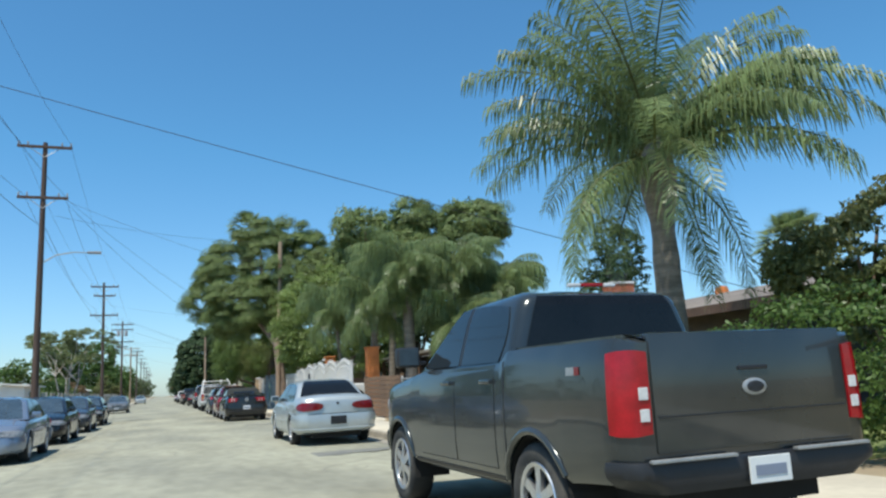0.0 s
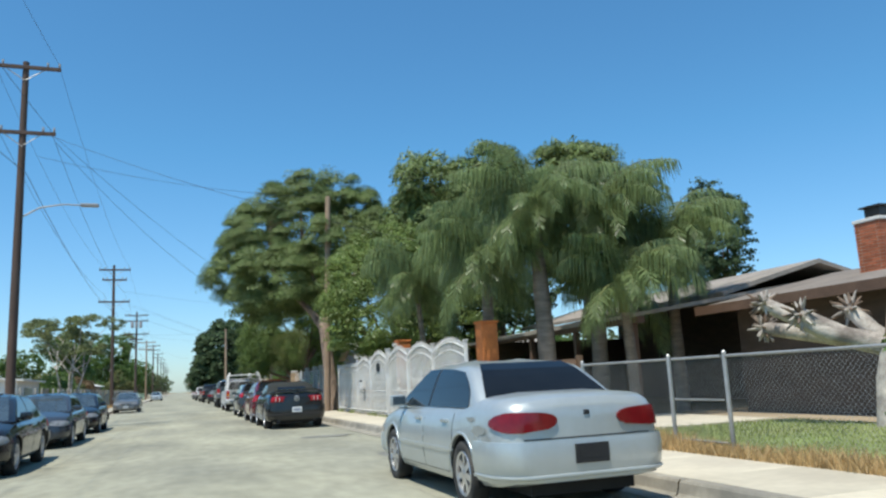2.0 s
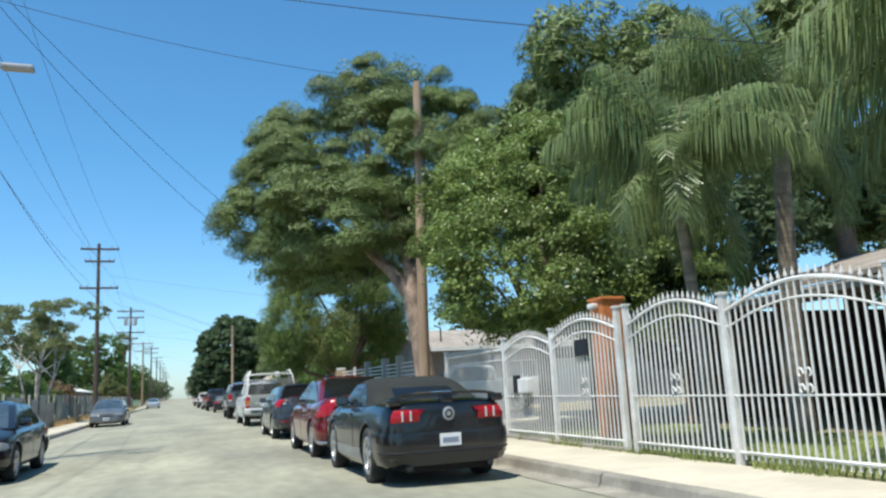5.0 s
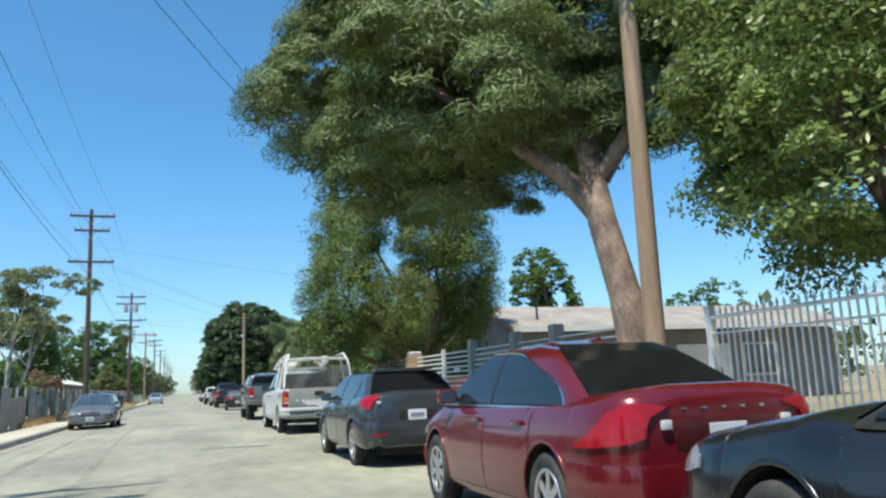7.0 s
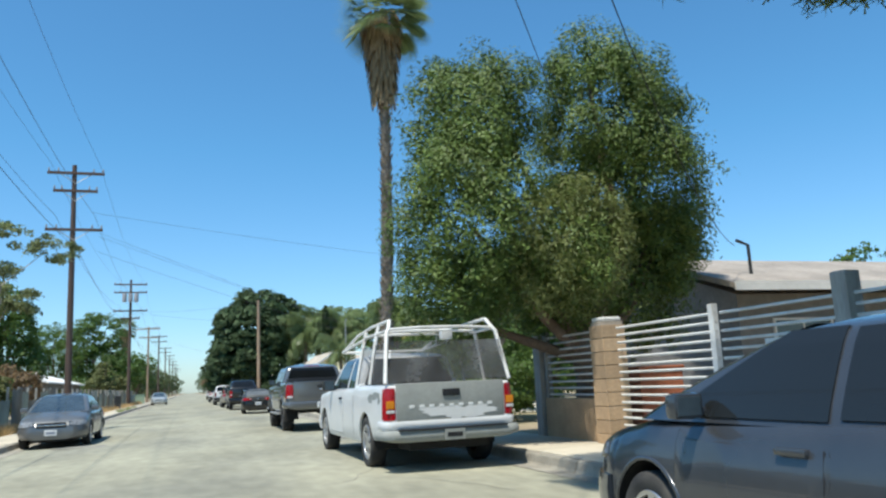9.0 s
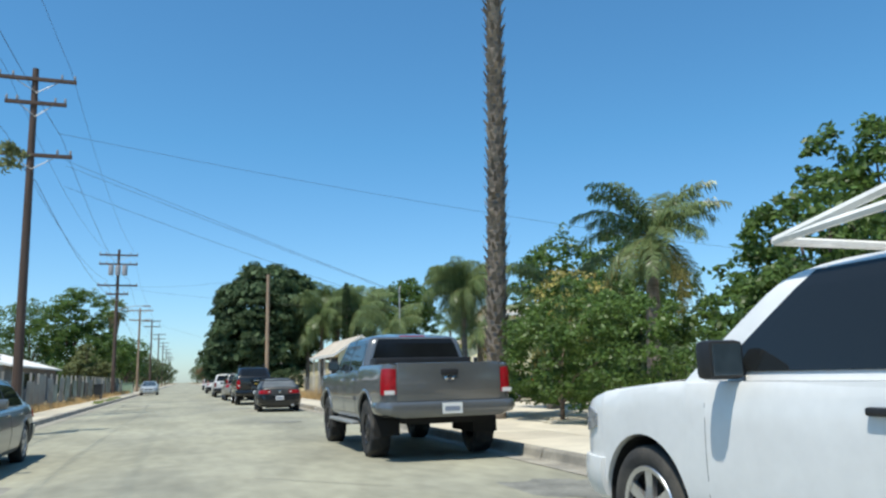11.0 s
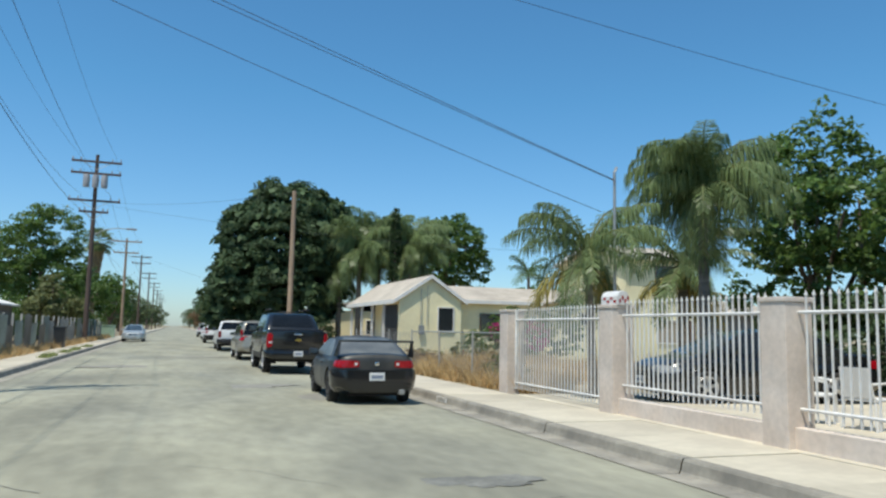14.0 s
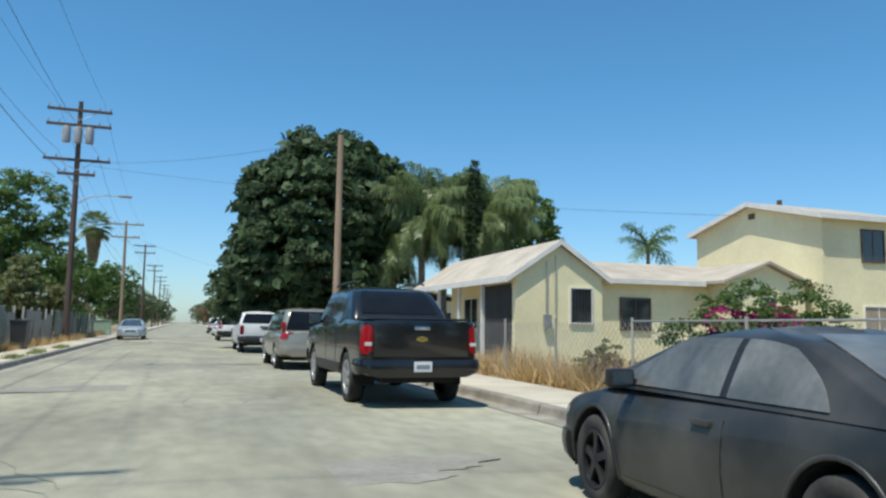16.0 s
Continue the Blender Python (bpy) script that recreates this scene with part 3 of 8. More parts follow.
        ys = [y for y, n in zip(ys, ys[1:] + [1e9]) if n - y > 0.002]
        bm = bmesh.new()
        rings = []
        for y in ys:
            zb, zt, lo = self.zb(y), self.zt(y), min(self.arch(y), self.zt(y) - 0.06)
            arched = lo > zb + 0.005
            inner = 0.62 * self.W
            half = [(inner if arched else self.prof[0][0] * self.w(y), lo)]
            for _, t in self.prof[1:]:
                z = lo + (zt - lo) * t if t < 1 else zb + (zt - zb) * t
                half.append((self.side(y, z) if t <= 1 else self.prof[-1][0] * self.w(y), z))
            if bed:
                x0 = 0.885 * self.w(y)
                half[-1] = (x0, half[-1][1])
                inside = 0.105 < y < bed + 0.003
                half += [(x0 - 0.01, 0.74 if inside else half[-1][1]), (0.4, 0.74 if inside else half[-1][1])]
            rings.append([bm.verts.new((x, y, z)) for x, z in half + [(-x, z) for x, z in reversed(half)]])
        n = len(rings[0])
        for a, b in zip(rings, rings[1:]):
            for k in range(n):
                bm.faces.new((a[k], b[k], b[(k + 1) % n], a[(k + 1) % n]))
        bm.faces.new(rings[0])
        bm.faces.new(rings[-1][::-1])
        bmesh.ops.recalc_face_normals(bm, faces=bm.faces)
        ob = part("body", bm, self.body_mat, self.root, "", 34)
        wells = bmesh.new()
        z0 = max(self.zb(self.L / 2), 0.2)
        box(wells, -0.60 * self.W, 0.60 * self.W, 0.15, self.L - 0.2, z0 - 0.03, z0 + 0.35)
        part("underbody", wells, M["well"], self.root)
        for yw, R in self.wheels:
            for s in (-1, 1):
                liner = bmesh.new()
                d = R + self.gap - 0.007
                rows = [[liner.verts.new((s * x, yw + d * math.cos(math.pi * k / 14), R + d * math.sin(math.pi * k / 14) if 0 < k < 14 else R - 0.1)) for k in range(15)] for x in (0.58 * self.W, self.W - 0.035)]
                for k in range(14):
                    liner.faces.new((rows[0][k], rows[0][k + 1], rows[1][k + 1], rows[1][k]))
                liner.faces.new(rows[0])
                part("wheel_well", liner, M["well"], ob)

    def cv(self, v):
        """Rear, front, half width and height of the cabin at v, from its foot (0) to the roof (1)."""
        c = self.cab
        yr = c["yr"][0] + (c["yr"][1] - c["yr"][0]) * v ** c.get("pr", 1.0)
        yf = c["yf"][0] + (c["yf"][1] - c["yf"][0]) * v ** c.get("pf", 1.0)
        q = float(np.interp(v, (0, 0.72, 0.82, 0.89, 0.94, 0.975, 1.0), (0, 0, 0.006, 0.022, 0.05, 0.095, 0.18)))
        k = c.get("round", 2.0)
        return yr + q * k, yf - q * k * 0.7, c["w"][0] + (c["w"][1] - c["w"][0]) * v ** 1.15 - q, c["z"][0] + (c["z"][1] - c["z"][0]) * v

    def cabin(self, mat):
        bm = bmesh.new()
        rings = []
        cr = self.cab.get("cr", 0.10)
        rows = [(v, 0.0) for v in (0, 0.2, 0.4, 0.6, 0.72, 0.82, 0.89, 0.94, 0.975, 1.0)] + [(1.012, 0.12), (1.02, 0.28)]
        for v, inset in rows:
            yr, yf, w, z = self.cv(min(v, 1.0))
            z += (v - 1.0) * 1.2 if v > 1 else 0
            yr, yf, w = yr + inset * 2.0, yf - inset * 1.5, w - inset
            cr = min(self.cab.get("cr", 0.10) + 0.3 * inset, w - 0.02)
            ring = []
            for cx, cy, a0 in ((w - cr, yr + cr, -90), (w - cr, yf - cr, 0), (-w + cr, yf - cr, 90), (-w + cr, yr + cr, 180)):
                for k in range(5):
                    a = radians(a0 + 22.5 * k)
                    py = cy + cr * math.sin(a)
                    arc = 0.045 * max(0.0, (v - 0.8) / 0.2) * ((py - (yr + yf) / 2) / max(0.2, (yf - yr) / 2)) ** 2
                    ring.append(bm.verts.new((cx + cr * math.cos(a), py, z - arc)))
            rings.append(ring)
        n = len(rings[0])
        for a, b in zip(rings, rings[1:]):
            for k in range(n):
                bm.faces.new((a[k], a[(k + 1) % n], b[(k + 1) % n], b[k]))
        bm.faces.new(rings[-1])
        bm.faces.new(rings[0][::-1])
        self.cab_ob = part("cabin", bm, mat, self.root, smooth=40)

    def all_wheels(self, tw, rim, spokes):
        first = {}
        for y, R in self.wheels:
            if R not in first:
                outer = R
                R = outer * self.rim_k
                bm = bmesh.new()
                lathe(bm, [(0.66 * R, tw * 0.40), (0.62 * R, tw * 0.36), (0.60 * R, tw * 0.05), (0.10 * R, tw * 0.02)], 24, mat=1)
                lathe(bm, [(0.69 * R, tw * 0.43), (0.67 * R, tw * 0.47), (0.60 * R, tw * 0.44), (0.59 * R, tw * 0.30)], 24)
                lathe(bm, [(0.17 * R, tw * 0.28), (0.16 * R, tw * 0.42), (0.11 * R, tw * 0.46), (0.004, tw * 0.46)], 14)
                w0 = part("wheel", bm, [rim, M["well"]], self.root, "", 40)
                bt = bmesh.new()
                lathe(bt, [(0.66 * R, -tw * 0.40), (0.80 * outer, -tw * 0.5), (0.94 * outer, -tw * 0.47), (outer, -tw * 0.38), (outer, -tw * 0.02), (outer, tw * 0.02), (outer, tw * 0.38), (0.94 * outer, tw * 0.47), (0.80 * outer, tw * 0.5), (0.66 * R, tw * 0.42)], 60 if self.rim_k < 1 else 30)
                if self.rim_k < 1:
                    for v in bt.verts:
                        rad = math.hypot(v.co.y, v.co.z)
                        slot = int(round(math.atan2(v.co.z, v.co.y) / (2 * math.pi) * 60)) + (2 if v.co.x > 0 else 0)
                        if rad > 0.9 * outer and slot % 4 < 2:
                            v.co.y, v.co.z = v.co.y * 0.955, v.co.z * 0.955
                t0 = part("tyre", bt, M["tyre"], w0, "", 50)
                bs = bmesh.new()
                vs = [(0.10, 0.11), (0.085, 0.36), (0.105, 0.65)]
                for k, (hw, rad) in enumerate(vs):
                    for x in (0.26, 0.40 if k else 0.44):
                        for sg in (-1, 1):
                            bs.verts.new((tw * x, sg * hw * R, rad * R))
                bs.verts.ensure_lookup_table()
                V = bs.verts
                for a in (0, 4):
                    for q in ((2, 3, 7, 6), (0, 4, 5, 1), (0, 2, 6, 4), (1, 5, 7, 3)):
                        bs.faces.new([V[a + i] for i in q])
                s0 = part("spoke", bs, rim, w0)
                for k in range(1, spokes):
                    share(s0, "spoke", w0, Matrix.Rotation(2 * math.pi * k / spokes, 4, "X"))
                R = outer
                first[R] = (w0, t0, s0)
                w0.matrix_basis = pose(self.W - tw / 2 - 0.015, y, R)
                todo = [-1]
            else:
                w0, t0, s0 = first[R]
                todo = [1, -1]
            for s in todo:
                o = share(w0, "wheel", self.root, pose(s * (self.W - tw / 2 - 0.015), y, R, 0, 0, 0 if s > 0 else 180))
                share(t0, "tyre", o, Matrix.Identity(4))
                for k in range(spokes):
                    share(s0, "spoke", o, Matrix.Rotation(2 * math.pi * k / spokes, 4, "X"))

    def window(self, corners, s, mat="glass", off=0.008, name="side_window", bow=0.0, drop=0.0):
        """A side pane from its four corners (y, v): foot rear, foot front, top front, top rear; s = -1 is the left side."""
        (a0, v0), (b0, _), (b1, v1), (a1, _) = corners
        bm = bmesh.new()
        grids = []
        for d in (off, off - 0.014):
            g = []
            for k in range(7):
                t = k / 6
                ya, yb = a0 + (a1 - a0) * t - bow * math.sin(math.pi * t), b0 + (b1 - b0) * t
                vs = [v0 + (v1 - drop * (1 - j / 4) ** 2 - v0) * t for j in range(5)]
                g.append([bm.verts.new((s * (self.cv(v)[2] + d), ya + (yb - ya) * j / 4, self.cv(v)[3])) for j, v in enumerate(vs)])
            grids.append(g)
        for a, b in zip(grids[0], grids[0][1:]):
            for j in range(4):
                bm.faces.new((a[j], a[j + 1], b[j + 1], b[j]))
        rim = lambda g: g[0] + [r[-1] for r in g[1:]] + g[-1][-2::-1] + [r[0] for r in g[-2:0:-1]]  # noqa: E731
        ra, rb = rim(grids[0]), rim(grids[1])
        for k in range(len(ra)):
            bm.faces.new((ra[k], rb[k], rb[(k + 1) % len(ra)], ra[(k + 1) % len(ra)]))
        bmesh.ops.recalc_face_normals(bm, faces=bm.faces)
        return part(name, bm, M[mat], self.root)

    def end_window(self, rear=True, v0=0.08, v1=0.86, f0=0.88, f1=0.84, mat="rearglass", name="rear_window", off=0.008):
        bm = bmesh.new()
        rows = []
        n = 6
        for d in (off, off - 0.014):
            grid = []
            for k in range(n + 1):
                v = v0 + (v1 - v0) * k / n
                yr, yf, w, z = self.cv(v)
                f = (f0 + (f1 - f0) * k / n) * w
                y = yr - d if rear else yf + d
                grid.append([bm.verts.new((x * f, y, z)) for x in (-1, -0.5, 0, 0.5, 1)])
            rows.append(grid)
        for g in rows:
            for a, b in zip(g, g[1:]):
                for k in range(4):
                    bm.faces.new((a[k], a[k + 1], b[k + 1], b[k]))
        bmesh.ops.recalc_face_normals(bm, faces=bm.faces)
        return part(name, bm, M[mat], self.root)

    def panel(self, name, s, y0, y1, z0, z1, mat=None, off=0.005, arch=True, parent=None, label="", ny=10, nz=6, thick=0.02):
        """A piece of the side wall, set a little proud, that keeps clear of the wheel arches."""
        bm = bmesh.new()
        cols = []
        for i in range(ny + 1):
            y = y0 + (y1 - y0) * i / ny
            lo = z0
            if arch:
                for yw, R in self.wheels:
                    d = R + self.gap + 0.013
                    if abs(y - yw) < d:
                        lo = max(lo, R + math.sqrt(d * d - (y - yw) ** 2))
            lo = min(lo, z1 - 0.02)
            cols.append([(y, lo + (z1 - lo) * k / nz) for k in range(nz + 1)])
        grids = [[[bm.verts.new((s * (self.side(y, z) + d), y, z)) for y, z in c] for c in cols] for d in (off, off - thick)]
        for g in grids[:1]:
            for a, b in zip(g, g[1:]):
                for k in range(nz):
                    bm.faces.new((a[k], a[k + 1], b[k + 1], b[k]))
        rim = lambda g: [c[0] for c in g] + g[-1][1:] + [c[-1] for c in reversed(g[:-1])] + g[0][-2:0:-1]  # noqa: E731
        ra, rb = rim(grids[0]), rim(grids[1])
        for k in range(len(ra)):
            bm.faces.new((ra[k], rb[k], rb[(k + 1) % len(ra)], ra[(k + 1) % len(ra)]))
        bmesh.ops.recalc_face_normals(bm, faces=bm.faces)
        return part(name, bm, mat or self.body_mat, parent or self.root, label, 30)

    def arch_lips(self, r=0.016, mat=None):
        """A rounded lip round each wheel arch."""
        for s in (-1, 1):
            for y, R in self.wheels:
                bm = bmesh.new()
                pts = []
                for k in range(17):
                    a = radians(-12 + 204 * k / 16)
                    py, pz = y + (R + self.gap + r * 0.6) * math.cos(a), R + (R + self.gap + 0.004 + r * 0.6) * math.sin(a)
                    if pz > self.zb(py) + 0.02:
                        pts.append((s * (self.side(py, pz) - r * 0.25), py, pz))
                tube(bm, pts, r, 8)
                part("wheel_arch_lip", bm, mat or self.body_mat, self.root, smooth=60)

    def doors(self, spans, z0, z1, handles, handle_mat=None):
        for s in (-1, 1):
            for (y0, y1), hy in zip(spans, handles):
                self.panel("door_gap", s, y0 - 0.010, y1 + 0.010, z0 - 0.010, z1 + 0.002, M["blacktrim"], 0.001)
                d = self.panel("door", s, y0, y1, z0, z1, None, 0.005)
                bm = bmesh.new()
                zz = z1 - 0.12
                x = self.side(hy, zz)
                box(bm, x - 0.01, x + 0.035, hy - 0.10, hy + 0.10, zz - 0.018, zz + 0.018, bevel=0.012)
                if s < 0:
                    bmesh.ops.transform(bm, matrix=Matrix.Scale(-1, 4, (1, 0, 0)), verts=bm.verts)
                    bmesh.ops.reverse_faces(bm, faces=bm.faces)
                part("handle", bm, handle_mat or self.body_mat, d, smooth=40)

    def outline(self, z, wrap, rear=True, n=8):
        """Plan line round one end at height z, with outward normals, from the left wrap to the right one."""
        r = self.rr if rear else self.rf
        pts = []
        ds = [wrap * (1 - k / 4) for k in range(4) if wrap * (1 - k / 4) > r] + [r * (1 - math.cos(k * math.pi / 2 / n)) for k in range(n, -1, -1) if r * (1 - math.cos(k * math.pi / 2 / n)) <= wrap + 1e-6]
        for d in ds:
            y = d if rear else self.L - d
            pts.append((self.side(y, z), y))
        x0 = pts[-1][0]
        flat = [(x0 * k / 10, pts[-1][1]) for k in range(9, -1, -1)]
        right = pts + flat
        full = [(-x, y) for x, y in right] + right[-2::-1]
        out = []
        for k, p in enumerate(full):
            a, b = full[max(k - 1, 0)], full[min(k + 1, len(full) - 1)]
            t = Vector((b[0] - a[0], b[1] - a[1]))
            nrm = Vector((t.y, -t.x)).normalized()
            if not rear:
                nrm = -nrm
            out.append((p, nrm))
        return out

    def band(self, name, z0, z1, wrap=0.3, off=0.03, rear=True, mat=None, x0=None, x1=None, parent=None, label="", levels=4, back=0.03, lean=0.0, taper=0.0):
        """A band round the end between heights z0 and z1; x0, x1: only that stretch. Bumpers, lamps and trims are such bands."""
        bm = bmesh.new()
        grids = []
        mid = self.outline((z0 + z1) / 2, wrap, rear)
        idx = list(range(len(mid)))
        if x0 is not None:
            idx = [k for k in idx if (mid[k][0][0] > x0 + 0.01 if x0 >= 0 else mid[k][0][0] < x1 - 0.01)]
        for d in (off, -back):
            g = []
            for k in range(levels + 1):
                z = z0 + (z1 - z0) * k / levels
                soft = 1 - 0.35 * (abs(2 * k / levels - 1) ** 3) if off > 0.02 else 1
                ol = self.outline(z, wrap, rear)
                row = [ol[i] for i in idx]
                if x0 is not None:
                    inner = ((x0 if x0 >= 0 else x1, ol[len(ol) // 2][0][1]), ol[len(ol) // 2][1])
                    row = [inner] + row if x0 >= 0 else row + [inner]
                made = []
                for j, (p, n) in enumerate(row):
                    u = abs(2 * j / max(1, len(row) - 1) - 1)
                    zz = (z0 + z1) / 2 + (z - (z0 + z1) / 2) * (1 - taper * u ** 3)
                    made.append(bm.verts.new((p[0] + n.x * d * soft, p[1] + n.y * d * soft + lean * (z - z0), zz)))
                g.append(made)
            grids.append(g)
        for g in grids[:1]:
            for a, b in zip(g, g[1:]):
                for k in range(len(a) - 1):
                    bm.faces.new((a[k], a[k + 1], b[k + 1], b[k]))
        rim = lambda g: g[0] + [r[-1] for r in g[1:]] + g[-1][-2::-1] + [r[0] for r in g[-2:0:-1]]  # noqa: E731
        ra, rb = rim(grids[0]), rim(grids[1])
        for k in range(len(ra)):
            bm.faces.new((ra[k], rb[k], rb[(k + 1) % len(ra)], ra[(k + 1) % len(ra)]))
        bmesh.ops.delete(bm, geom=[v for v in bm.verts if not v.link_faces], context="VERTS")
        bmesh.ops.recalc_face_normals(bm, faces=bm.faces)
        return part(name, bm, mat or self.body_mat, parent or self.root, label, 40)

    def lamps(self, z0, z1, xi, wrap=0.35, rear=True, mat="redlens", extra=(), name="tail_light", label="", off=0.014, taper=0.25):
        """A pair of corner lamps; extra: (x0, x1, z0, z1, material) inserts on the flat part."""
        for s in (-1, 1):
            lim = (xi, 9.0) if s > 0 else (-9.0, -xi)
            ob = self.band(name, z0, z1, wrap, off, rear, M[mat], *lim, label=label, taper=taper)
            for a, b, c, d, m in extra:
                bm = bmesh.new()
                y = -off if rear else self.L + off
                box(bm, min(s * a, s * b), max(s * a, s * b), y - 0.006, y + 0.02, c, d, bevel=0.004)
                part("lens", bm, M[m], ob, "")

    def plate(self, z, rear=True, x=0.0, off=0.03, w=0.15, h=0.075, mat="plate"):
        bm = bmesh.new()
        y = -off if rear else self.L + off
        box(bm, x - w, x + w, y - 0.006, y + 0.006, z - h, z + h, bevel=0.003)
        ob = part("number_plate", bm, M[mat], self.root, "white number plate" if mat == "plate" else "dark covered number plate")
        bb = bmesh.new()
        yy = y - 0.008 if rear else y + 0.008
        box(bb, x - w * 0.75, x + w * 0.75, yy - 0.002, yy + 0.002, z - h * 0.45, z + h * 0.35)
        part("plate_bar", bb, M["plate_bar"] if mat == "plate" else M["blacktrim"], ob)

    def solid(self, name, rows, mat, bevel=0.01, label="", parent=None):
        made = []
        for r in rows:
            bm = bmesh.new()
            box(bm, *r, bevel=bevel)
            made.append(part(name, bm, M[mat] if isinstance(mat, str) else mat, parent or self.root, label, 40))
        return made[0]

    def corner_lamps(self, along, across, label, mat="redlens"):
        """Tail lights that start along the side (y, low, high) and wrap on to the rear (x, low, high)."""
        inner = min(self.side(along[-1][0], z) for z in along[-1][1:]) - 0.02
        across = [q for q in across if q[0] < inner]
        for s in (-1, 1):
            bm = bmesh.new()
            rows = []
            for d in (0.022, -0.03):
                line = []
                for y, lo, hi in along:
                    zs = [lo + (hi - lo) * k / 3 for k in range(4)]
                    line.append([bm.verts.new((s * (self.side(y, z) + d), y - d * max(0.0, 1 - y / 0.2), z)) for z in zs])
                for x, lo, hi in across:
                    line.append([bm.verts.new((s * x, -d, lo + (hi - lo) * k / 3)) for k in range(4)])
                rows.append(line)
            for g in rows:
                for a, b in zip(g, g[1:]):
                    for k in range(3):
                        bm.faces.new((a[k], b[k], b[k + 1], a[k + 1]))
            rim = [[v[0] for v in g] + list(g[-1][1:3]) + [v[3] for v in reversed(g)] + [g[0][2], g[0][1]] for g in rows]
            n = len(rim[0])
            for k in range(n):
                bm.faces.new((rim[0][k], rim[0][(k + 1) % n], rim[1][(k + 1) % n], rim[1][k]))
            bmesh.ops.recalc_face_normals(bm, faces=bm.faces)
            part("tail_light", bm, M[mat], self.root, label, 50)

    def mirrors(self, y, z, mat=None, size=(0.20, 0.10, 0.14)):
        for s in (-1, 1):
            x = self.cv(0.1)[2]
            bm = bmesh.new()
            box(bm, x + 0.02, x + 0.02 + size[0], y - size[1] / 2, y + size[1] / 2, z, z + size[2], bevel=0.035)
            box(bm, x - 0.05, x + 0.08, y - 0.03, y + 0.02, z + 0.02, z + 0.06, bevel=0.01)
            if s < 0:
                bmesh.ops.transform(bm, matrix=Matrix.Scale(-1, 4, (1, 0, 0)), verts=bm.verts)
                bmesh.ops.reverse_faces(bm, faces=bm.faces)
            ob = part("mirror", bm, mat or self.body_mat, self.root, smooth=40)
            bg = bmesh.new()
            xs = sorted((s * (x + 0.045), s * (x + 0.0 + size[0])))
            box(bg, xs[0], xs[1], y - size[1] / 2 - 0.004, y - size[1] / 2 + 0.004, z + 0.02, z + size[2] - 0.02, bevel=0.003)
            part("mirror_glass", bg, M["glassclear"], ob)

    def disc(self, name, x, z, r, mat, rear=True, off=0.02, sx=1.0, label=""):
        bm = bmesh.new()
        y = -off if rear else self.L + off
        prof = [(0.001, 0.0), (r * 0.8, 0.0), (r, 0.008), (r, 0.02)]
        rings = lathe(bm, prof, 20, "z")
        bmesh.ops.transform(bm, matrix=Matrix.Translation((x, y, z)) @ Matrix.Rotation(radians(-90 if rear else 90), 4, "X") @ Matrix.Diagonal((sx, 1, 1, 1)), verts=bm.verts)
        bmesh.ops.recalc_face_normals(bm, faces=bm.faces)
        return part(name, bm, M[mat], self.root, label, 40)

    def nose(self, lamp_z, grille_z, bumper_z, plate_z=None, lamp_in=0.42, grille_w=0.36, bumper_mat=None):
        """Headlights, grille, bumper and plate at the front end."""
        self.lamps(*lamp_z, lamp_in, 0.42, False, "headlens", name="headlight", taper=0.5)
        self.solid("grille", [(-grille_w, grille_w, self.L - 0.03, self.L + 0.012, *grille_z)], "blacktrim", 0.02)
        self.solid("grille_bar", [(-grille_w + 0.02, grille_w - 0.02, self.L + 0.008, self.L + 0.02, sum(grille_z) / 2 - 0.012, sum(grille_z) / 2 + 0.012)], "chrome", 0.004)
        self.band("front_bumper", *bumper_z, 0.45, 0.035, False, bumper_mat)
        if plate_z:
            self.plate(plate_z, False, off=0.05)


def place(name, cx, y, label, category="car", facing=1):
    """A vehicle's root: its rear at y, or its nose towards -y if facing is -1 (y is then its rear, further on)."""
    return thing(name, cx, y, road_z(cx) - 0.004, label, category, 0 if facing > 0 else 180)


def sedan_glass(sh, ya, yb, yc, v0=0.06, v1=0.86, side="glass", tail=0.0, bow=0.07, drop=0.10):
    """Front and rear side panes either side of the pillar at yb; the cabin's slopes trim their outer ends."""
    for s in (-1, 1):
        f0, f1 = sh.cv(v0)[1] - 0.16, sh.cv(v1)[1] - 0.10
        r0, r1 = sh.cv(v0)[0] + 0.24 + tail, sh.cv(v1)[0] + 0.10 + tail
        sh.window([(yb + 0.035, v0), (min(f0, yc), v0), (min(f1, yc), v1), (yb + 0.035, v1)], s, side, name="front_side_window")
        if ya is not None:
            sh.window([(max(r0, ya), v0), (yb - 0.035, v0), (yb - 0.035, v1), (max(r1, ya), v1)], s, side, name="rear_side_window", bow=bow, drop=drop)
            sh.window([(yb - 0.04, v0), (yb + 0.04, v0), (yb + 0.04, v1), (yb - 0.04, v1)], s, "blacktrim", 0.006, "pillar_trim")


def build_dark_pickup():
    r = place("pickup_truck", 3.98, -0.92, "charcoal grey crew-cab pickup parked at the kerb", "pickup truck")
    sh = Shell(r, 5.16, 0.94, [(0, 1.40), (0.06, 1.435), (1.48, 1.435), (1.60, 1.36), (3.5, 1.33), (3.75, 1.30), (4.75, 1.18), (5.06, 1.08), (5.16, 0.94)],
               [(0, 0.58), (0.5, 0.55), (1.6, 0.44), (4.0, 0.44), (4.9, 0.46), (5.16, 0.48)], ((1.12, 0.385), (4.22, 0.385)),
               dict(z=(1.28, 1.93), yr=(1.47, 1.54), yf=(3.70, 2.74), w=(0.88, 0.68), cr=0.11, round=1.2), M["p_charcoal"], "truck", 0.22, 0.75, 0.25, spokes=6, bed=1.44)
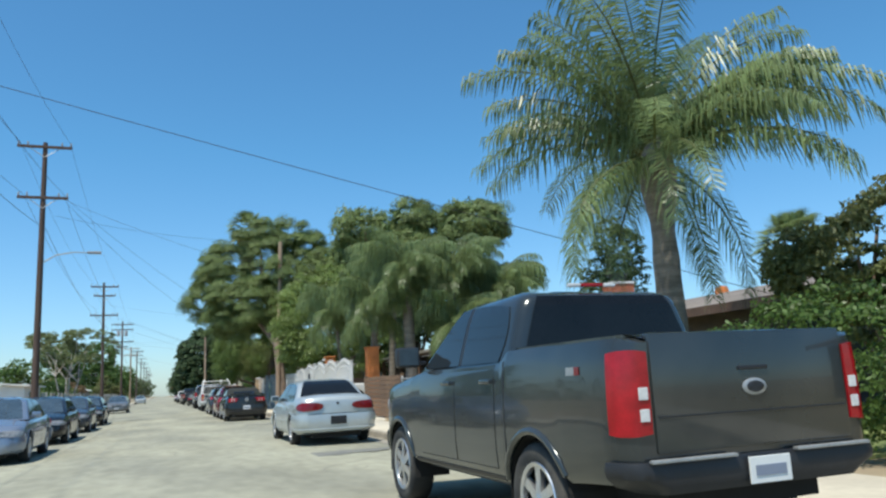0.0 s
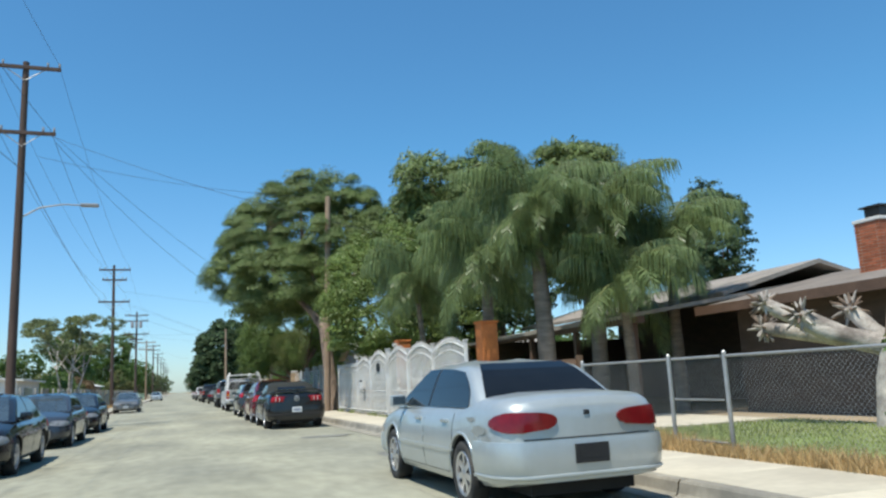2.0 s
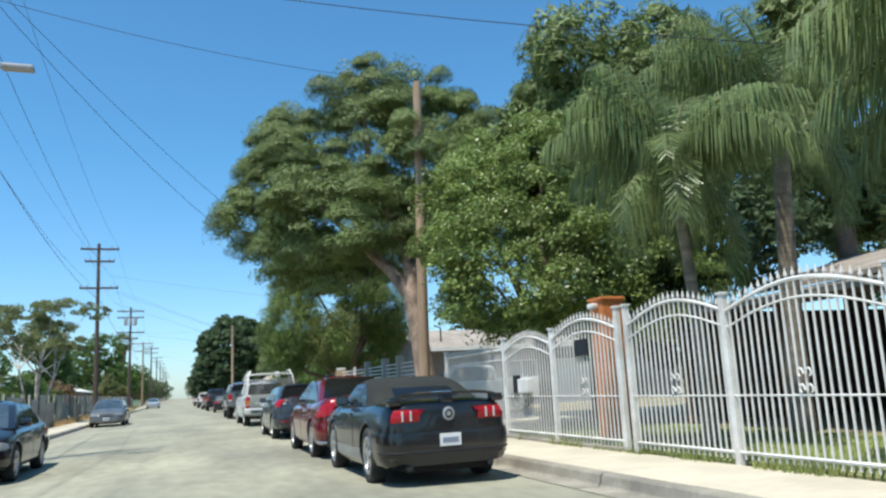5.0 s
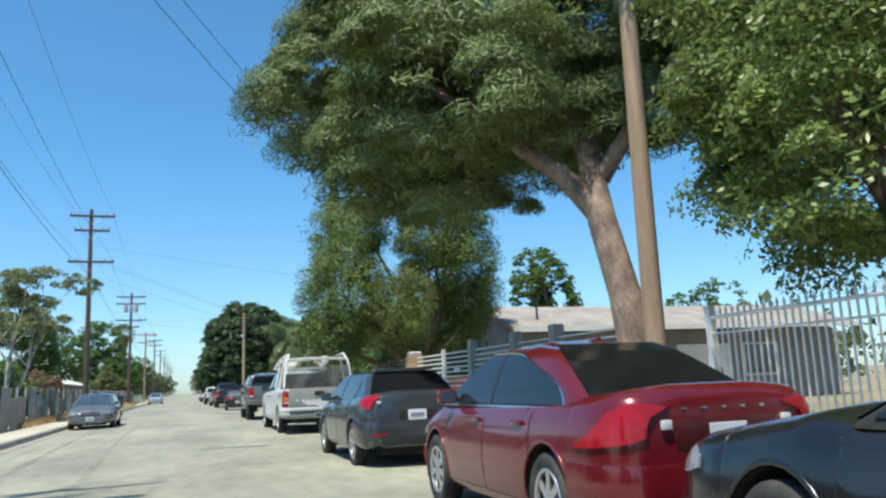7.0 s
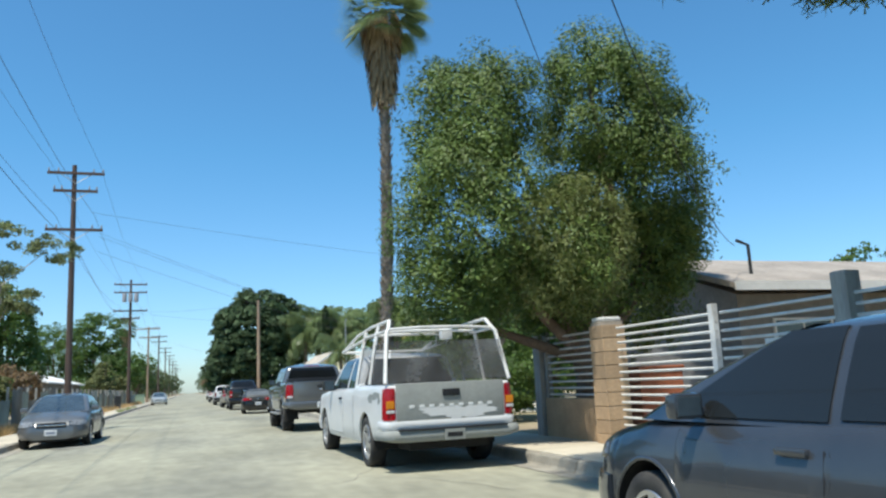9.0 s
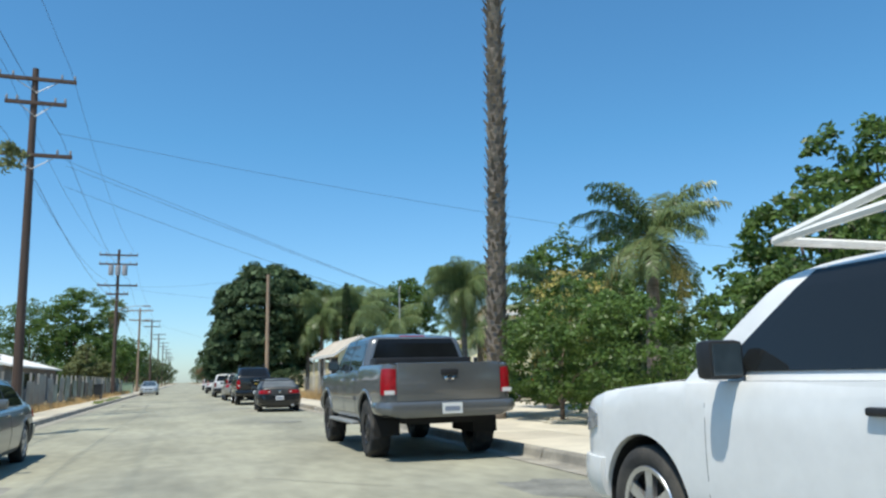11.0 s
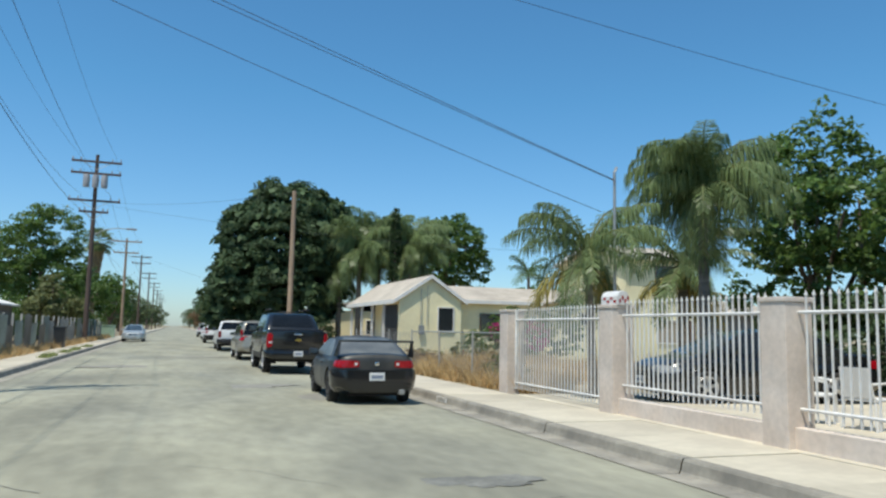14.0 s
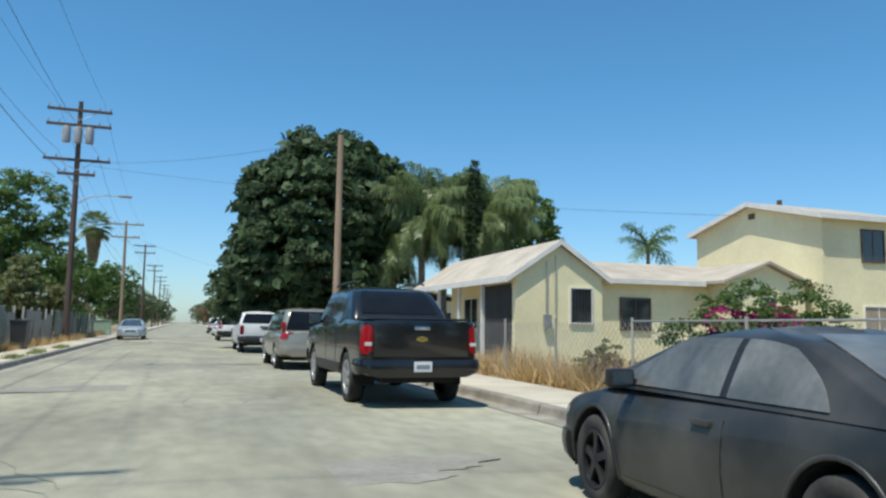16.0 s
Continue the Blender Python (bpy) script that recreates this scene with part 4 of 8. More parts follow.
    sh.doors(((1.70, 2.50), (2.54, 3.46)), 0.56, 1.32, (1.82, 2.70))
    sedan_glass(sh, 1.72, 2.52, 3.5, 0.10, 0.86)
    sh.end_window(True, 0.16, 0.86)
    sh.end_window(False, 0.06, 0.88, name="windscreen", mat="glassclear")
    sh.lamps(0.86, 1.34, 0.74, 0.17, True, "redlens", taper=0.05, extra=((0.755, 0.815, 1.06, 1.13, "whitelens"), (0.755, 0.815, 0.94, 1.01, "whitelens")), label="tall red tail light with clear lenses")
    sh.solid("tailgate", [(-0.72, 0.72, -0.018, 0.05, 0.76, 1.435)], sh.body_mat, 0.015)
    sh.solid("tailgate_handle", [(-0.11, 0.11, -0.03, -0.01, 1.20, 1.225)], "blacktrim", 0.008)
    sh.disc("badge", 0, 1.10, 0.05, "galv", sx=1.8, off=0.03, label="plain oval badge")
    sh.disc("badge_face", 0, 1.10, 0.038, "blacktrim", sx=1.9, off=0.034)
    sh.band("rear_bumper", 0.54, 0.72, 0.20, 0.05, True, M["blacktrim"], label="dark step bumper")
    sh.solid("bumper_strip", [(-0.80, -0.22, -0.075, -0.03, 0.715, 0.735), (0.22, 0.80, -0.075, -0.03, 0.715, 0.735)], "galv", 0.008, "bright bumper edge")
    sh.plate(0.63, off=0.07)
    # Black strip: the shaded line of a tailgate crease, added as a part.
    sh.solid("tailgate_crease", [(-0.70, 0.70, -0.024, 0.0, 0.955, 0.965)], "blacktrim", 0.003)
    sh.solid("brake_lamp", [(-0.10, 0.10, 1.66, 1.71, 1.925, 1.955)], "redlens", 0.008)
    sh.solid("cargo_lamp", [(-0.22, -0.11, 1.665, 1.71, 1.925, 1.955), (0.11, 0.22, 1.665, 1.71, 1.925, 1.955)], "whitelens", 0.008)
    sh.arch_lips(0.03)
    for s in (-1, 1):
        sh.panel("decal", s, 0.42, 0.58, 1.215, 1.265, M["galv"], 0.003, label="small grey and red decal", thick=0.006)
        sh.panel("decal", s, 0.42, 0.48, 1.215, 1.265, M["darkred"], 0.005, thick=0.006)
        sh.panel("bed_gap", s, 1.52, 1.535, 0.45, 1.34, M["blacktrim"], 0.002)
        sh.panel("rocker", s, 1.62, 3.70, 0.40, 0.50, M["blacktrim"], 0.008)
    sh.mirrors(3.60, 1.37, M["blacktrim"], (0.24, 0.12, 0.20))
    sh.nose((0.92, 1.08), (0.74, 1.02), (0.48, 0.70))
    return r


def build_silver_saloon():
    r = place("saloon_car", 4.22, 11.62, "silver four-door saloon with peeling paint, parked at the kerb")
    sh = Shell(r, 4.84, 0.885, [(0, 0.91), (0.05, 0.995), (0.25, 1.04), (0.75, 1.05), (1.2, 0.99), (3.5, 0.94), (3.75, 0.94), (4.5, 0.80), (4.75, 0.70), (4.84, 0.58)],
               [(0, 0.30), (0.3, 0.24), (1.0, 0.20), (4.0, 0.20), (4.84, 0.26)], ((1.05, 0.315), (3.77, 0.315)),
               dict(z=(0.91, 1.42), yr=(0.62, 1.42), yf=(3.82, 2.72), w=(0.80, 0.59), cr=0.13, pr=1.1), M["p_silver"], "car", 0.36, 0.6, 0.20, spokes=7)
    r.matrix_basis = r.matrix_basis @ Matrix.Diagonal((1, 0.93, 1, 1))
    for s in (-1, 1):
        for y0, z0, ry, rz0, k in ((0.58, 0.74, 0.16, 0.055, 3), (0.38, 0.66, 0.10, 0.04, 7), (0.78, 0.84, 0.08, 0.03, 12)):
            pp = mesh_object("peeled_patch", blob(0, 0, ry, rz0, 0, k), M["p_primer"], r, "peeled grey patch in the clear coat")
            pp.matrix_basis = pose(s * (sh.side(y0, z0) + 0.006), y0, z0, 90, 0, 90 * s)
    sh.doors(((1.32, 2.30), (2.34, 3.42)), 0.30, 0.93, (1.55, 2.55))
    sedan_glass(sh, 0.98, 2.32, 3.60, bow=0.12)
    sh.end_window(True, 0.10, 0.92, 0.90, 0.84)
    sh.end_window(False, 0.05, 0.92, name="windscreen", mat="glassclear")
    sh.corner_lamps([(0.30, 0.80, 0.845), (0.22, 0.77, 0.885), (0.12, 0.745, 0.91), (0.05, 0.735, 0.915), (0.0, 0.735, 0.905)], [(0.50, 0.74, 0.901), (0.40, 0.755, 0.893), (0.34, 0.78, 0.875), (0.31, 0.815, 0.845)], "rounded dark red tail light", "darkred")
    sh.band("rear_bumper", 0.30, 0.655, 0.62, 0.055, True)
    sh.band("bumper_lip", 0.33, 0.37, 0.62, 0.07, True)
    sh.plate(0.53, off=0.065, mat="blacktrim", w=0.17, h=0.085)
    sh.solid("trunk_badge", [(-0.03, 0.03, -0.012, 0.01, 0.86, 0.905)], "blacktrim", 0.01)
    sh.solid("deck_seam", [(-0.64, 0.64, -0.006, 0.02, 0.665, 0.675)], "blacktrim", 0.0)
    for s in (-1, 1):
        sh.panel("side_moulding", s, 1.30, 3.44, 0.50, 0.54, None, 0.014)
    sh.mirrors(3.30, 0.93)
    sh.nose((0.60, 0.72), (0.58, 0.68), (0.24, 0.56), 0.42)


def build_convertible():
    r = place("convertible_car", 4.02, 28.26, "black two-door convertible with its cloth roof up, parked at the kerb")
    sh = Shell(r, 4.78, 0.94, [(0, 0.90), (0.04, 0.99), (0.2, 1.02), (0.9, 1.03), (1.2, 1.02), (3.3, 0.97), (3.6, 1.0), (4.5, 0.88), (4.7, 0.78), (4.78, 0.62)],
               [(0, 0.28), (0.3, 0.22), (1.0, 0.18), (4.0, 0.18), (4.78, 0.24)], ((1.04, 0.355), (3.76, 0.355)),
               dict(z=(0.94, 1.36), yr=(0.72, 1.80), yf=(3.45, 2.55), w=(0.83, 0.64), cr=0.2, pr=1.15), M["p_black"], "car", 0.34, 0.5, 0.25, spokes=5, cab_mat=M["softtop"])
    r.matrix_basis = r.matrix_basis @ Matrix.Diagonal((0.935, 0.865, 1.02, 1))
    sh.doors(((1.95, 3.35),), 0.30, 0.98, (2.2,))
    sedan_glass(sh, 1.45, 2.0, 3.25, 0.10, 0.80, tail=0.25)
    sh.end_window(True, 0.30, 0.62, 0.62, 0.62)
    sh.end_window(False, 0.06, 0.9, name="windscreen", mat="glassclear")
    sh.lamps(0.78, 0.93, 0.42, 0.07, True, "redlens", ((0.530, 0.552, 0.795, 0.915, "whitelens"), (0.645, 0.667, 0.795, 0.915, "whitelens")), label="three-bar red tail light", off=0.035, taper=0.0)
    sh.disc("badge", 0, 0.86, 0.085, "galv", off=0.03, label="plain round bright badge")
    sh.disc("badge_face", 0, 0.86, 0.062, "blacktrim", off=0.034)
    sh.disc("badge_centre", 0, 0.86, 0.032, "galv", off=0.038)
    wing = bmesh.new()
    rows = []
    for k in range(13):
        x = -0.84 + 1.68 * k / 12
        end = abs(2 * k / 12 - 1) ** 6
        z, y = 1.115 - 0.075 * end - 0.015 * (x / 0.84) ** 2, 0.0 + 0.06 * (x / 0.84) ** 2
        rows.append([wing.verts.new((x, y + dy, z + dz)) for dy, dz in ((-0.02, 0.012), (0.08, 0.022), (0.20, 0.0), (0.18, -0.02), (-0.01, -0.016))])
    for a, b in zip(rows, rows[1:]):
        for k in range(5):
            wing.faces.new((a[k], a[(k + 1) % 5], b[(k + 1) % 5], b[k]))
    wing.faces.new(rows[0])
    wing.faces.new(rows[-1][::-1])
    bmesh.ops.recalc_face_normals(wing, faces=wing.faces)
    part("spoiler", wing, sh.body_mat, r, "raised black boot spoiler", 50)
    sh.solid("spoiler_leg", [(-0.82, -0.66, 0.02, 0.20, 0.98, 1.08), (0.66, 0.82, 0.02, 0.20, 0.98, 1.08), (-0.09, 0.09, 0.04, 0.14, 0.99, 1.09)], sh.body_mat, 0.012)
    sh.band("rear_bumper", 0.26, 0.66, 0.55, 0.045, True)
    sh.band("diffuser_trim", 0.40, 0.44, 0.30, 0.052, True, M["blacktrim"])
    sh.plate(0.55, off=0.055)
    sh.solid("exhaust", [(-0.60, -0.52, -0.04, 0.15, 0.20, 0.27), (0.52, 0.60, -0.04, 0.15, 0.20, 0.27)], "darkalloy", 0.03)
    for s in (-1, 1):
        sh.panel("rocker_stripe", s, 1.50, 3.30, 0.28, 0.42, M["galv"], 0.006, label="silver rocker stripe")
    sh.mirrors(2.74, 0.98)
    sh.nose((0.68, 0.82), (0.56, 0.80), (0.24, 0.54), 0.42)


def build_red_saloon():
    r = place("saloon_car", 4.03, 32.84, "deep red four-door saloon with silver window trim, parked at the kerb")
    sh = Shell(r, 4.63, 0.93, [(0, 0.98), (0.04, 1.06), (0.15, 1.09), (0.6, 1.06), (1.2, 1.03), (3.5, 0.98), (3.75, 0.98), (4.4, 0.84), (4.55, 0.74), (4.63, 0.60)],
               [(0, 0.30), (0.3, 0.24), (1.0, 0.20), (4.0, 0.20), (4.63, 0.26)], ((1.02, 0.335), (3.79, 0.335)),
               dict(z=(0.96, 1.48), yr=(0.42, 1.55), yf=(3.85, 2.60), w=(0.82, 0.58), cr=0.15, pr=1.05, pf=1.1), M["p_red"], "car", 0.42, 0.6, 0.225, spokes=7)
    r.matrix_basis = r.matrix_basis @ Matrix.Diagonal((0.95, 0.90, 1.02, 1))
    sh.doors(((1.30, 2.28), (2.32, 3.42)), 0.30, 0.98, (1.52, 2.50))
    sedan_glass(sh, 0.80, 2.30, 3.62, bow=0.16, drop=0.26)
    sh.end_window(True, 0.12, 0.93, 0.90, 0.86)
    sh.end_window(False, 0.05, 0.92, name="windscreen", mat="glassclear")
    sh.corner_lamps([(0.50, 0.735, 0.755), (0.38, 0.735, 0.80), (0.27, 0.74, 0.87), (0.17, 0.75, 0.96), (0.08, 0.76, 1.0), (0.03, 0.77, 1.005), (0.0, 0.80, 0.98)], [], "wide wrapping red tail light")
    sh.solid("reversing_lens", [(-0.53, -0.45, -0.028, 0.0, 0.84, 0.90), (0.45, 0.53, -0.028, 0.0, 0.84, 0.90)], "whitelens", 0.01)
    # Slab in a darker red: shade of the plate recess, put into colour.
    sh.solid("number_recess", [(-0.42, 0.42, -0.006, 0.02, 0.70, 0.90)], "p_red_dark", 0.02)
    sh.plate(0.79, off=0.016)
    sh.band("rear_bumper", 0.28, 0.64, 0.60, 0.05, True)
    sh.band("skid_trim", 0.26, 0.33, 0.34, 0.065, True, M["alloy"], label="bright lower trim with exhaust tips")
    sh.solid("deck_letter_bar", [(-0.36 + 0.16 * k, -0.315 + 0.16 * k, -0.008, 0.02, 0.95, 0.97) for k in range(5)], "chrome", 0.006)
    for s in (-1, 1):
        sh.window([(0.92, 0.0), (3.60, 0.0), (3.60, 0.035), (0.92, 0.035)], s, "chrome", 0.012, "window_trim")
        bm = bmesh.new()
        r1 = sh.cv(0.86)[0] + 0.10
        line = [(0.80 + (r1 - 0.80) * k / 6 - 0.16 * math.sin(math.pi * k / 6), 0.06 + 0.54 * k / 6) for k in range(7)]
        line += [(r1 + (2.265 - r1) * k / 6, 0.86 - 0.26 * (1 - k / 6) ** 2) for k in range(1, 7)] + [(sh.cv(0.86)[1] - 0.10, 0.87)]
        tube(bm, [(s * (sh.cv(v)[2] + 0.010), y, sh.cv(v)[3]) for y, v in line], 0.010, 6)
        part("window_trim", bm, M["chrome"], r, "", 60)
    sh.solid("roof_fin", [(-0.025, 0.025, 1.66, 1.78, 1.46, 1.50)], sh.body_mat, 0.012)
    sh.mirrors(3.28, 0.98)
    sh.nose((0.66, 0.80), (0.56, 0.76), (0.26, 0.54), 0.42)


def build_hatchback():
    r = place("hatchback_car", 4.03, 39.72, "slate grey five-door hatchback with dark glass, parked at the kerb")
    sh = Shell(r, 4.36, 0.91, [(0, 1.02), (0.04, 1.07), (0.3, 1.10), (1.0, 1.06), (3.3, 0.97), (3.5, 0.97), (4.1, 0.86), (4.27, 0.76), (4.36, 0.62)],
               [(0, 0.32), (0.3, 0.25), (1.0, 0.21), (3.7, 0.20), (4.36, 0.26)], ((0.82, 0.33), (3.47, 0.33)),
               dict(z=(0.95, 1.465), yr=(0.08, 0.80), yf=(3.70, 2.35), w=(0.82, 0.58), cr=0.17, pr=1.25, pf=1.1), M["p_slate"], "car", 0.34, 0.55, 0.215, spokes=5)
    r.matrix_basis = r.matrix_basis @ Matrix.Diagonal((0.94, 0.94, 1, 1))
    sh.doors(((1.12, 2.02), (2.06, 3.16)), 0.30, 0.97, (1.32, 2.24))
    sedan_glass(sh, None, 2.04, 3.30)
    for s in (-1, 1):
        sh.window([(1.06, 0.08), (2.005, 0.08), (2.005, 0.84), (1.10, 0.84)], s, name="rear_side_window", bow=0.20)
    sh.end_window(True, 0.20, 0.90, 0.92, 0.88)
    sh.end_window(False, 0.05, 0.92, name="windscreen", mat="glassclear")
    sh.corner_lamps([(0.36, 0.95, 0.965), (0.28, 0.92, 1.01), (0.20, 0.89, 1.04), (0.12, 0.86, 1.06), (0.05, 0.86, 1.06), (0.02, 0.88, 1.03)], [], "angular red tail light wrapped round the corner")
    sh.solid("reversing_lens", [(-0.66, -0.59, -0.022, 0.03, 0.93, 0.975), (0.59, 0.66, -0.022, 0.03, 0.93, 0.975)], "whitelens", 0.01)
    sh.solid("roof_spoiler", [(-0.50, 0.50, 0.66, 0.92, 1.425, 1.46)], sh.body_mat, 0.015)
    sh.band("rear_bumper", 0.30, 0.68, 0.55, 0.05, True)
    sh.solid("bumper_shadow_trim", [(-0.60, 0.60, -0.058, 0.0, 0.33, 0.45)], "blacktrim", 0.02)
    sh.solid("reflector", [(-0.74, -0.52, -0.062, -0.02, 0.47, 0.50), (0.52, 0.74, -0.062, -0.02, 0.47, 0.50)], "redlens", 0.006)
    sh.plate(0.755, off=0.015)
    # Black slab stands in for shade in the body-coloured plate recess.
    sh.solid("number_recess", [(-0.30, 0.30, -0.006, 0.02, 0.69, 0.84)], "blacktrim", 0.02)
    sh.mirrors(2.98, 0.97)
    sh.nose((0.68, 0.84), (0.36, 0.56), (0.26, 0.60), 0.62)


def build_white_pickup():
    r = place("pickup_truck", 4.18, 49.28, "white extended-cab pickup with grey primer patches and a ladder rack", "pickup truck")
    sh = Shell(r, 5.75, 0.985, [(0, 1.19), (0.05, 1.215), (2.02, 1.215), (2.15, 1.16), (4.55, 1.14), (5.3, 1.08), (5.65, 1.0), (5.75, 0.86)],
               [(0, 0.42), (0.6, 0.42), (1.7, 0.32), (4.4, 0.32), (5.75, 0.36)], ((1.22, 0.375), (4.865, 0.375)),
               dict(z=(1.10, 1.75), yr=(2.08, 2.22), yf=(4.62, 3.80), w=(0.90, 0.70), cr=0.10), M["p_white"], "truck", 0.20, 0.45, 0.25, spokes=6, bed=2.0)
    sh.doors(((2.95, 4.25),), 0.42, 1.13, (3.12,), M["blacktrim"])
    for s in (-1, 1):
        sh.window([(2.36, 0.12), (2.86, 0.12), (2.86, 0.86), (2.44, 0.86)], s, name="rear_side_window")
        sh.window([(2.98, 0.12), (4.24, 0.12), (3.66, 0.86), (2.98, 0.86)], s, name="front_side_window")
        for y0, z0, ry, rz0, k in ((0.52, 1.06, 0.20, 0.06, 3), (0.84, 1.02, 0.17, 0.055, 5), (0.30, 0.99, 0.09, 0.04, 9)):
            pp = mesh_object("primer_patch", blob(0, 0, ry, rz0, 0, k), M["p_primer"], r, "rubbed grey primer patch")
            pp.matrix_basis = pose(s * (sh.side(y0, z0) + 0.004), y0, z0, 90, 0, 90 * s)
        sh.panel("bed_gap", s, 2.06, 2.075, 0.40, 1.18, M["blacktrim"], 0.002)
    sh.end_window(True, 0.16, 0.84)
    sh.end_window(False, 0.06, 0.88, name="windscreen", mat="glassclear")
    sh.lamps(0.72, 1.16, 0.82, 0.14, True, "redlens", taper=0.06, extra= ((0.83, 0.945, 0.88, 0.985, "amberlens"), (0.83, 0.945, 0.82, 0.86, "whitelens")), label="tall red and amber tail light")
    tg = sh.solid("tailgate", [(-0.80, 0.80, -0.02, 0.05, 0.70, 1.215)], "p_primer", 0.012, "grey primer tailgate with a worn white patch")
    wt = mesh_object("worn_patch", blob(0.12, 0.0, 0.46, 0.10, 0.0, 8), M["p_white"], tg)
    wt.matrix_basis = pose(0, -0.0235, 0.80, 90, 0, 0)
    sh.solid("tailgate_handle", [(-0.13, 0.13, -0.04, -0.012, 1.02, 1.12)], "blacktrim", 0.015, parent=tg)
    sh.solid("letter_bar", [(-0.62 + 0.145 * k, -0.545 + 0.145 * k, -0.0255, -0.018, 0.87, 0.915) for k in range(9)], "p_white", 0.004, "row of worn pale bars", parent=tg)
    sh.band("lower_valance", 0.60, 0.705, 0.30, 0.03, True, None, label="white panel under the tailgate")
    sh.band("rear_bumper", 0.42, 0.585, 0.22, 0.11, True, M["p_primer"], label="dull grey step bumper with scuffs")
    sh.solid("bumper_step", [(-0.80, 0.80, -0.125, 0.0, 0.578, 0.598)], "blacktrim", 0.008)
    sh.plate(0.50, off=0.115, mat="p_primer")
    # ladder rack of square tube, with mesh screens below it
    def rack_bar(pts, radius, n):
        bm = bmesh.new()
        tube(bm, pts, radius, n)
        part("rack_bar", bm, M["iron"], r, "white tube of the ladder rack", 40)

    zt, zs = 2.0, 1.225
    for s in (-1, 1):
        x = s * 0.80
        rack_bar([(x * 0.94, 0.42, zt + 0.13), (x * 0.94, 1.5, zt + 0.12), (x * 0.95, 2.6, zt + 0.05), (x * 0.97, 3.85, zt - 0.17)], 0.024, 6)
        rack_bar([(x, 0.30, zt - 0.02), (x, 1.6, zt - 0.03), (x * 0.97, 3.85, zt - 0.17)], 0.022, 6)
        rack_bar([(s * 0.93, 0.06, zs), (s * 0.84, 0.26, zt - 0.06), (x, 0.30, zt), (x * 0.94, 0.42, zt + 0.13)], 0.030, 6)
        rack_bar([(s * 0.93, 1.02, zs), (x, 1.02, zt - 0.02), (x * 0.94, 1.04, zt + 0.12)], 0.028, 6)
        rack_bar([(s * 0.93, 1.95, zs), (x, 1.85, zt - 0.04), (x * 0.94, 1.9, zt + 0.10)], 0.028, 6)
        rack_bar([(x * 0.97, 2.9, zt - 0.10), (x * 0.95, 2.9, zt + 0.02)], 0.018, 6)
    for y in (0.30, 1.02, 1.85):
        rack_bar([(-0.80, y, zt - 0.01), (-0.3, y, zt + 0.015), (0.3, y, zt + 0.015), (0.80, y, zt - 0.01)], 0.022, 6)
    rack_bar([(-0.78, 3.85, zt - 0.17), (0.78, 3.85, zt - 0.17)], 0.024, 6)
    for s in (-1, 1):
        for y0, y1 in ((0.10, 1.0), (1.06, 1.92)):
            bm = bmesh.new()
            vs = [bm.verts.new(p) for p in ((s * 0.925, y0, zs + 0.01), (s * 0.925, y1, zs + 0.01), (s * 0.83, y1, 1.81), (s * 0.83, y0, 1.81))]
            f = bm.faces.new(vs)
            bmesh.ops.solidify(bm, geom=[f], thickness=0.008)
            part("screen", bm, M["mesh_black"], r, "dark mesh screen with pale blotches")
    bm = bmesh.new()
    vs = [bm.verts.new(p) for p in ((-0.90, 0.05, zs + 0.01), (0.90, 0.05, zs + 0.01), (0.80, 0.13, 1.81), (-0.80, 0.13, 1.81))]
    f = bm.faces.new(vs)
    bmesh.ops.solidify(bm, geom=[f], thickness=0.008)
    part("screen", bm, M["mesh_black"], r)
    sh.solid("bucket", [(0.28, 0.46, 1.10, 1.28, 1.88, 2.10)], "plate", 0.03)
    sh.mirrors(4.05, 1.14, M["blacktrim"], (0.22, 0.12, 0.2))
    sh.nose((0.80, 0.96), (0.72, 0.98), (0.40, 0.64))


def build_lifted_pickup():
    r = place("pickup_truck", 4.20, 60.46, "steel grey lifted crew-cab pickup with knobbly tyres, parked at the kerb", "pickup truck")
    sh = Shell(r, 5.85, 1.0, [(0, 1.36), (0.05, 1.385), (1.72, 1.385), (1.9, 1.31), (4.7, 1.29), (4.9, 1.29), (5.5, 1.26), (5.75, 1.18), (5.85, 1.0)],
               [(0, 0.66), (0.6, 0.66), (1.7, 0.55), (4.4, 0.55), (5.85, 0.60)], ((1.20, 0.44), (4.78, 0.44)),
               dict(z=(1.25, 1.92), yr=(1.70, 1.86), yf=(4.46, 3.66), w=(0.92, 0.73), cr=0.12), M["p_grey"], "truck", 0.22, 0.5, 0.31, "darkalloy", 8, bed=1.70, rim_k=0.78, gap=0.10)
    r.matrix_basis = r.matrix_basis @ Matrix.Diagonal((1, 0.90, 1, 1))
    sh.doors(((1.98, 2.92), (2.96, 4.10)), 0.64, 1.28, (2.12, 3.12), M["chrome"])
    sedan_glass(sh, 2.0, 2.94, 4.12, 0.10, 0.86)
    sh.end_window(True, 0.14, 0.84)
    sh.end_window(False, 0.06, 0.88, name="windscreen", mat="glassclear")
    sh.lamps(0.94, 1.31, 0.80, 0.14, True, "redlens", taper=0.06, extra=((0.82, 0.965, 0.945, 1.005, "whitelens"),), label="tall red tail light with a clear base")
    sh.solid("tailgate", [(-0.78, 0.78, -0.02, 0.05, 0.84, 1.385)], sh.body_mat, 0.014)
    sh.solid("tailgate_handle", [(-0.13, 0.13, -0.04, -0.012, 1.21, 1.29)], "blacktrim", 0.015)
    sh.disc("badge", 0, 1.16, 0.035, "chrome", sx=2.2, off=0.03, label="plain bright badge")
    sh.band("rear_bumper", 0.62, 0.84, 0.34, 0.10, True, M["p_grey"])
    sh.plate(0.74, off=0.13)
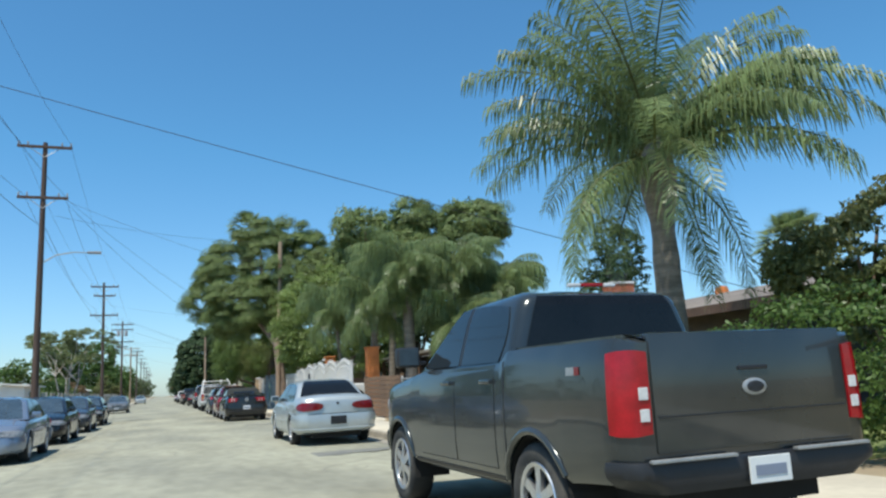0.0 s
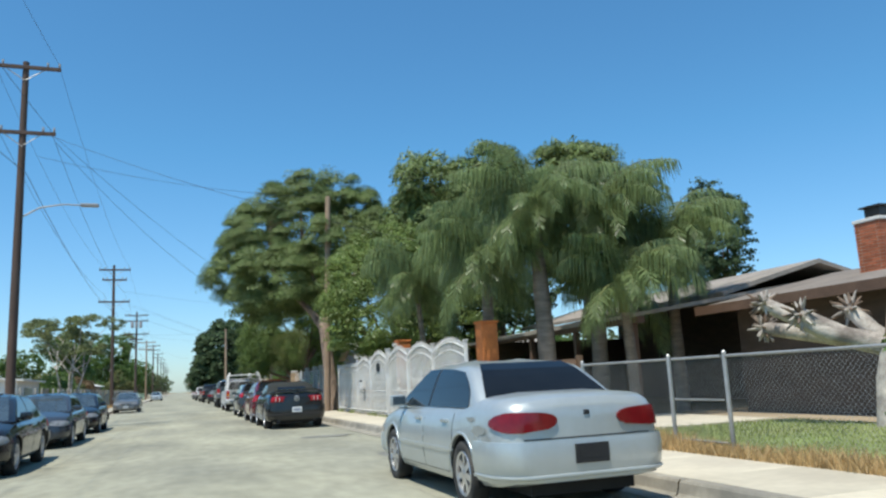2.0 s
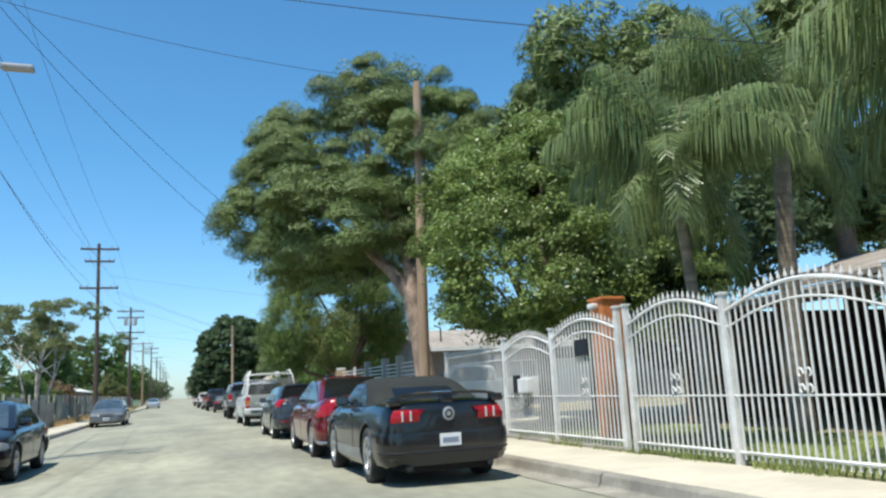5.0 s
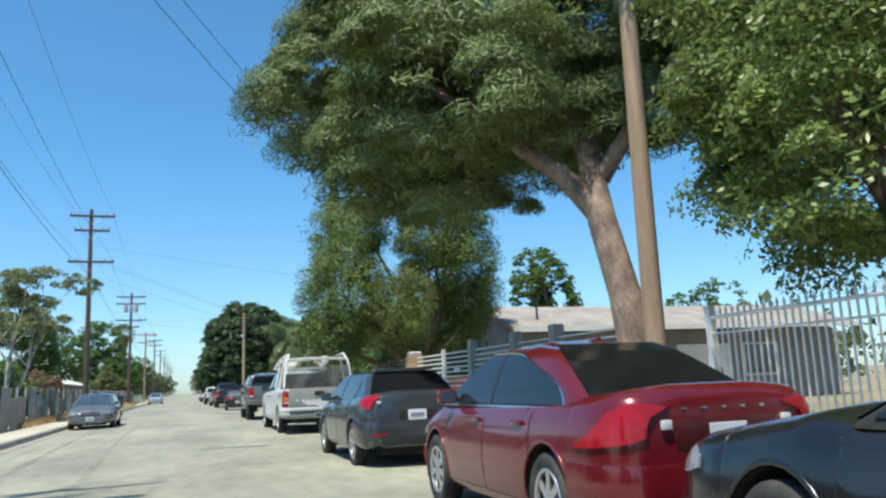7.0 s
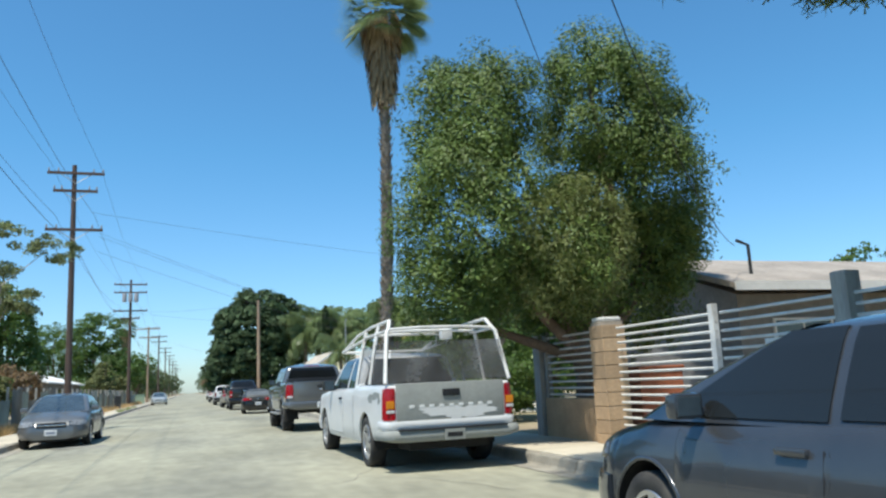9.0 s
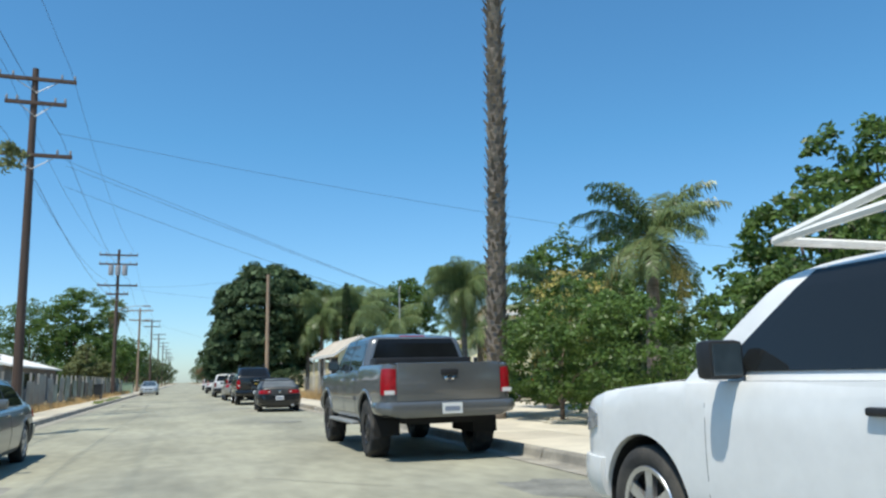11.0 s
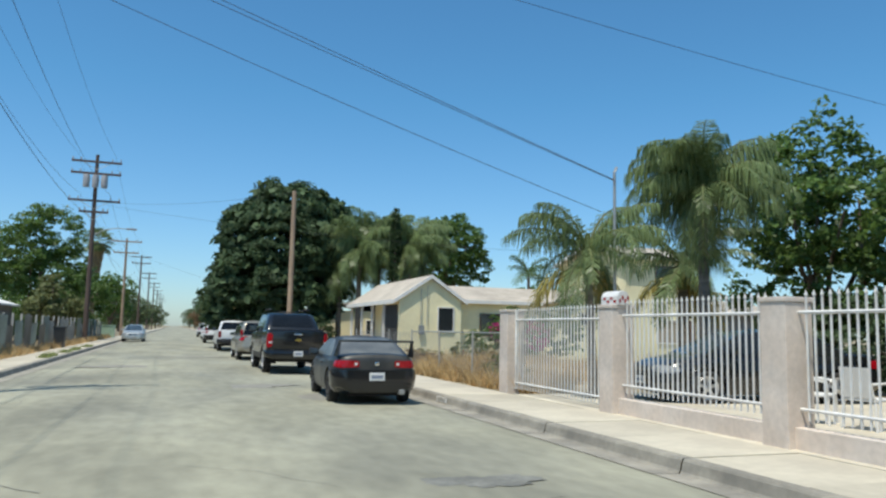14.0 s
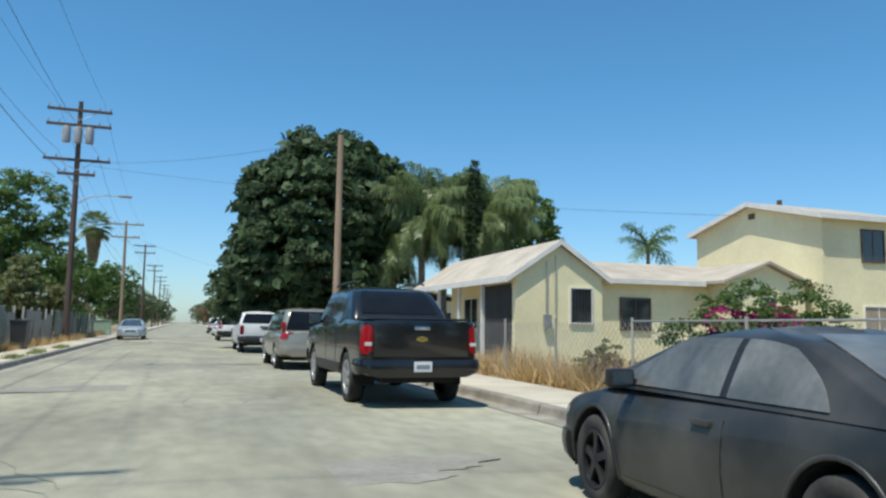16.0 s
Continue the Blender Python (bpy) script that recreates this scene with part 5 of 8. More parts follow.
    sh.solid("bed_box", [(-0.80, 0.80, 1.30, 1.70, 1.34, 1.49)], "blacktrim", 0.02, "black toolbox behind the cab")
    sh.solid("brake_lamp", [(-0.22, 0.22, 2.02, 2.07, 1.845, 1.875)], "redlens", 0.008)
    sh.arch_lips(0.03)
    for s in (-1, 1):
        sh.panel("side_moulding", s, 2.0, 4.08, 0.84, 0.88, M["p_grey"], 0.02)
        sh.panel("side_moulding", s, 2.0, 4.08, 0.885, 0.90, M["chrome"], 0.02)
        sh.panel("bed_gap", s, 1.78, 1.80, 0.62, 1.40, M["blacktrim"], 0.002)
        bm = bmesh.new()
        box(bm, *sorted((s * 0.86, s * 1.06)), 1.95, 4.15, 0.46, 0.51, bevel=0.02)
        box(bm, *sorted((s * 0.90, s * 1.04)), 2.35, 2.65, 0.507, 0.52, bevel=0.005)
        box(bm, *sorted((s * 0.90, s * 1.04)), 3.3, 3.6, 0.507, 0.52, bevel=0.005)
        for y in (2.1, 3.0, 4.0):
            box(bm, *sorted((s * 0.70, s * 0.90)), y - 0.03, y + 0.03, 0.47, 0.60)
        part("side_step", bm, M["galv"], r, "flat metal side step")
    sh.mirrors(3.86, 1.33, M["blacktrim"], (0.19, 0.11, 0.16))
    sh.nose((1.0, 1.18), (0.86, 1.16), (0.60, 0.84))


def build_coupe():
    r = place("coupe_car", 4.0, 79.0, "dusty dull-black two-door coupe with a tall rear wing at the kerb")
    sh = Shell(r, 4.38, 0.845, [(0, 0.86), (0.04, 0.93), (0.3, 0.95), (1.0, 0.93), (3.2, 0.86), (3.4, 0.86), (4.1, 0.74), (4.28, 0.64), (4.38, 0.52)],
               [(0, 0.28), (0.3, 0.22), (1.0, 0.18), (3.7, 0.18), (4.38, 0.22)], ((0.90, 0.315), (3.47, 0.315)),
               dict(z=(0.86, 1.29), yr=(0.30, 1.45), yf=(3.55, 2.35), w=(0.78, 0.56), cr=0.16, pr=1.0, pf=1.1), M["p_matt"], "car", 0.36, 0.55, 0.21, "darkalloy", 5)
    r.matrix_basis = r.matrix_basis @ Matrix.Rotation(radians(-2.5), 4, "Z") @ Matrix.Diagonal((0.95, 0.86, 0.97, 1))
    sh.doors(((1.80, 3.12),), 0.28, 0.86, (2.0,))
    sedan_glass(sh, 1.0, 1.86, 3.2, 0.08, 0.84, "glassdust_bright")
    sh.end_window(True, 0.14, 0.92, 0.88, 0.84, "glassdust_bright")
    sh.end_window(False, 0.05, 0.92, name="windscreen", mat="glassclear")
    sh.lamps(0.705, 0.84, 0.35, 0.30, True, "redlens", ((0.385, 0.44, 0.75, 0.80, "whitelens"),), label="red tail light with a round clear lens")
    sh.solid("badge", [(-0.045, 0.045, -0.02, 0.01, 0.74, 0.82)], "chrome", 0.02, "plain bright badge")
    sh.band("rear_bumper", 0.24, 0.66, 0.50, 0.045, True, M["p_black"])
    sh.plate(0.54, off=0.053)
    wing = bmesh.new()
    box(wing, -0.74, 0.74, 0.02, 0.26, 1.185, 1.225, bevel=0.012)
    for s in (-1, 1):
        vs = [wing.verts.new(p) for p in ((s * 0.72, 0.02, 1.21), (s * 0.72, 0.24, 1.21), (s * 0.76, 0.66, 0.91), (s * 0.76, 0.12, 0.89))]
        f = wing.faces.new(vs)
        bmesh.ops.solidify(wing, geom=[f], thickness=0.035)
    bmesh.ops.recalc_face_normals(wing, faces=wing.faces)
    part("rear_wing", wing, M["p_matt"], r, "tall wing on two side blades", 40)
    sh.solid("exhaust", [(0.44, 0.56, -0.08, 0.15, 0.20, 0.30)], "galv", 0.03)
    sh.mirrors(2.92, 0.87, M["blacktrim"], (0.2, 0.1, 0.13))
    sh.nose((0.56, 0.68), (0.48, 0.58), (0.22, 0.46), 0.38)


def build_black_pickup():
    r = place("pickup_truck", 3.93, 87.95, "black crew-cab pickup with a covered bed, parked at the kerb", "pickup truck")
    sh = Shell(r, 5.62, 1.0, [(0, 1.26), (0.05, 1.30), (1.5, 1.32), (1.8, 1.26), (4.5, 1.22), (5.2, 1.16), (5.5, 1.08), (5.62, 0.92)],
               [(0, 0.48), (0.6, 0.46), (1.7, 0.40), (4.4, 0.40), (5.62, 0.44)], ((1.20, 0.40), (4.50, 0.40)),
               dict(z=(1.20, 1.90), yr=(1.15, 1.95), yf=(4.55, 3.75), w=(0.92, 0.72), cr=0.12, pr=1.4), M["p_black"], "truck", 0.22, 0.45, 0.26, spokes=6)
    r.matrix_basis = r.matrix_basis @ Matrix.Diagonal((0.92, 0.94, 1.0, 1))
    sh.doors(((2.05, 2.98), (3.02, 4.18)), 0.50, 1.22, (2.2, 3.18))
    sedan_glass(sh, 2.08, 3.0, 4.2, 0.10, 0.86)
    sh.end_window(True, 0.30, 0.86, 0.80, 0.82)
    sh.end_window(False, 0.06, 0.88, name="windscreen", mat="glassclear")
    sh.lamps(0.80, 1.22, 0.82, 0.16, True, "redlens", ((0.83, 0.945, 0.92, 0.97, "whitelens"),), label="tall red tail light")
    sh.solid("tailgate", [(-0.80, 0.80, -0.02, 0.05, 0.76, 1.29)], sh.body_mat, 0.014)
    sh.solid("badge", [(-0.09, 0.09, -0.034, -0.015, 1.0, 1.045), (-0.04, 0.04, -0.034, -0.015, 0.985, 1.06)], "goldbadge", 0.008, "plain gold badge")
    sh.solid("tailgate_handle", [(-0.13, 0.13, -0.036, -0.012, 1.16, 1.21)], "chrome", 0.012)
    sh.band("rear_bumper", 0.46, 0.72, 0.34, 0.09, True)
    sh.plate(0.62, off=0.10)
    sh.solid("bed_cover", [(-0.86, 0.86, 0.10, 1.35, 1.30, 1.335)], "blacktrim", 0.015)
    for s in (-1, 1):
        bm = bmesh.new()
        tube(bm, [(s * 0.66, 2.0, 1.93), (s * 0.66, 2.1, 1.965), (s * 0.66, 3.6, 1.965), (s * 0.66, 3.7, 1.93)], 0.018, 6)
        part("roof_rail", bm, M["blacktrim"], r)
        sh.panel("cladding", s, 1.72, 3.98, 0.42, 0.60, M["blacktrim"], 0.012)
    sh.mirrors(4.05, 1.24, None, (0.24, 0.12, 0.2))
    sh.nose((0.88, 1.04), (0.78, 1.04), (0.44, 0.72))


def build_plain(name, cx, y, label, category, paint_mat, kind, facing=1, plate=True, rim="alloy"):
    """A saloon, van, sport-utility or pickup of ordinary shape."""
    r = place(name, cx, y, label, category, facing)
    r.matrix_basis = r.matrix_basis @ Matrix.Diagonal((0.95, 0.95, 0.95, 1))
    if kind == "saloon":
        sh = Shell(r, 4.60, 0.89, [(0, 0.90), (0.05, 0.97), (0.7, 1.02), (1.2, 0.98), (3.6, 0.94), (4.3, 0.80), (4.5, 0.70), (4.60, 0.58)],
                   [(0, 0.30), (0.3, 0.24), (1.0, 0.20), (3.8, 0.20), (4.60, 0.26)], ((1.02, 0.32), (3.70, 0.32)),
                   dict(z=(0.92, 1.43), yr=(0.60, 1.40), yf=(3.72, 2.62), w=(0.80, 0.59), cr=0.14), M[paint_mat], "car", 0.36, 0.6, 0.205, rim)
        sh.doors(((1.28, 2.22), (2.26, 3.32)), 0.30, 0.94, (1.5, 2.45))
        sedan_glass(sh, 1.0, 2.24, 3.45)
        sh.lamps(0.70, 0.88, 0.42, 0.3, True, "redlens")
        sh.band("rear_bumper", 0.28, 0.62, 0.55, 0.05)
        sh.nose((0.58, 0.72), (0.54, 0.68), (0.24, 0.52), 0.42 if plate else None)
        sh.mirrors(3.20, 0.94)
        sh.end_window(True, 0.10, 0.90)
    elif kind in ("suv", "van"):
        h = 1.78 if kind == "suv" else 1.74
        sh = Shell(r, 4.85, 0.94, [(0, 1.02), (0.05, 1.06), (1.0, 1.08), (3.6, 1.04), (4.2, 1.0), (4.6, 0.92), (4.78, 0.84), (4.85, 0.72)],
                   [(0, 0.42), (0.4, 0.36), (1.0, 0.30), (3.9, 0.30), (4.85, 0.36)], ((0.95, 0.36), (3.78, 0.36)),
                   dict(z=(1.02, h), yr=(0.06, 0.30), yf=(3.95, 2.95) if kind == "suv" else (4.3, 2.9), w=(0.85, 0.68), cr=0.14, pr=1.6), M[paint_mat], "car", 0.3, 0.5, 0.225, rim)
        sh.doors(((1.35, 2.22), (2.26, 3.36)), 0.42, 1.04, (1.5, 2.45))
        sedan_glass(sh, 1.36, 2.24, 3.5)
        for s in (-1, 1):
            sh.window([(0.42, 0.10), (1.26, 0.10), (1.26, 0.84), (0.50, 0.84)], s, name="quarter_window")
        sh.lamps(0.86, 1.34 if False else 1.05, 0.68, 0.2, True, "redlens")
        sh.solid("tail_lamp_upper", [(-0.84, -0.74, 0.07, 0.25, 1.05, 1.32), (0.74, 0.84, 0.07, 0.25, 1.05, 1.32)], "redlens", 0.02)
        sh.band("rear_bumper", 0.38, 0.70, 0.45, 0.06, True, M["blacktrim"] if kind == "suv" else None)
        sh.nose((0.72, 0.88), (0.64, 0.84), (0.36, 0.62), 0.5 if plate else None)
        sh.mirrors(3.35, 1.05)
        sh.end_window(True, 0.12, 0.84)
    else:
        sh = Shell(r, 5.6, 0.98, [(0, 1.22), (0.05, 1.25), (1.9, 1.25), (2.1, 1.18), (4.4, 1.15), (5.2, 1.08), (5.5, 1.0), (5.6, 0.86)],
                   [(0, 0.46), (0.6, 0.44), (1.7, 0.36), (4.4, 0.36), (5.6, 0.40)], ((1.2, 0.39), (4.6, 0.39)),
                   dict(z=(1.12, 1.80), yr=(1.98, 2.12), yf=(4.45, 3.62), w=(0.90, 0.70), cr=0.11), M[paint_mat], "truck", 0.22, 0.45, 0.25, rim, bed=1.9)
        sh.doors(((2.2, 3.0), (3.04, 4.1)), 0.48, 1.15, (2.4, 3.2))
        sedan_glass(sh, 2.2, 3.02, 4.1, 0.10, 0.86)
        sh.lamps(0.80, 1.18, 0.82, 0.14, True, "darkred")
        sh.solid("tailgate", [(-0.78, 0.78, -0.02, 0.05, 0.74, 1.25)], sh.body_mat, 0.014)
        sh.solid("tailgate_handle", [(-0.16, 0.16, -0.036, -0.012, 1.06, 1.16)], "blacktrim", 0.012)
        sh.band("rear_bumper", 0.46, 0.72, 0.34, 0.09, True, M["blacktrim"])
        sh.plate(0.58, off=0.10)
        sh.nose((0.84, 1.0), (0.76, 1.0), (0.42, 0.70))
        sh.mirrors(3.95, 1.16, M["blacktrim"], (0.24, 0.12, 0.2))
        sh.end_window(True, 0.16, 0.84)
    if kind in ("saloon", "suv", "van") and plate:
        sh.plate(0.52 if kind == "saloon" else 0.80, off=0.06 if kind == "saloon" else 0.016)
    sh.end_window(False, 0.05, 0.90, name="windscreen", mat="glassclear")
    return r


M["softtop"] = material("black_cloth_roof", (0.016, 0.018, 0.015), 0.9, vary=0.2, scale=3, stain=(0.03, 0.031, 0.025), stain_scale=2, stain_amount=0.3)
# Darker copy of the body red, for the shaded plate recess.
M["p_red_dark"] = paint("shaded_red_recess", (0.10, 0.008, 0.010), 0.3)
M["goldbadge"] = material("gold_badge", (0.75, 0.52, 0.12), 0.3, 0.8, vary=0.05)
# Dust, plus sky reflection and bright cabin put into the pale base.
M["glassdust_bright"] = material("dusty_bright_car_glass", (0.12, 0.125, 0.118), 0.3, vary=0.25, scale=2, spec=0.7, stain=(0.24, 0.24, 0.22), stain_scale=2, stain_amount=0.4)
M["headlens"] = material("headlight_lens", (0.26, 0.27, 0.28), 0.08, vary=0.35, scale=16, spec=0.8)
build_dark_pickup()
build_silver_saloon()
build_convertible()
build_red_saloon()
build_hatchback()
build_white_pickup()
build_lifted_pickup()
build_coupe()
build_black_pickup()
build_plain("minivan", 3.80, 97.0, "tan minivan with dark rear glass, parked at the kerb", "minivan", "p_tan", "van")
build_plain("pickup_truck", 3.65, 108.0, "white pickup truck with a black bumper, parked at the kerb", "pickup truck", "p_white", "pickup")
build_plain("sport_utility_car", 3.6, 127.5, "white sport utility car parked at the kerb", "car", "p_white", "suv")
build_plain("saloon_car", 4.0, 146.0, "white saloon far down the road at the kerb", "car", "p_white", "saloon")
build_plain("sport_utility_car", 4.0, 160.0, "pale sport utility car far down the road", "car", "p_white", "suv")
build_plain("saloon_car", -2.72, 17.1, "blue-grey saloon facing the oncoming side, parked at the far kerb", "car", "p_bluegrey", "saloon", -1)
build_plain("saloon_car", -2.66, 23.6, "black four-door saloon parked at the far kerb", "car", "p_black", "saloon", -1)
build_plain("saloon_car", -2.64, 30.6, "dark grey saloon parked at the far kerb", "car", "p_slate", "saloon", -1)
build_plain("saloon_car", -2.62, 37.4, "black saloon parked at the far kerb", "car", "p_black", "saloon", -1)
build_plain("saloon_car", -2.62, 64.9, "dull grey saloon with a front plate, parked at the far kerb", "car", "p_dullgrey", "saloon", -1)
build_plain("saloon_car", -2.60, 134.0, "silver saloon far down the road at the far kerb", "car", "p_silver", "saloon", -1)

# ---- utility poles and wires ----
POLE_X = -5.05


def utility_pole(x, y, h, arms, mat="polewood", lean=0.0, lamp_z=None, transformer=False, label=""):
    r = thing("utility_pole", x, y, 0.1, label or "dark brown wooden utility pole with crossarms", "utility pole", group="utility poles along the street")
    bm = bmesh.new()
    tube(bm, [(0, 0, -0.1), (lean * 0.5, 0, h * 0.5), (lean, 0, h)], [0.17, 0.145, 0.11], 12)
    part("post", bm, M[mat], r, "", 50)
    for z, w in arms:
        bm = boxes((-w, w, -0.16, -0.05, z - 0.07, z + 0.07), bevel=0.012)
        arm = part("crossarm", bm, M[mat], r)
        for k in (-0.95, -0.62, 0.62, 0.95):
            bi = bmesh.new()
            tube(bi, [(k * w, -0.10, z + 0.07), (k * w, -0.10, z + 0.15), (k * w, -0.10, z + 0.26)], [0.03, 0.05, 0.03], 8)
            part("insulator", bi, M["insul"], arm)
        for s in (-1, 1):
            bb = bmesh.new()
            tube(bb, [(s * w * 0.55, -0.11, z - 0.06), (0, -0.12, z - 0.55)], 0.018, 5)
            part("brace", bb, M["galv"], arm)
    if lamp_z:
        bm = bmesh.new()
        tube(bm, [(0, 0, lamp_z - 0.5), (0.7, 0, lamp_z - 0.05), (1.5, 0, lamp_z + 0.10), (2.2, 0, lamp_z + 0.08)], [0.035, 0.032, 0.03, 0.028], 7)
        arm = part("lamp_arm", bm, M["galv"], r)
        bl = boxes((2.1, 2.75, -0.13, 0.13, lamp_z + 0.03, lamp_z + 0.15), bevel=0.04)
        part("lamp_head", bl, M["insul"], arm, "grey street lamp head")
    if transformer:
        for k in (-0.55, 0.0, 0.55):
            bm = bmesh.new()
            rings = lathe(bm, [(0.001, 0.0), (0.20, 0.02), (0.21, 0.08), (0.21, 0.78), (0.17, 0.86), (0.001, 0.87)], 14, "z")
            bmesh.ops.translate(bm, vec=(k, -0.32, h - 2.3), verts=[v for q in rings for v in q])
            part("transformer", bm, M["insul"], r, "grey can transformer", 40)
    return r


utility_pole(POLE_X, 36.6, 14.1, [(13.85, 1.25), (11.2, 1.15)], lamp_z=8.35, label="dark brown utility pole with two crossarms and a street lamp")
utility_pole(POLE_X, 80.8, 13.1, [(12.65, 1.35), (11.7, 1.05), (9.65, 1.35)], lean=-0.1)
utility_pole(POLE_X, 119.9, 12.6, [(12.1, 1.55), (11.3, 1.55), (9.45, 1.6), (8.7, 0.9)], lamp_z=7.6, transformer=True, label="dark utility pole with transformers and a street lamp")
utility_pole(POLE_X, 155.5, 10.8, [(10.45, 1.6), (9.2, 1.3)], "polepale", label="paler brown utility pole with two crossarms")
for k, y in enumerate((194.0, 235.0, 275.0, 320.0, 365.0, 410.0)):
    utility_pole(POLE_X, y, 12.3, [(12.0, 1.5), (11.0, 1.4)])
utility_pole(-6.0, 0.5, 14.0, [(13.8, 1.25), (11.2, 1.15)])


def bare_pole(x, y, h, r0, lean, label):
    r = thing("wooden_pole", x, y, 0.1, label, "pole")
    bm = bmesh.new()
    tube(bm, [(0, 0, -0.1), (lean[0] * 0.5, lean[1] * 0.5, h * 0.5), (lean[0], lean[1], h)], [r0, r0 * 0.88, r0 * 0.75], 12)
    part("post", bm, M["polepale"], r, "", 50)


bare_pole(6.56, 37.2, 9.35, 0.148, (0.30, 0.35), "pale bare wooden pole beside the white fence")
bare_pole(6.4, 107.4, 8.95, 0.16, (0.0, 0.0), "bare wooden pole in front of a dark tree")


def power_line(a, b, sag, label, r=0.014):
    bm = bmesh.new()
    a, b = Vector(a), Vector(b)
    pts = []
    for k in range(17):
        t = k / 16
        p = a.lerp(b, t)
        p.z -= sag * 4 * t * (1 - t)
        pts.append(p)
    tube(bm, pts, r, 5)
    ob = mesh_object("power_line", bm, M["wire"])
    return tagged(ob, label, "power line", "overhead wires")


tops = [(0.5, 14.0, -6.0), (36.6, 14.1, POLE_X), (80.8, 13.1, POLE_X), (119.9, 12.6, POLE_X), (155.5, 10.8, POLE_X), (194.0, 12.3, POLE_X), (235.0, 12.3, POLE_X)]
for (y0, z0, x0), (y1, z1, x1) in zip(tops, tops[1:]):
    for dx, dz, rad in ((-1.15, 0.1, 0.007), (1.15, 0.1, 0.007), (-0.9, -2.6, 0.009), (0.95, -2.6, 0.009), (0.2, -4.4, 0.012)):
        power_line((x0 + dx, y0 - 0.1, z0 + dz), (x1 + dx, y1 - 0.1, z1 + dz), 0.9, "thin black wire strung between street poles", rad)
for a, b, sag in (((-7.2, 9.9, 8.0), (13.0, 8.1, 2.75), 0.05), ((POLE_X + 0.6, 36.6, 10.4), (6.6, 37.5, 9.4), 0.3), ((POLE_X + 0.6, 36.6, 11.4), (13.5, 20.5, 3.0), 0.7), ((-3.9, 36.6, 11.0), (11.95, 52.3, 3.85), 2.3), ((-3.9, 36.6, 11.2), (13.0, 58.0, 4.2), 1.3),
                  ((POLE_X + 0.8, 80.8, 10.7), (34.0, 79.5, 6.5), 0.5), ((-3.9, 80.7, 9.41), (8.36, 77.8, 4.36), 0.02), ((-3.9, 80.75, 9.62), (8.36, 77.9, 4.42), 0.04), ((-3.9, 80.7, 8.6), (8.9, 79.2, 4.0), 0.1),
                  ((POLE_X + 0.8, 119.9, 9.5), (6.4, 107.4, 9.0), 0.35), ((POLE_X + 0.8, 119.9, 9.3), (20.6, 100.3, 5.6), 0.4),
                  ((POLE_X + 0.8, 155.5, 9.4), (7.0, 160.0, 6.5), 0.4)):
    power_line(a, b, sag, "thin black service wire running to a house", 0.007)

mast = thing("service_mast", 8.36, 77.85, 0.1, "thin grey steel service mast holding overhead wires", "mast")
bm = bmesh.new()
tube(bm, [(0, 0, 0), (0, 0, 4.45), (0.05, 0, 4.55)], 0.03, 7)
part("pipe", bm, M["galv"], mast)

# ---- fences on the near side ----


def picket_run(root, y0, y1, x, z0, top, step, pick, spear=True):
    """Square pickets along y at x, their heads following top(y)."""
    n = max(1, round((y1 - y0) / step))
    for k in range(1, n):
        y = y0 + (y1 - y0) * k / n
        h = top(y) - z0
        o = share(pick, "picket", root, pose(x, y, z0) @ Matrix.Diagonal((1, 1, h, 1)))


def rail(root, x, pts, w=0.022, name="rail", mat="iron"):
    bm = bmesh.new()
    tube(bm, [(x, y, z) for y, z in pts], w, 6)
    return part(name, bm, M[mat], root)


def make_picket(root, x):
    bm = bmesh.new()
    box(bm, -0.0095, 0.0095, -0.0095, 0.0095, 0.0, 0.955)
    a = [bm.verts.new(p) for p in ((-0.016, -0.016, 0.955), (0.016, -0.016, 0.955), (0.016, 0.016, 0.955), (-0.016, 0.016, 0.955))]
    t = bm.verts.new((0, 0, 1.0))
    bm.faces.new(a[::-1])
    for k in range(4):
        bm.faces.new((a[k], a[(k + 1) % 4], t))
    p = part("picket", bm, M["iron"], root)
    return p


def scroll(root, x, y, z, w=0.13, h=0.34):
    """A panel of curled ironwork."""
    for s in (-1, 1):
        for c in (0.25, 0.75):
            bm = bmesh.new()
            pts = []
            for k in range(15):
                a = k / 14 * 4.6
                r = w * 0.75 * (1 - k / 18)
                pts.append((x - 0.02, y + s * (w * 0.5 - r * 0.5 * math.cos(a)), z + h * c + r * math.sin(a) * 0.8))
            tube(bm, pts, 0.011, 5)
            part("scrollwork", bm, M["iron"], root)


GX = 6.98
gate = thing("iron_gate_fence", 0, 0, 0, "white wrought-iron fence and gates with arched tops and spear heads", "fence")
pick = make_picket(gate, GX)
pick.matrix_basis = pose(GX, 32.9, 0.2) @ Matrix.Diagonal((1, 1, 1.8, 1))
SPANS = ((36.6, 33.1, 1.86, 0.0), (33.1, 31.0, 1.82, 0.22), (31.0, 28.85, 1.92, 0.24), (28.6, 26.5, 1.94, 0.24), (26.5, 24.2, 1.92, 0.24), (24.2, 21.8, 1.90, 0.22))
for ya, yb, base_h, arch in SPANS:
    lo, hi = min(ya, yb), max(ya, yb)
    top = lambda y, lo=lo, hi=hi, b=base_h, a=arch: 0.16 + b + a * math.sin(math.pi * (y - lo) / (hi - lo))  # noqa: E731
    picket_run(gate, lo, hi, GX, 0.22, top, 0.105, pick)
    ys = np.linspace(lo, hi, 13)
    rail(gate, GX, [(y, top(y) - 0.14) for y in ys], 0.024)
    rail(gate, GX, [(y, top(y) - 0.34) for y in ys], 0.014)
    rail(gate, GX, [(lo, 0.30), (hi, 0.30)], 0.022)
    if arch:
        rail(gate, GX, [(lo, 0.95), (hi, 0.95)], 0.012)
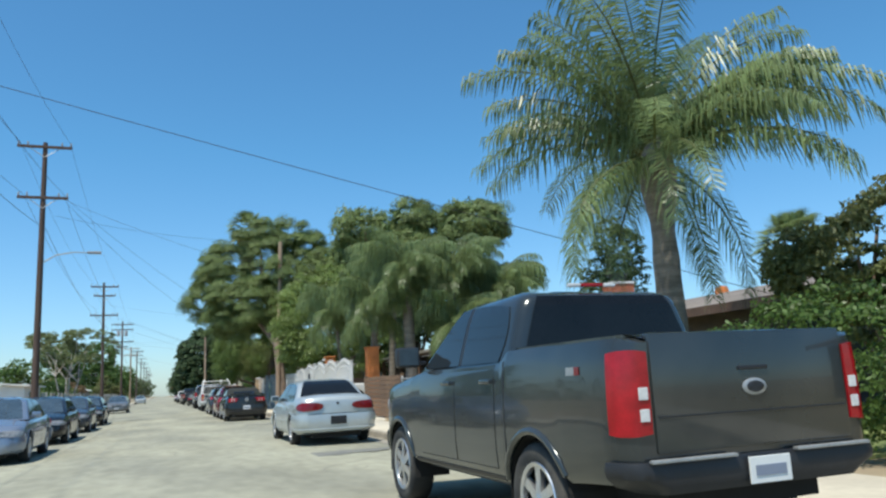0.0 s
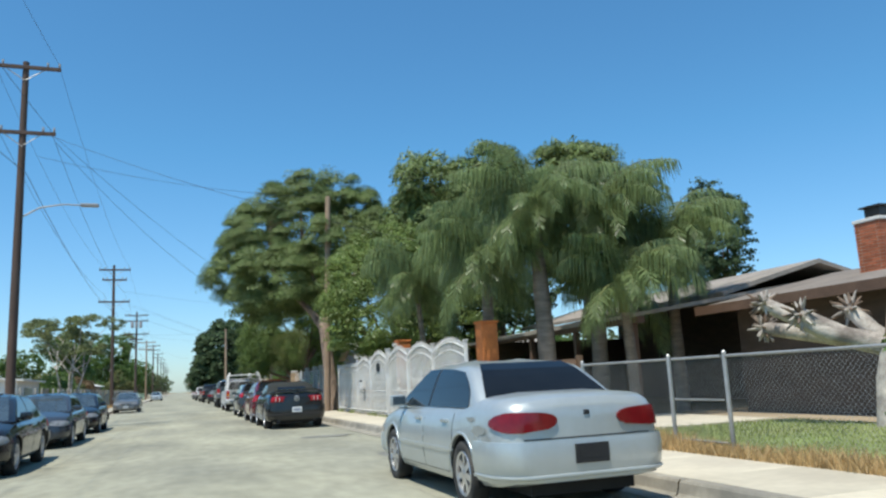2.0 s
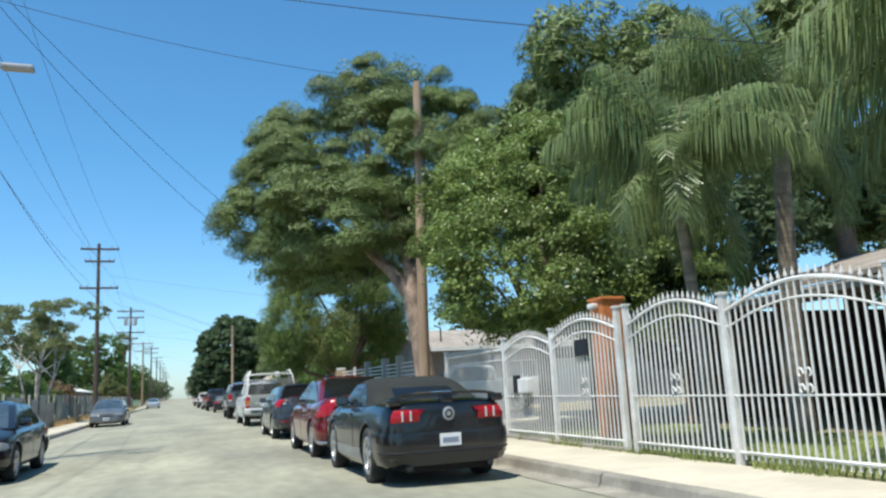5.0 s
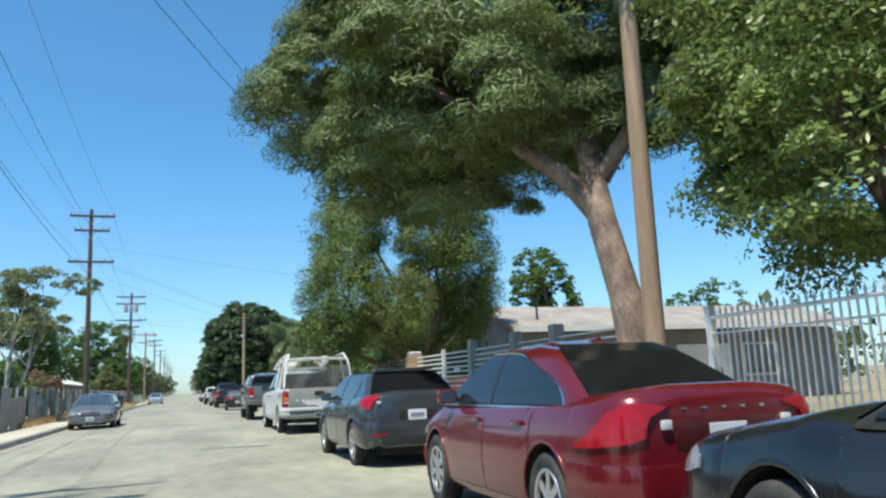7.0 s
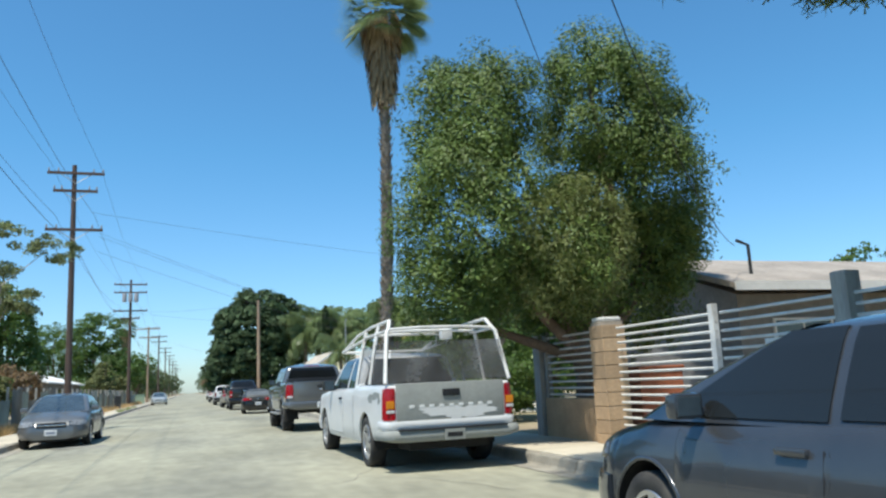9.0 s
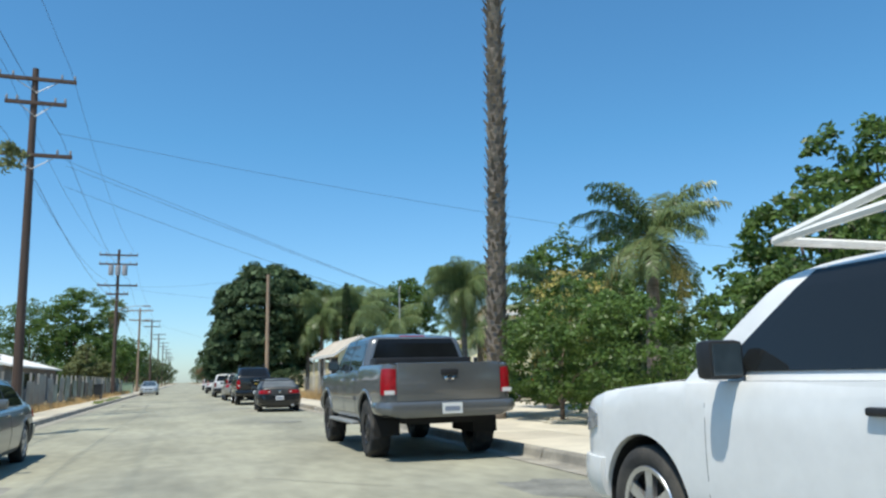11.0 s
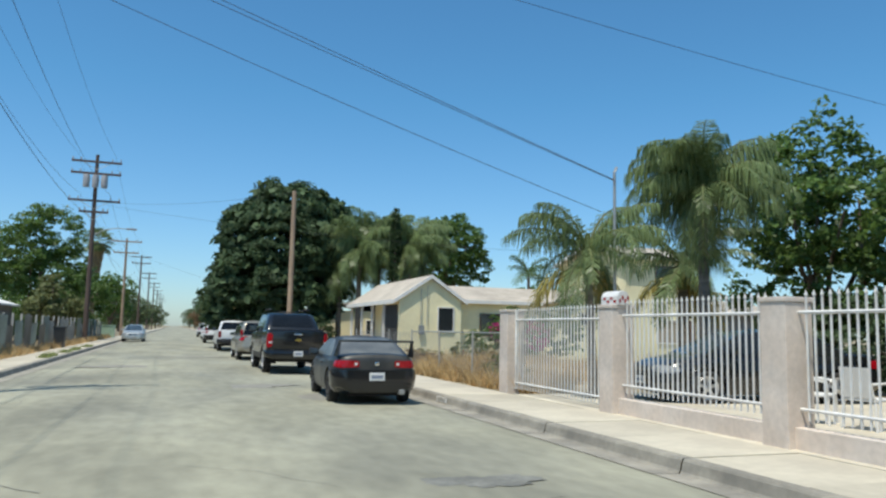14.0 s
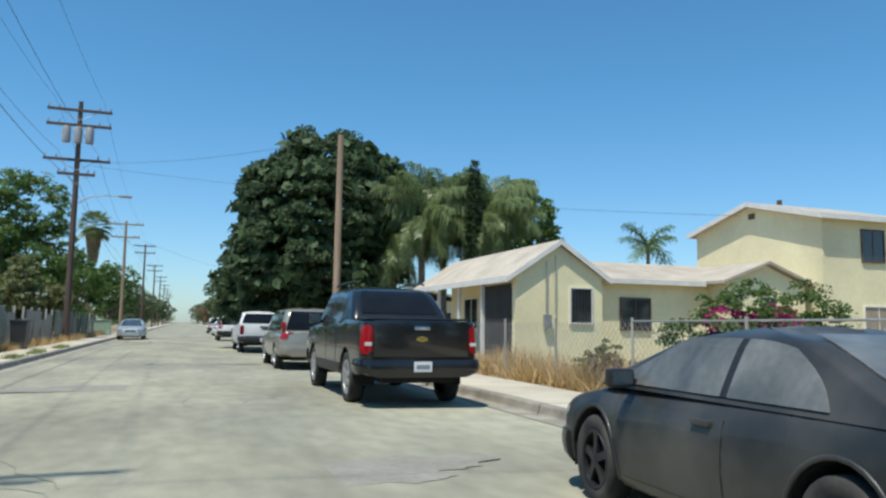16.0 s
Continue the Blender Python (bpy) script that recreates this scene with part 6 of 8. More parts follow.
        scroll(gate, GX, (lo + hi) / 2, 0.92)
for y, h in ((36.6, 2.0), (33.1, 2.08), (31.0, 2.1), (28.85, 2.25), (28.6, 2.25), (26.5, 2.15), (24.2, 2.15), (21.8, 2.1)):
    part("gate_post", boxes((GX - 0.04, GX + 0.04, y - 0.04, y + 0.04, 0.12, h), bevel=0.006), M["iron"], gate)
    part("post_cap", boxes((GX - 0.055, GX + 0.055, y - 0.055, y + 0.055, h, h + 0.03), bevel=0.006), M["iron"], gate)
part("mailbox", boxes((GX - 0.14, GX - 0.01, 31.85, 32.25, 1.02, 1.28), bevel=0.02), M["iron"], gate, "white letterbox on the gate")
part("lock_box", boxes((GX - 0.05, GX + 0.03, 32.45, 32.65, 1.02, 1.35), bevel=0.01), M["blacktrim"], gate, "black lock box")
part("notice_board", boxes((GX - 0.035, GX - 0.015, 29.75, 30.15, 1.60, 1.86), bevel=0.004), M["blacktrim"], gate, "small dark notice")
low_wall = mesh_object("low_wall", boxes((GX - 0.09, GX + 0.09, 28.9, 36.6, 0.1, 0.21), bevel=0.01), M["kerb"])
tagged(low_wall, "low concrete footing under the iron fence", "wall", kind="structure")


def orange_column(x, y, h, lamp):
    r = thing("gate_column", x, y, 0.1, "square orange stucco column behind the iron gate", "column", group="orange columns")
    part("shaft", boxes((-0.22, 0.22, -0.22, 0.22, 0, h), bevel=0.02), M["orange"], r)
    part("cap", boxes((-0.25, 0.25, -0.25, 0.25, h, h + 0.06), bevel=0.015), M["orange"], r)
    if lamp:
        bm = boxes((-0.36, -0.22, -0.10, 0.10, h - 0.16, h - 0.04), bevel=0.04)
        part("lamp", bm, M["iron"], r, "small white wall lamp")


orange_column(8.15, 31.0, 2.50, True)
orange_column(8.15, 23.3, 2.50, False)

plank = thing("plank_fence", 0, 0, 0, "brown fence of level wooden planks", "fence")
first = part("plank", boxes((-0.015, 0.015, 0, 4.3, 0, 0.135), bevel=0.004), M["fencewood"], plank)
first.matrix_basis = pose(7.45, 17.5, 0.2)
for k in range(1, 9):
    share(first, "plank", plank, pose(7.45 + random.uniform(-0.006, 0.006), 17.5, 0.2 + 0.145 * k))
for y in (17.5, 19.6, 21.8):
    part("post", boxes((7.47, 7.56, y - 0.045, y + 0.045, 0.1, 1.55), bevel=0.006), M["fencewood"], plank)

# chain-link fence with its gate
CLX = 7.45
chain = thing("chain_link_fence", 0, 0, 0, "grey chain-link fence on steel posts in front of a lawn", "fence")
bm = bmesh.new()
def chain_mesh(bm, x, y0, y1, z0, z1, cell=0.07, r=0.0013):
    n = int((y1 - y0 + (z1 - z0)) / cell)
    h = z1 - z0
    for k in range(n):
        for s in (1, -1):
            a = y0 - (h if s > 0 else 0) + k * cell
            p, q = [a, z0], [a + s * h, z1]
            if s < 0:
                p[0], q[0] = a + 0, a - h
            lo, hi = (p, q) if p[0] < q[0] else (q, p)
            if hi[0] <= y0 or lo[0] >= y1:
                continue
            m = (hi[1] - lo[1]) / (hi[0] - lo[0])
            if lo[0] < y0:
                lo = [y0, lo[1] + m * (y0 - lo[0])]
            if hi[0] > y1:
                hi = [y1, hi[1] - m * (hi[0] - y1)]
            tube(bm, [(x, lo[0], lo[1]), (x, hi[0], hi[1])], r, 3, cap=False)
chain_mesh(bm, CLX, 2.0, 17.3, 0.2, 1.36)
ob = part("wire_mesh", bm, M["galv"], chain)
ob["kind"] = "stuff"
for y in (2.0, 4.6, 8.0, 11.1, 13.6, 14.8, 17.3):
    b2 = bmesh.new()
    tube(b2, [(CLX, y, 0.1), (CLX, y, 1.42), (CLX, y, 1.45)], [0.032, 0.032, 0.012], 8)
    part("post", b2, M["galv"], chain)
for ya, yb in ((2.0, 13.6), (13.68, 14.72), (14.8, 17.3)):
    rail(chain, CLX, [(ya, 1.37), (yb, 1.37)], 0.020, "top_rail", "galv")
rail(chain, CLX, [(13.68, 0.25), (14.72, 0.25)], 0.018, "gate_rail", "galv")
rail(chain, CLX, [(13.68, 0.8), (14.72, 0.8)], 0.014, "gate_rail", "galv")

# white slat fence with grey posts and tan block piers
HX = 7.0
slat_f = thing("slat_fence", 0, 0, 0, "white fence of level metal slats between grey posts and tan piers", "fence")
bm = bmesh.new()
tube(bm, [(0, 0, 0), (0, 1, 0)], 0.019, 6)
slat0 = part("slat", bm, M["iron"], slat_f)
slat0.matrix_basis = pose(HX, 38.2, 0.35) @ Matrix.Diagonal((1, 3.6, 1, 1))
for ya, yb in ((38.2, 40.7), (40.9, 42.45), (42.65, 44.85), (45.05, 46.9), (47.0, 49.35), (49.95, 51.8)):
    for k in range(15):
        if (ya == 38.2 and k == 0) or (ya == 49.95 and k < 5):
            continue
        share(slat0, "slat", slat_f, pose(HX, ya, 0.33 + 0.114 * k) @ Matrix.Diagonal((1, yb - ya, 1, 1)))
for y, wd in ((40.8, 0.11), (42.55, 0.11), (44.95, 0.10)):
    b2 = boxes((HX - wd, HX + wd, y - wd, y + wd, 0.1, 2.16), bevel=0.02)
    part("grey_post", b2, M["greywood"], slat_f, "weathered grey timber post")
part("slat_post", boxes((HX - 0.045, HX + 0.045, 47.0, 47.09, 0.1, 2.05), bevel=0.008), M["iron"], slat_f)
part("slat_post", boxes((HX - 0.045, HX + 0.045, 51.8, 51.9, 0.1, 2.05), bevel=0.008), M["greywood"], slat_f)
part("address_board", boxes((HX - 0.07, HX - 0.05, 45.7, 46.1, 1.45, 1.55), bevel=0.004), M["iron"], slat_f, "small white board")
low = mesh_object("low_wall", boxes((HX - 0.10, HX + 0.10, 38.2, 40.7, 0.1, 0.30), bevel=0.01), M["kerb"])
tagged(low, "low concrete footing under the slat fence", "wall", kind="structure")


def block_pier(y, h):
    r = thing("block_pier", HX, y, 0.1, "tan block pier with a pale cap", "pier")
    part("core", boxes((-0.18, 0.18, -0.18, 0.18, 0, h)), M["mortar"], r)
    part("cap", boxes((-0.17, 0.17, -0.17, 0.17, h, h + 0.07), bevel=0.03), M["white"], r)
    b0 = None
    for k in range(int(h / 0.21)):
        for sx, sy in ((0, 0),):
            z = 0.005 + k * 0.21
            if b0 is None:
                b0 = part("block", boxes((-0.205, 0.205, -0.205, 0.205, 0, 0.20), bevel=0.008), M["tanbrick"], r)
                b0.matrix_basis = pose(0, 0, z)
            else:
                share(b0, "block", r, pose(random.uniform(-0.003, 0.003), 0, z))


block_pier(49.65, 1.95)
dwarf = mesh_object("dwarf_wall", boxes((HX - 0.09, HX + 0.09, 49.87, 51.85, 0.1, 0.84), bevel=0.012), M["tanbrick"])
tagged(dwarf, "low tan block wall under the slats", "wall", kind="structure")
old_post = mesh_object("timber_post", boxes((HX - 0.13, HX + 0.13, 51.92, 52.2, 0.1, 2.0), bevel=0.03), M["greywood"])
tagged(old_post, "thick weathered timber post at the fence end", "post")
redbox = thing("storage_box", 8.6, 51.0, 0.12, "faded red storage box behind the slats", "box")
part("body", boxes((-0.45, 0.45, -0.4, 0.4, 0, 1.15), bevel=0.03), M["brick"], redbox)
part("lid", boxes((-0.48, 0.48, -0.43, 0.43, 1.15, 1.21), bevel=0.02), M["brick"], redbox)

# stucco pier fence with iron panels
PX = 7.20
panel_f = thing("iron_panel_fence", 0, 0, 0, "white iron picket panels between pinkish stucco piers", "fence")
pick2 = make_picket(panel_f, PX)
pick2.matrix_basis = pose(PX, 70.2, 0.45) @ Matrix.Diagonal((1.3, 1.3, 1.3, 1))
PIERS = (69.05, 72.4, 76.0, 80.0)
for y0, y1 in zip(PIERS, PIERS[1:]):
    drive = y0 == 76.0
    z0, h = (0.24, 1.78) if drive else (0.48, 1.82)
    picket_run(panel_f, y0 + 0.2, y1 - 0.2, PX, z0, lambda y, h=h: h + 0.14, 0.115, pick2)
    rail(panel_f, PX, [(y0 + 0.2, h - 0.12), (y1 - 0.2, h - 0.12)], 0.022)
    rail(panel_f, PX, [(y0 + 0.2, z0 + 0.12), (y1 - 0.2, z0 + 0.12)], 0.022)
    if drive:
        for y in (y0 + 0.22, y1 - 0.22):
            rail(panel_f, PX, [(y, z0), (y, h + 0.1)], 0.03)
for k, y in enumerate(PIERS):
    r = thing("stucco_pier", PX, y, 0.1, "square pinkish stucco pier, streaked and worn", "pier", group="stucco piers")
    part("shaft", boxes((-0.20, 0.20, -0.20, 0.20, 0, 1.72), bevel=0.015), M["pinkstucco"], r)
    part("cap", boxes((-0.215, 0.215, -0.215, 0.215, 1.72, 1.78), bevel=0.012), M["pinkstucco"], r)
plinth = mesh_object("plinth_wall", boxes((PX - 0.10, PX + 0.10, 69.25, 75.8, 0.1, 0.40), bevel=0.01), M["pinkstucco"])
tagged(plinth, "low pinkish stucco wall under the iron panels", "wall", kind="structure")
mb = thing("mailbox", PX, 76.0, 1.88, "white letterbox with red marks on a stucco pier", "mailbox")
bm = bmesh.new()
pts = [(-0.11, 0), (0.11, 0), (0.11, 0.13), (0.07, 0.20), (0, 0.225), (-0.07, 0.20), (-0.11, 0.13)]
a = [bm.verts.new((-0.02 + y, -0.24, z)) for y, z in pts]
b = [bm.verts.new((-0.02 + y, 0.24, z)) for y, z in pts]
bm.faces.new(a)
bm.faces.new(b[::-1])
for k in range(len(pts)):
    bm.faces.new((a[k], b[k], b[(k + 1) % len(pts)], a[(k + 1) % len(pts)]))
bmesh.ops.recalc_face_normals(bm, faces=bm.faces)
part("box", bm, M["iron"], mb)
for k in range(4):
    part("mark_bar", boxes((-0.136, -0.130, -0.20 + 0.10 * k, -0.13 + 0.10 * k, 0.03 + 0.05 * (k % 2), 0.07 + 0.05 * (k % 2))), M["redlens"], mb, "red bar")
for k in range(4):
    part("mark_bar", boxes((-0.10 + 0.05 * k, -0.07 + 0.05 * k, -0.247, -0.240, 0.03 + 0.05 * (k % 2), 0.09 + 0.05 * (k % 2))), M["redlens"], mb, "red bar")

# wire fence along the weedy yard
wf = thing("wire_fence", 0, 0, 0, "rusty low wire fence along the weedy yard", "fence")
for y in (80.5, 82.6, 85.0, 87.6, 90.2, 92.6, 95.0):
    b2 = bmesh.new()
    tube(b2, [(7.35, y, 0.05), (7.35 + random.uniform(-0.03, 0.03), y, 1.42)], 0.024, 6)
    part("stake", b2, M["greywood"], wf)
rail(wf, 7.35, [(80.3, 1.38), (87.6, 1.36)], 0.016, "top_rail", "galv")
b2 = bmesh.new()
chain_mesh(b2, 7.36, 80.3, 95.0, 0.15, 1.34, 0.14, 0.003)
part("wire_mesh", b2, M["galv"], wf)["kind"] = "stuff"

# ---- houses ----


def prism_roof(root, a, b, half, z0, z1, th, mat, name="roof", over=0.0):
    """A gabled roof with its ridge from a to b (x, y) and eaves half metres to either side."""
    a, b = Vector(a), Vector(b)
    d = (b - a).normalized()
    n = Vector((-d.y, d.x))
    a, b = a - d * over, b + d * over
    bm = bmesh.new()
    rows = []
    for q in (a, b):
        rows.append([bm.verts.new(p) for p in ((*(q + n * half), z0), (*q, z1), (*(q - n * half), z0), (*(q - n * (half - 0.0)), z0 - th), (*q, z1 - th), (*(q + n * half), z0 - th))])
    for k in range(6):
        bm.faces.new((rows[0][k], rows[1][k], rows[1][(k + 1) % 6], rows[0][(k + 1) % 6]))
    bm.faces.new(rows[0])
    bm.faces.new(rows[1][::-1])
    bmesh.ops.recalc_face_normals(bm, faces=bm.faces)
    return part(name, bm, mat, root)


def gable_wall(root, pts, depth, axis, mat, name="wall"):
    """An upright wall from an outline of (along, z); axis 'y' faces along y at the given (start, end)."""
    bm = bmesh.new()
    rows = []
    for d in depth:
        rows.append([bm.verts.new((u, d, z) if axis == "y" else (d, u, z)) for u, z in pts])
    n = len(pts)
    bm.faces.new(rows[0])
    bm.faces.new(rows[1][::-1])
    for k in range(n):
        bm.faces.new((rows[0][k], rows[1][k], rows[1][(k + 1) % n], rows[0][(k + 1) % n]))
    bmesh.ops.recalc_face_normals(bm, faces=bm.faces)
    return part(name, bm, mat, root)


def window_y(root, x0, x1, y, z0, z1, frame_mat="trim", pane="pane", bars=1):
    """A window in a wall that faces -y."""
    w = part("window", boxes((x0, x1, y - 0.02, y + 0.04, z0, z1)), M[pane], root)
    f = 0.05
    part("window_frame", boxes((x0 - f, x0, y - 0.05, y + 0.04, z0 - f, z1 + f), (x1, x1 + f, y - 0.05, y + 0.04, z0 - f, z1 + f), (x0, x1, y - 0.05, y + 0.04, z1, z1 + f), (x0, x1, y - 0.06, y + 0.04, z0 - f, z0),
                               *[(x0 + (x1 - x0) * (k + 1) / (bars + 1) - 0.018, x0 + (x1 - x0) * (k + 1) / (bars + 1) + 0.018, y - 0.035, y + 0.02, z0, z1) for k in range(bars)]), M[frame_mat], w)
    return w


def window_x(root, x, y0, y1, z0, z1, frame_mat="trim", pane="pane"):
    w = part("window", boxes((x - 0.02, x + 0.04, y0, y1, z0, z1)), M[pane], root)
    f = 0.05
    part("window_frame", boxes((x - 0.05, x + 0.04, y0 - f, y0, z0 - f, z1 + f), (x - 0.05, x + 0.04, y1, y1 + f, z0 - f, z1 + f), (x - 0.05, x + 0.04, y0, y1, z1, z1 + f), (x - 0.06, x + 0.04, y0, y1, z0 - f, z0),
                               (x - 0.035, x + 0.02, (y0 + y1) / 2 - 0.018, (y0 + y1) / 2 + 0.018, z0, z1)), M[frame_mat], w)


M["darksheet"] = material("dark_sheet", (0.035, 0.034, 0.032), 0.8, vary=0.3, scale=3)
# cream bungalow
h1 = thing("bungalow", 0.2, 0.45, 0.12, "cream stucco bungalow with a pinkish shingle roof and a front porch", "house")
gable_wall(h1, [(9.62, 0), (12.55, 0), (12.55, 2.66), (11.07, 3.60), (9.62, 2.62)], (97.0, 97.25), "y", M["cream"])
gable_wall(h1, [(10.85, 0), (12.55, 0), (12.55, 2.62), (11.07, 3.56), (10.85, 3.4)], (97.25, 106.0), "y", M["cream"])
gable_wall(h1, [(12.55, 0), (21.2, 0), (21.2, 2.72), (12.55, 2.72)], (98.4, 104.5), "y", M["cream"])
gable_wall(h1, [(17.6, 0), (20.9, 0), (20.9, 2.72), (19.25, 3.36), (17.6, 2.72)], (97.4, 98.4), "y", M["cream"])
prism_roof(h1, (11.07, 96.88), (11.07, 106.4), 1.75, 2.62, 3.78, 0.12, M["roofpink"])
prism_roof(h1, (11.07, 101.3), (21.6, 101.3), 3.17, 2.76, 3.60, 0.12, M["roofpink"])
prism_roof(h1, (19.25, 97.2), (19.25, 100.5), 1.95, 2.78, 3.50, 0.10, M["roofpink"])
part("fascia", boxes((9.27, 9.31, 96.88, 106.4, 2.44, 2.62)), M["trim"], h1)
for y in (99.4, 101.6, 103.8, 106.2):
    part("porch_post", boxes((9.50, 9.61, y - 0.055, y + 0.055, 0, 2.52), bevel=0.008), M["trim"], h1)
part("porch_floor", boxes((9.4, 10.85, 97.3, 106.4, -0.1, 0.18)), M["concrete"], h1)
# Dark sheets added across the porch bay to make its opening dark.
part("porch_screen", boxes((9.60, 9.63, 97.30, 99.32, 0.18, 2.42)), M["darksheet"], h1, "dark sheet across the porch bay")
part("porch_screen", boxes((9.62, 10.85, 99.36, 99.39, 0.18, 2.42)), M["darksheet"], h1)
window_x(h1, 10.85, 98.4, 99.6, 0.95, 2.15)
part("front_door", boxes((10.80, 10.86, 100.8, 101.75, 0.18, 2.15)), M["browntrim"], h1)
window_x(h1, 10.85, 103.0, 104.4, 0.95, 2.15)
part("porch_chair", boxes((10.0, 10.5, 102.2, 102.7, 0.18, 0.62), (10.45, 10.52, 102.2, 102.7, 0.6, 1.05), bevel=0.02), M["white"], h1)
window_y(h1, 11.45, 12.15, 97.0, 1.28, 2.30, "trim", "pane", 0)
b2 = bmesh.new()
for k in range(7):
    tube(b2, [(11.48 + 0.105 * k, 96.94, 1.26), (11.48 + 0.105 * k, 96.94, 2.32)], 0.01, 4)
part("window_grille", b2, M["darkiron"], h1)
window_y(h1, 14.1, 15.2, 98.4, 1.1, 2.1, "browntrim", "pane", 1)
window_y(h1, 18.9, 19.6, 97.4, 1.75, 2.25, "trim", "pane", 0)
for s, x0, x1, z0, z1 in ((1, 9.32, 11.07, 2.62, 3.78), (1, 11.07, 12.82, 3.78, 2.62)):
    b2 = bmesh.new()
    slab4(b2, ((x0, 96.85, z0 - 0.16), (x1, 96.85, z1 - 0.16), (x1, 96.85, z1 + 0.01), (x0, 96.85, z0 + 0.01)), (0, 0.03, 0))
    part("barge_board", b2, M["trim"], h1)
part("fascia", boxes((12.5, 17.3, 98.09, 98.13, 2.60, 2.76)), M["trim"], h1)
part("fascia", boxes((20.95, 21.6, 98.09, 98.13, 2.60, 2.76)), M["trim"], h1)
b2 = bmesh.new()
tube(b2, [(10.6, 96.93, 1.0), (10.6, 96.93, 3.1)], 0.02, 5)
tube(b2, [(10.9, 96.93, 1.5), (10.9, 96.93, 3.3)], 0.016, 5)
box(b2, 10.5, 10.75, 96.86, 96.96, 1.1, 1.5, bevel=0.01)
part("meter_conduit", b2, M["galv"], h1, "grey conduit and meter box")

# two-storey house behind
h2 = thing("two_storey_house", 0.2, 0.4, 0.12, "cream stucco two-storey house with a pale shingle roof", "house")
gable_wall(h2, [(96.9, 0), (103.6, 0), (103.6, 5.15), (100.25, 5.95), (96.9, 5.15)], (21.2, 25.4), "x", M["cream"])
prism_roof(h2, (20.92, 100.25), (25.9, 100.25), 3.64, 5.20, 6.10, 0.14, M["roofpink"])
part("fascia", boxes((20.92, 25.9, 96.57, 96.61, 5.02, 5.20)), M["trim"], h2)
for y0, y1, z0, z1 in ((96.61, 100.25, 5.20, 6.10), (100.25, 103.89, 6.10, 5.20)):
    b2 = bmesh.new()
    slab4(b2, ((20.88, y0, z0 - 0.18), (20.88, y1, z1 - 0.18), (20.88, y1, z1 + 0.01), (20.88, y0, z0 + 0.01)), (0.03, 0, 0))
    part("barge_board", b2, M["trim"], h2)
window_y(h2, 23.0, 24.0, 96.9, 3.62, 4.72, "browntrim", "pane", 1)
window_y(h2, 23.0, 24.3, 96.9, 0.9, 2.0, "trim", "curtain", 1)
part("front_door", boxes((24.75, 25.3, 96.84, 96.92, 0.0, 2.05)), M["browntrim"], h2)
part("wall_lamp", boxes((24.7, 24.85, 96.78, 96.9, 3.3, 3.55), bevel=0.02), M["darkiron"], h2)
part("vent", boxes((21.14, 21.2, 100.1, 100.4, 5.45, 5.65)), M["browntrim"], h2)
part("chimney_pipe", boxes((22.7, 22.85, 100.4, 100.55, 5.9, 6.35), bevel=0.02), M["browntrim"], h2)

# brown ranch house with patio cover
hA = thing("ranch_house", 0, 0, 0.12, "dark brown ranch house with a low brown roof and wide eaves", "house")
gable_wall(hA, [(13.7, 0), (21.6, 0), (21.6, 2.45), (13.7, 2.45)], (-6.0, 20.5), "y", M["brownwall"])
b2 = bmesh.new()
slab4(b2, ((12.8, -6.6, 2.55), (12.8, 20.9, 2.55), (17.4, 20.9, 3.45), (17.4, -6.6, 3.45)), (0, 0, -0.12))
slab4(b2, ((17.4, -6.6, 3.45), (17.4, 20.9, 3.45), (22.4, 20.9, 2.5), (22.4, -6.6, 2.5)), (0, 0, -0.12))
bmesh.ops.recalc_face_normals(b2, faces=b2.faces)
part("roof", b2, M["roofbrown"], hA)
part("fascia", boxes((12.76, 12.8, -6.6, 20.9, 2.36, 2.57)), M["browntrim"], hA)
b2 = bmesh.new()
slab4(b2, ((11.2, 21.2, 2.50), (11.2, 33.5, 2.42), (19.0, 33.5, 3.6), (19.0, 21.2, 3.6)), (0, 0, -0.10))
part("patio_roof", b2, M["roofgrey"], hA, "grey patio roof")
for y in (21.6, 24.5, 27.4, 30.3, 33.2):
    part("patio_post", boxes((11.35, 11.5, y - 0.07, y + 0.07, 0, 2.44), bevel=0.01), M["browntrim"], hA)
part("patio_beam", boxes((11.3, 11.5, 21.2, 33.5, 2.26, 2.42)), M["browntrim"], hA)
part("back_wall", boxes((18.6, 19.0, 21.0, 33.6, 0, 3.3)), M["brownwall"], hA)
part("side_wall", boxes((12.2, 18.6, 33.3, 33.6, 0, 2.45)), M["brownwall"], hA)
prism_roof(hA, (17.6, 21.5), (17.6, 34.0), 3.4, 3.05, 3.95, 0.12, M["roofgrey"], "upper_roof")
window_x(hA, 13.7, 6.0, 8.0, 1.0, 2.1, "browntrim")
window_x(hA, 13.7, 14.0, 16.2, 1.0, 2.1, "browntrim")

chim = thing("chimney", 15.75, 17.9, 2.76, "orange-red brick chimney with a dark metal cap", "chimney")
part("core", boxes((-0.42, 0.42, -0.32, 0.32, 0, 1.52)), M["mortar"], chim)
part("crown", boxes((-0.46, 0.46, -0.36, 0.36, 1.52, 1.60), bevel=0.015), M["white"], chim)
part("flue_cap", boxes((-0.22, 0.22, -0.20, 0.20, 1.60, 1.86), bevel=0.01), M["darkiron"], chim)
part("flue_lid", boxes((-0.30, 0.30, -0.28, 0.28, 1.86, 1.90), bevel=0.01), M["darkiron"], chim)
vent = thing("roof_vent", 17.4, 14.6, 3.5, "small orange clay roof vent", "vent")
bm = bmesh.new()
lathe(bm, [(0.22, -0.1), (0.22, 0.15), (0.16, 0.26), (0.001, 0.3)], 12, "z")
part("hood", bm, M["orange"], vent, "", 40)

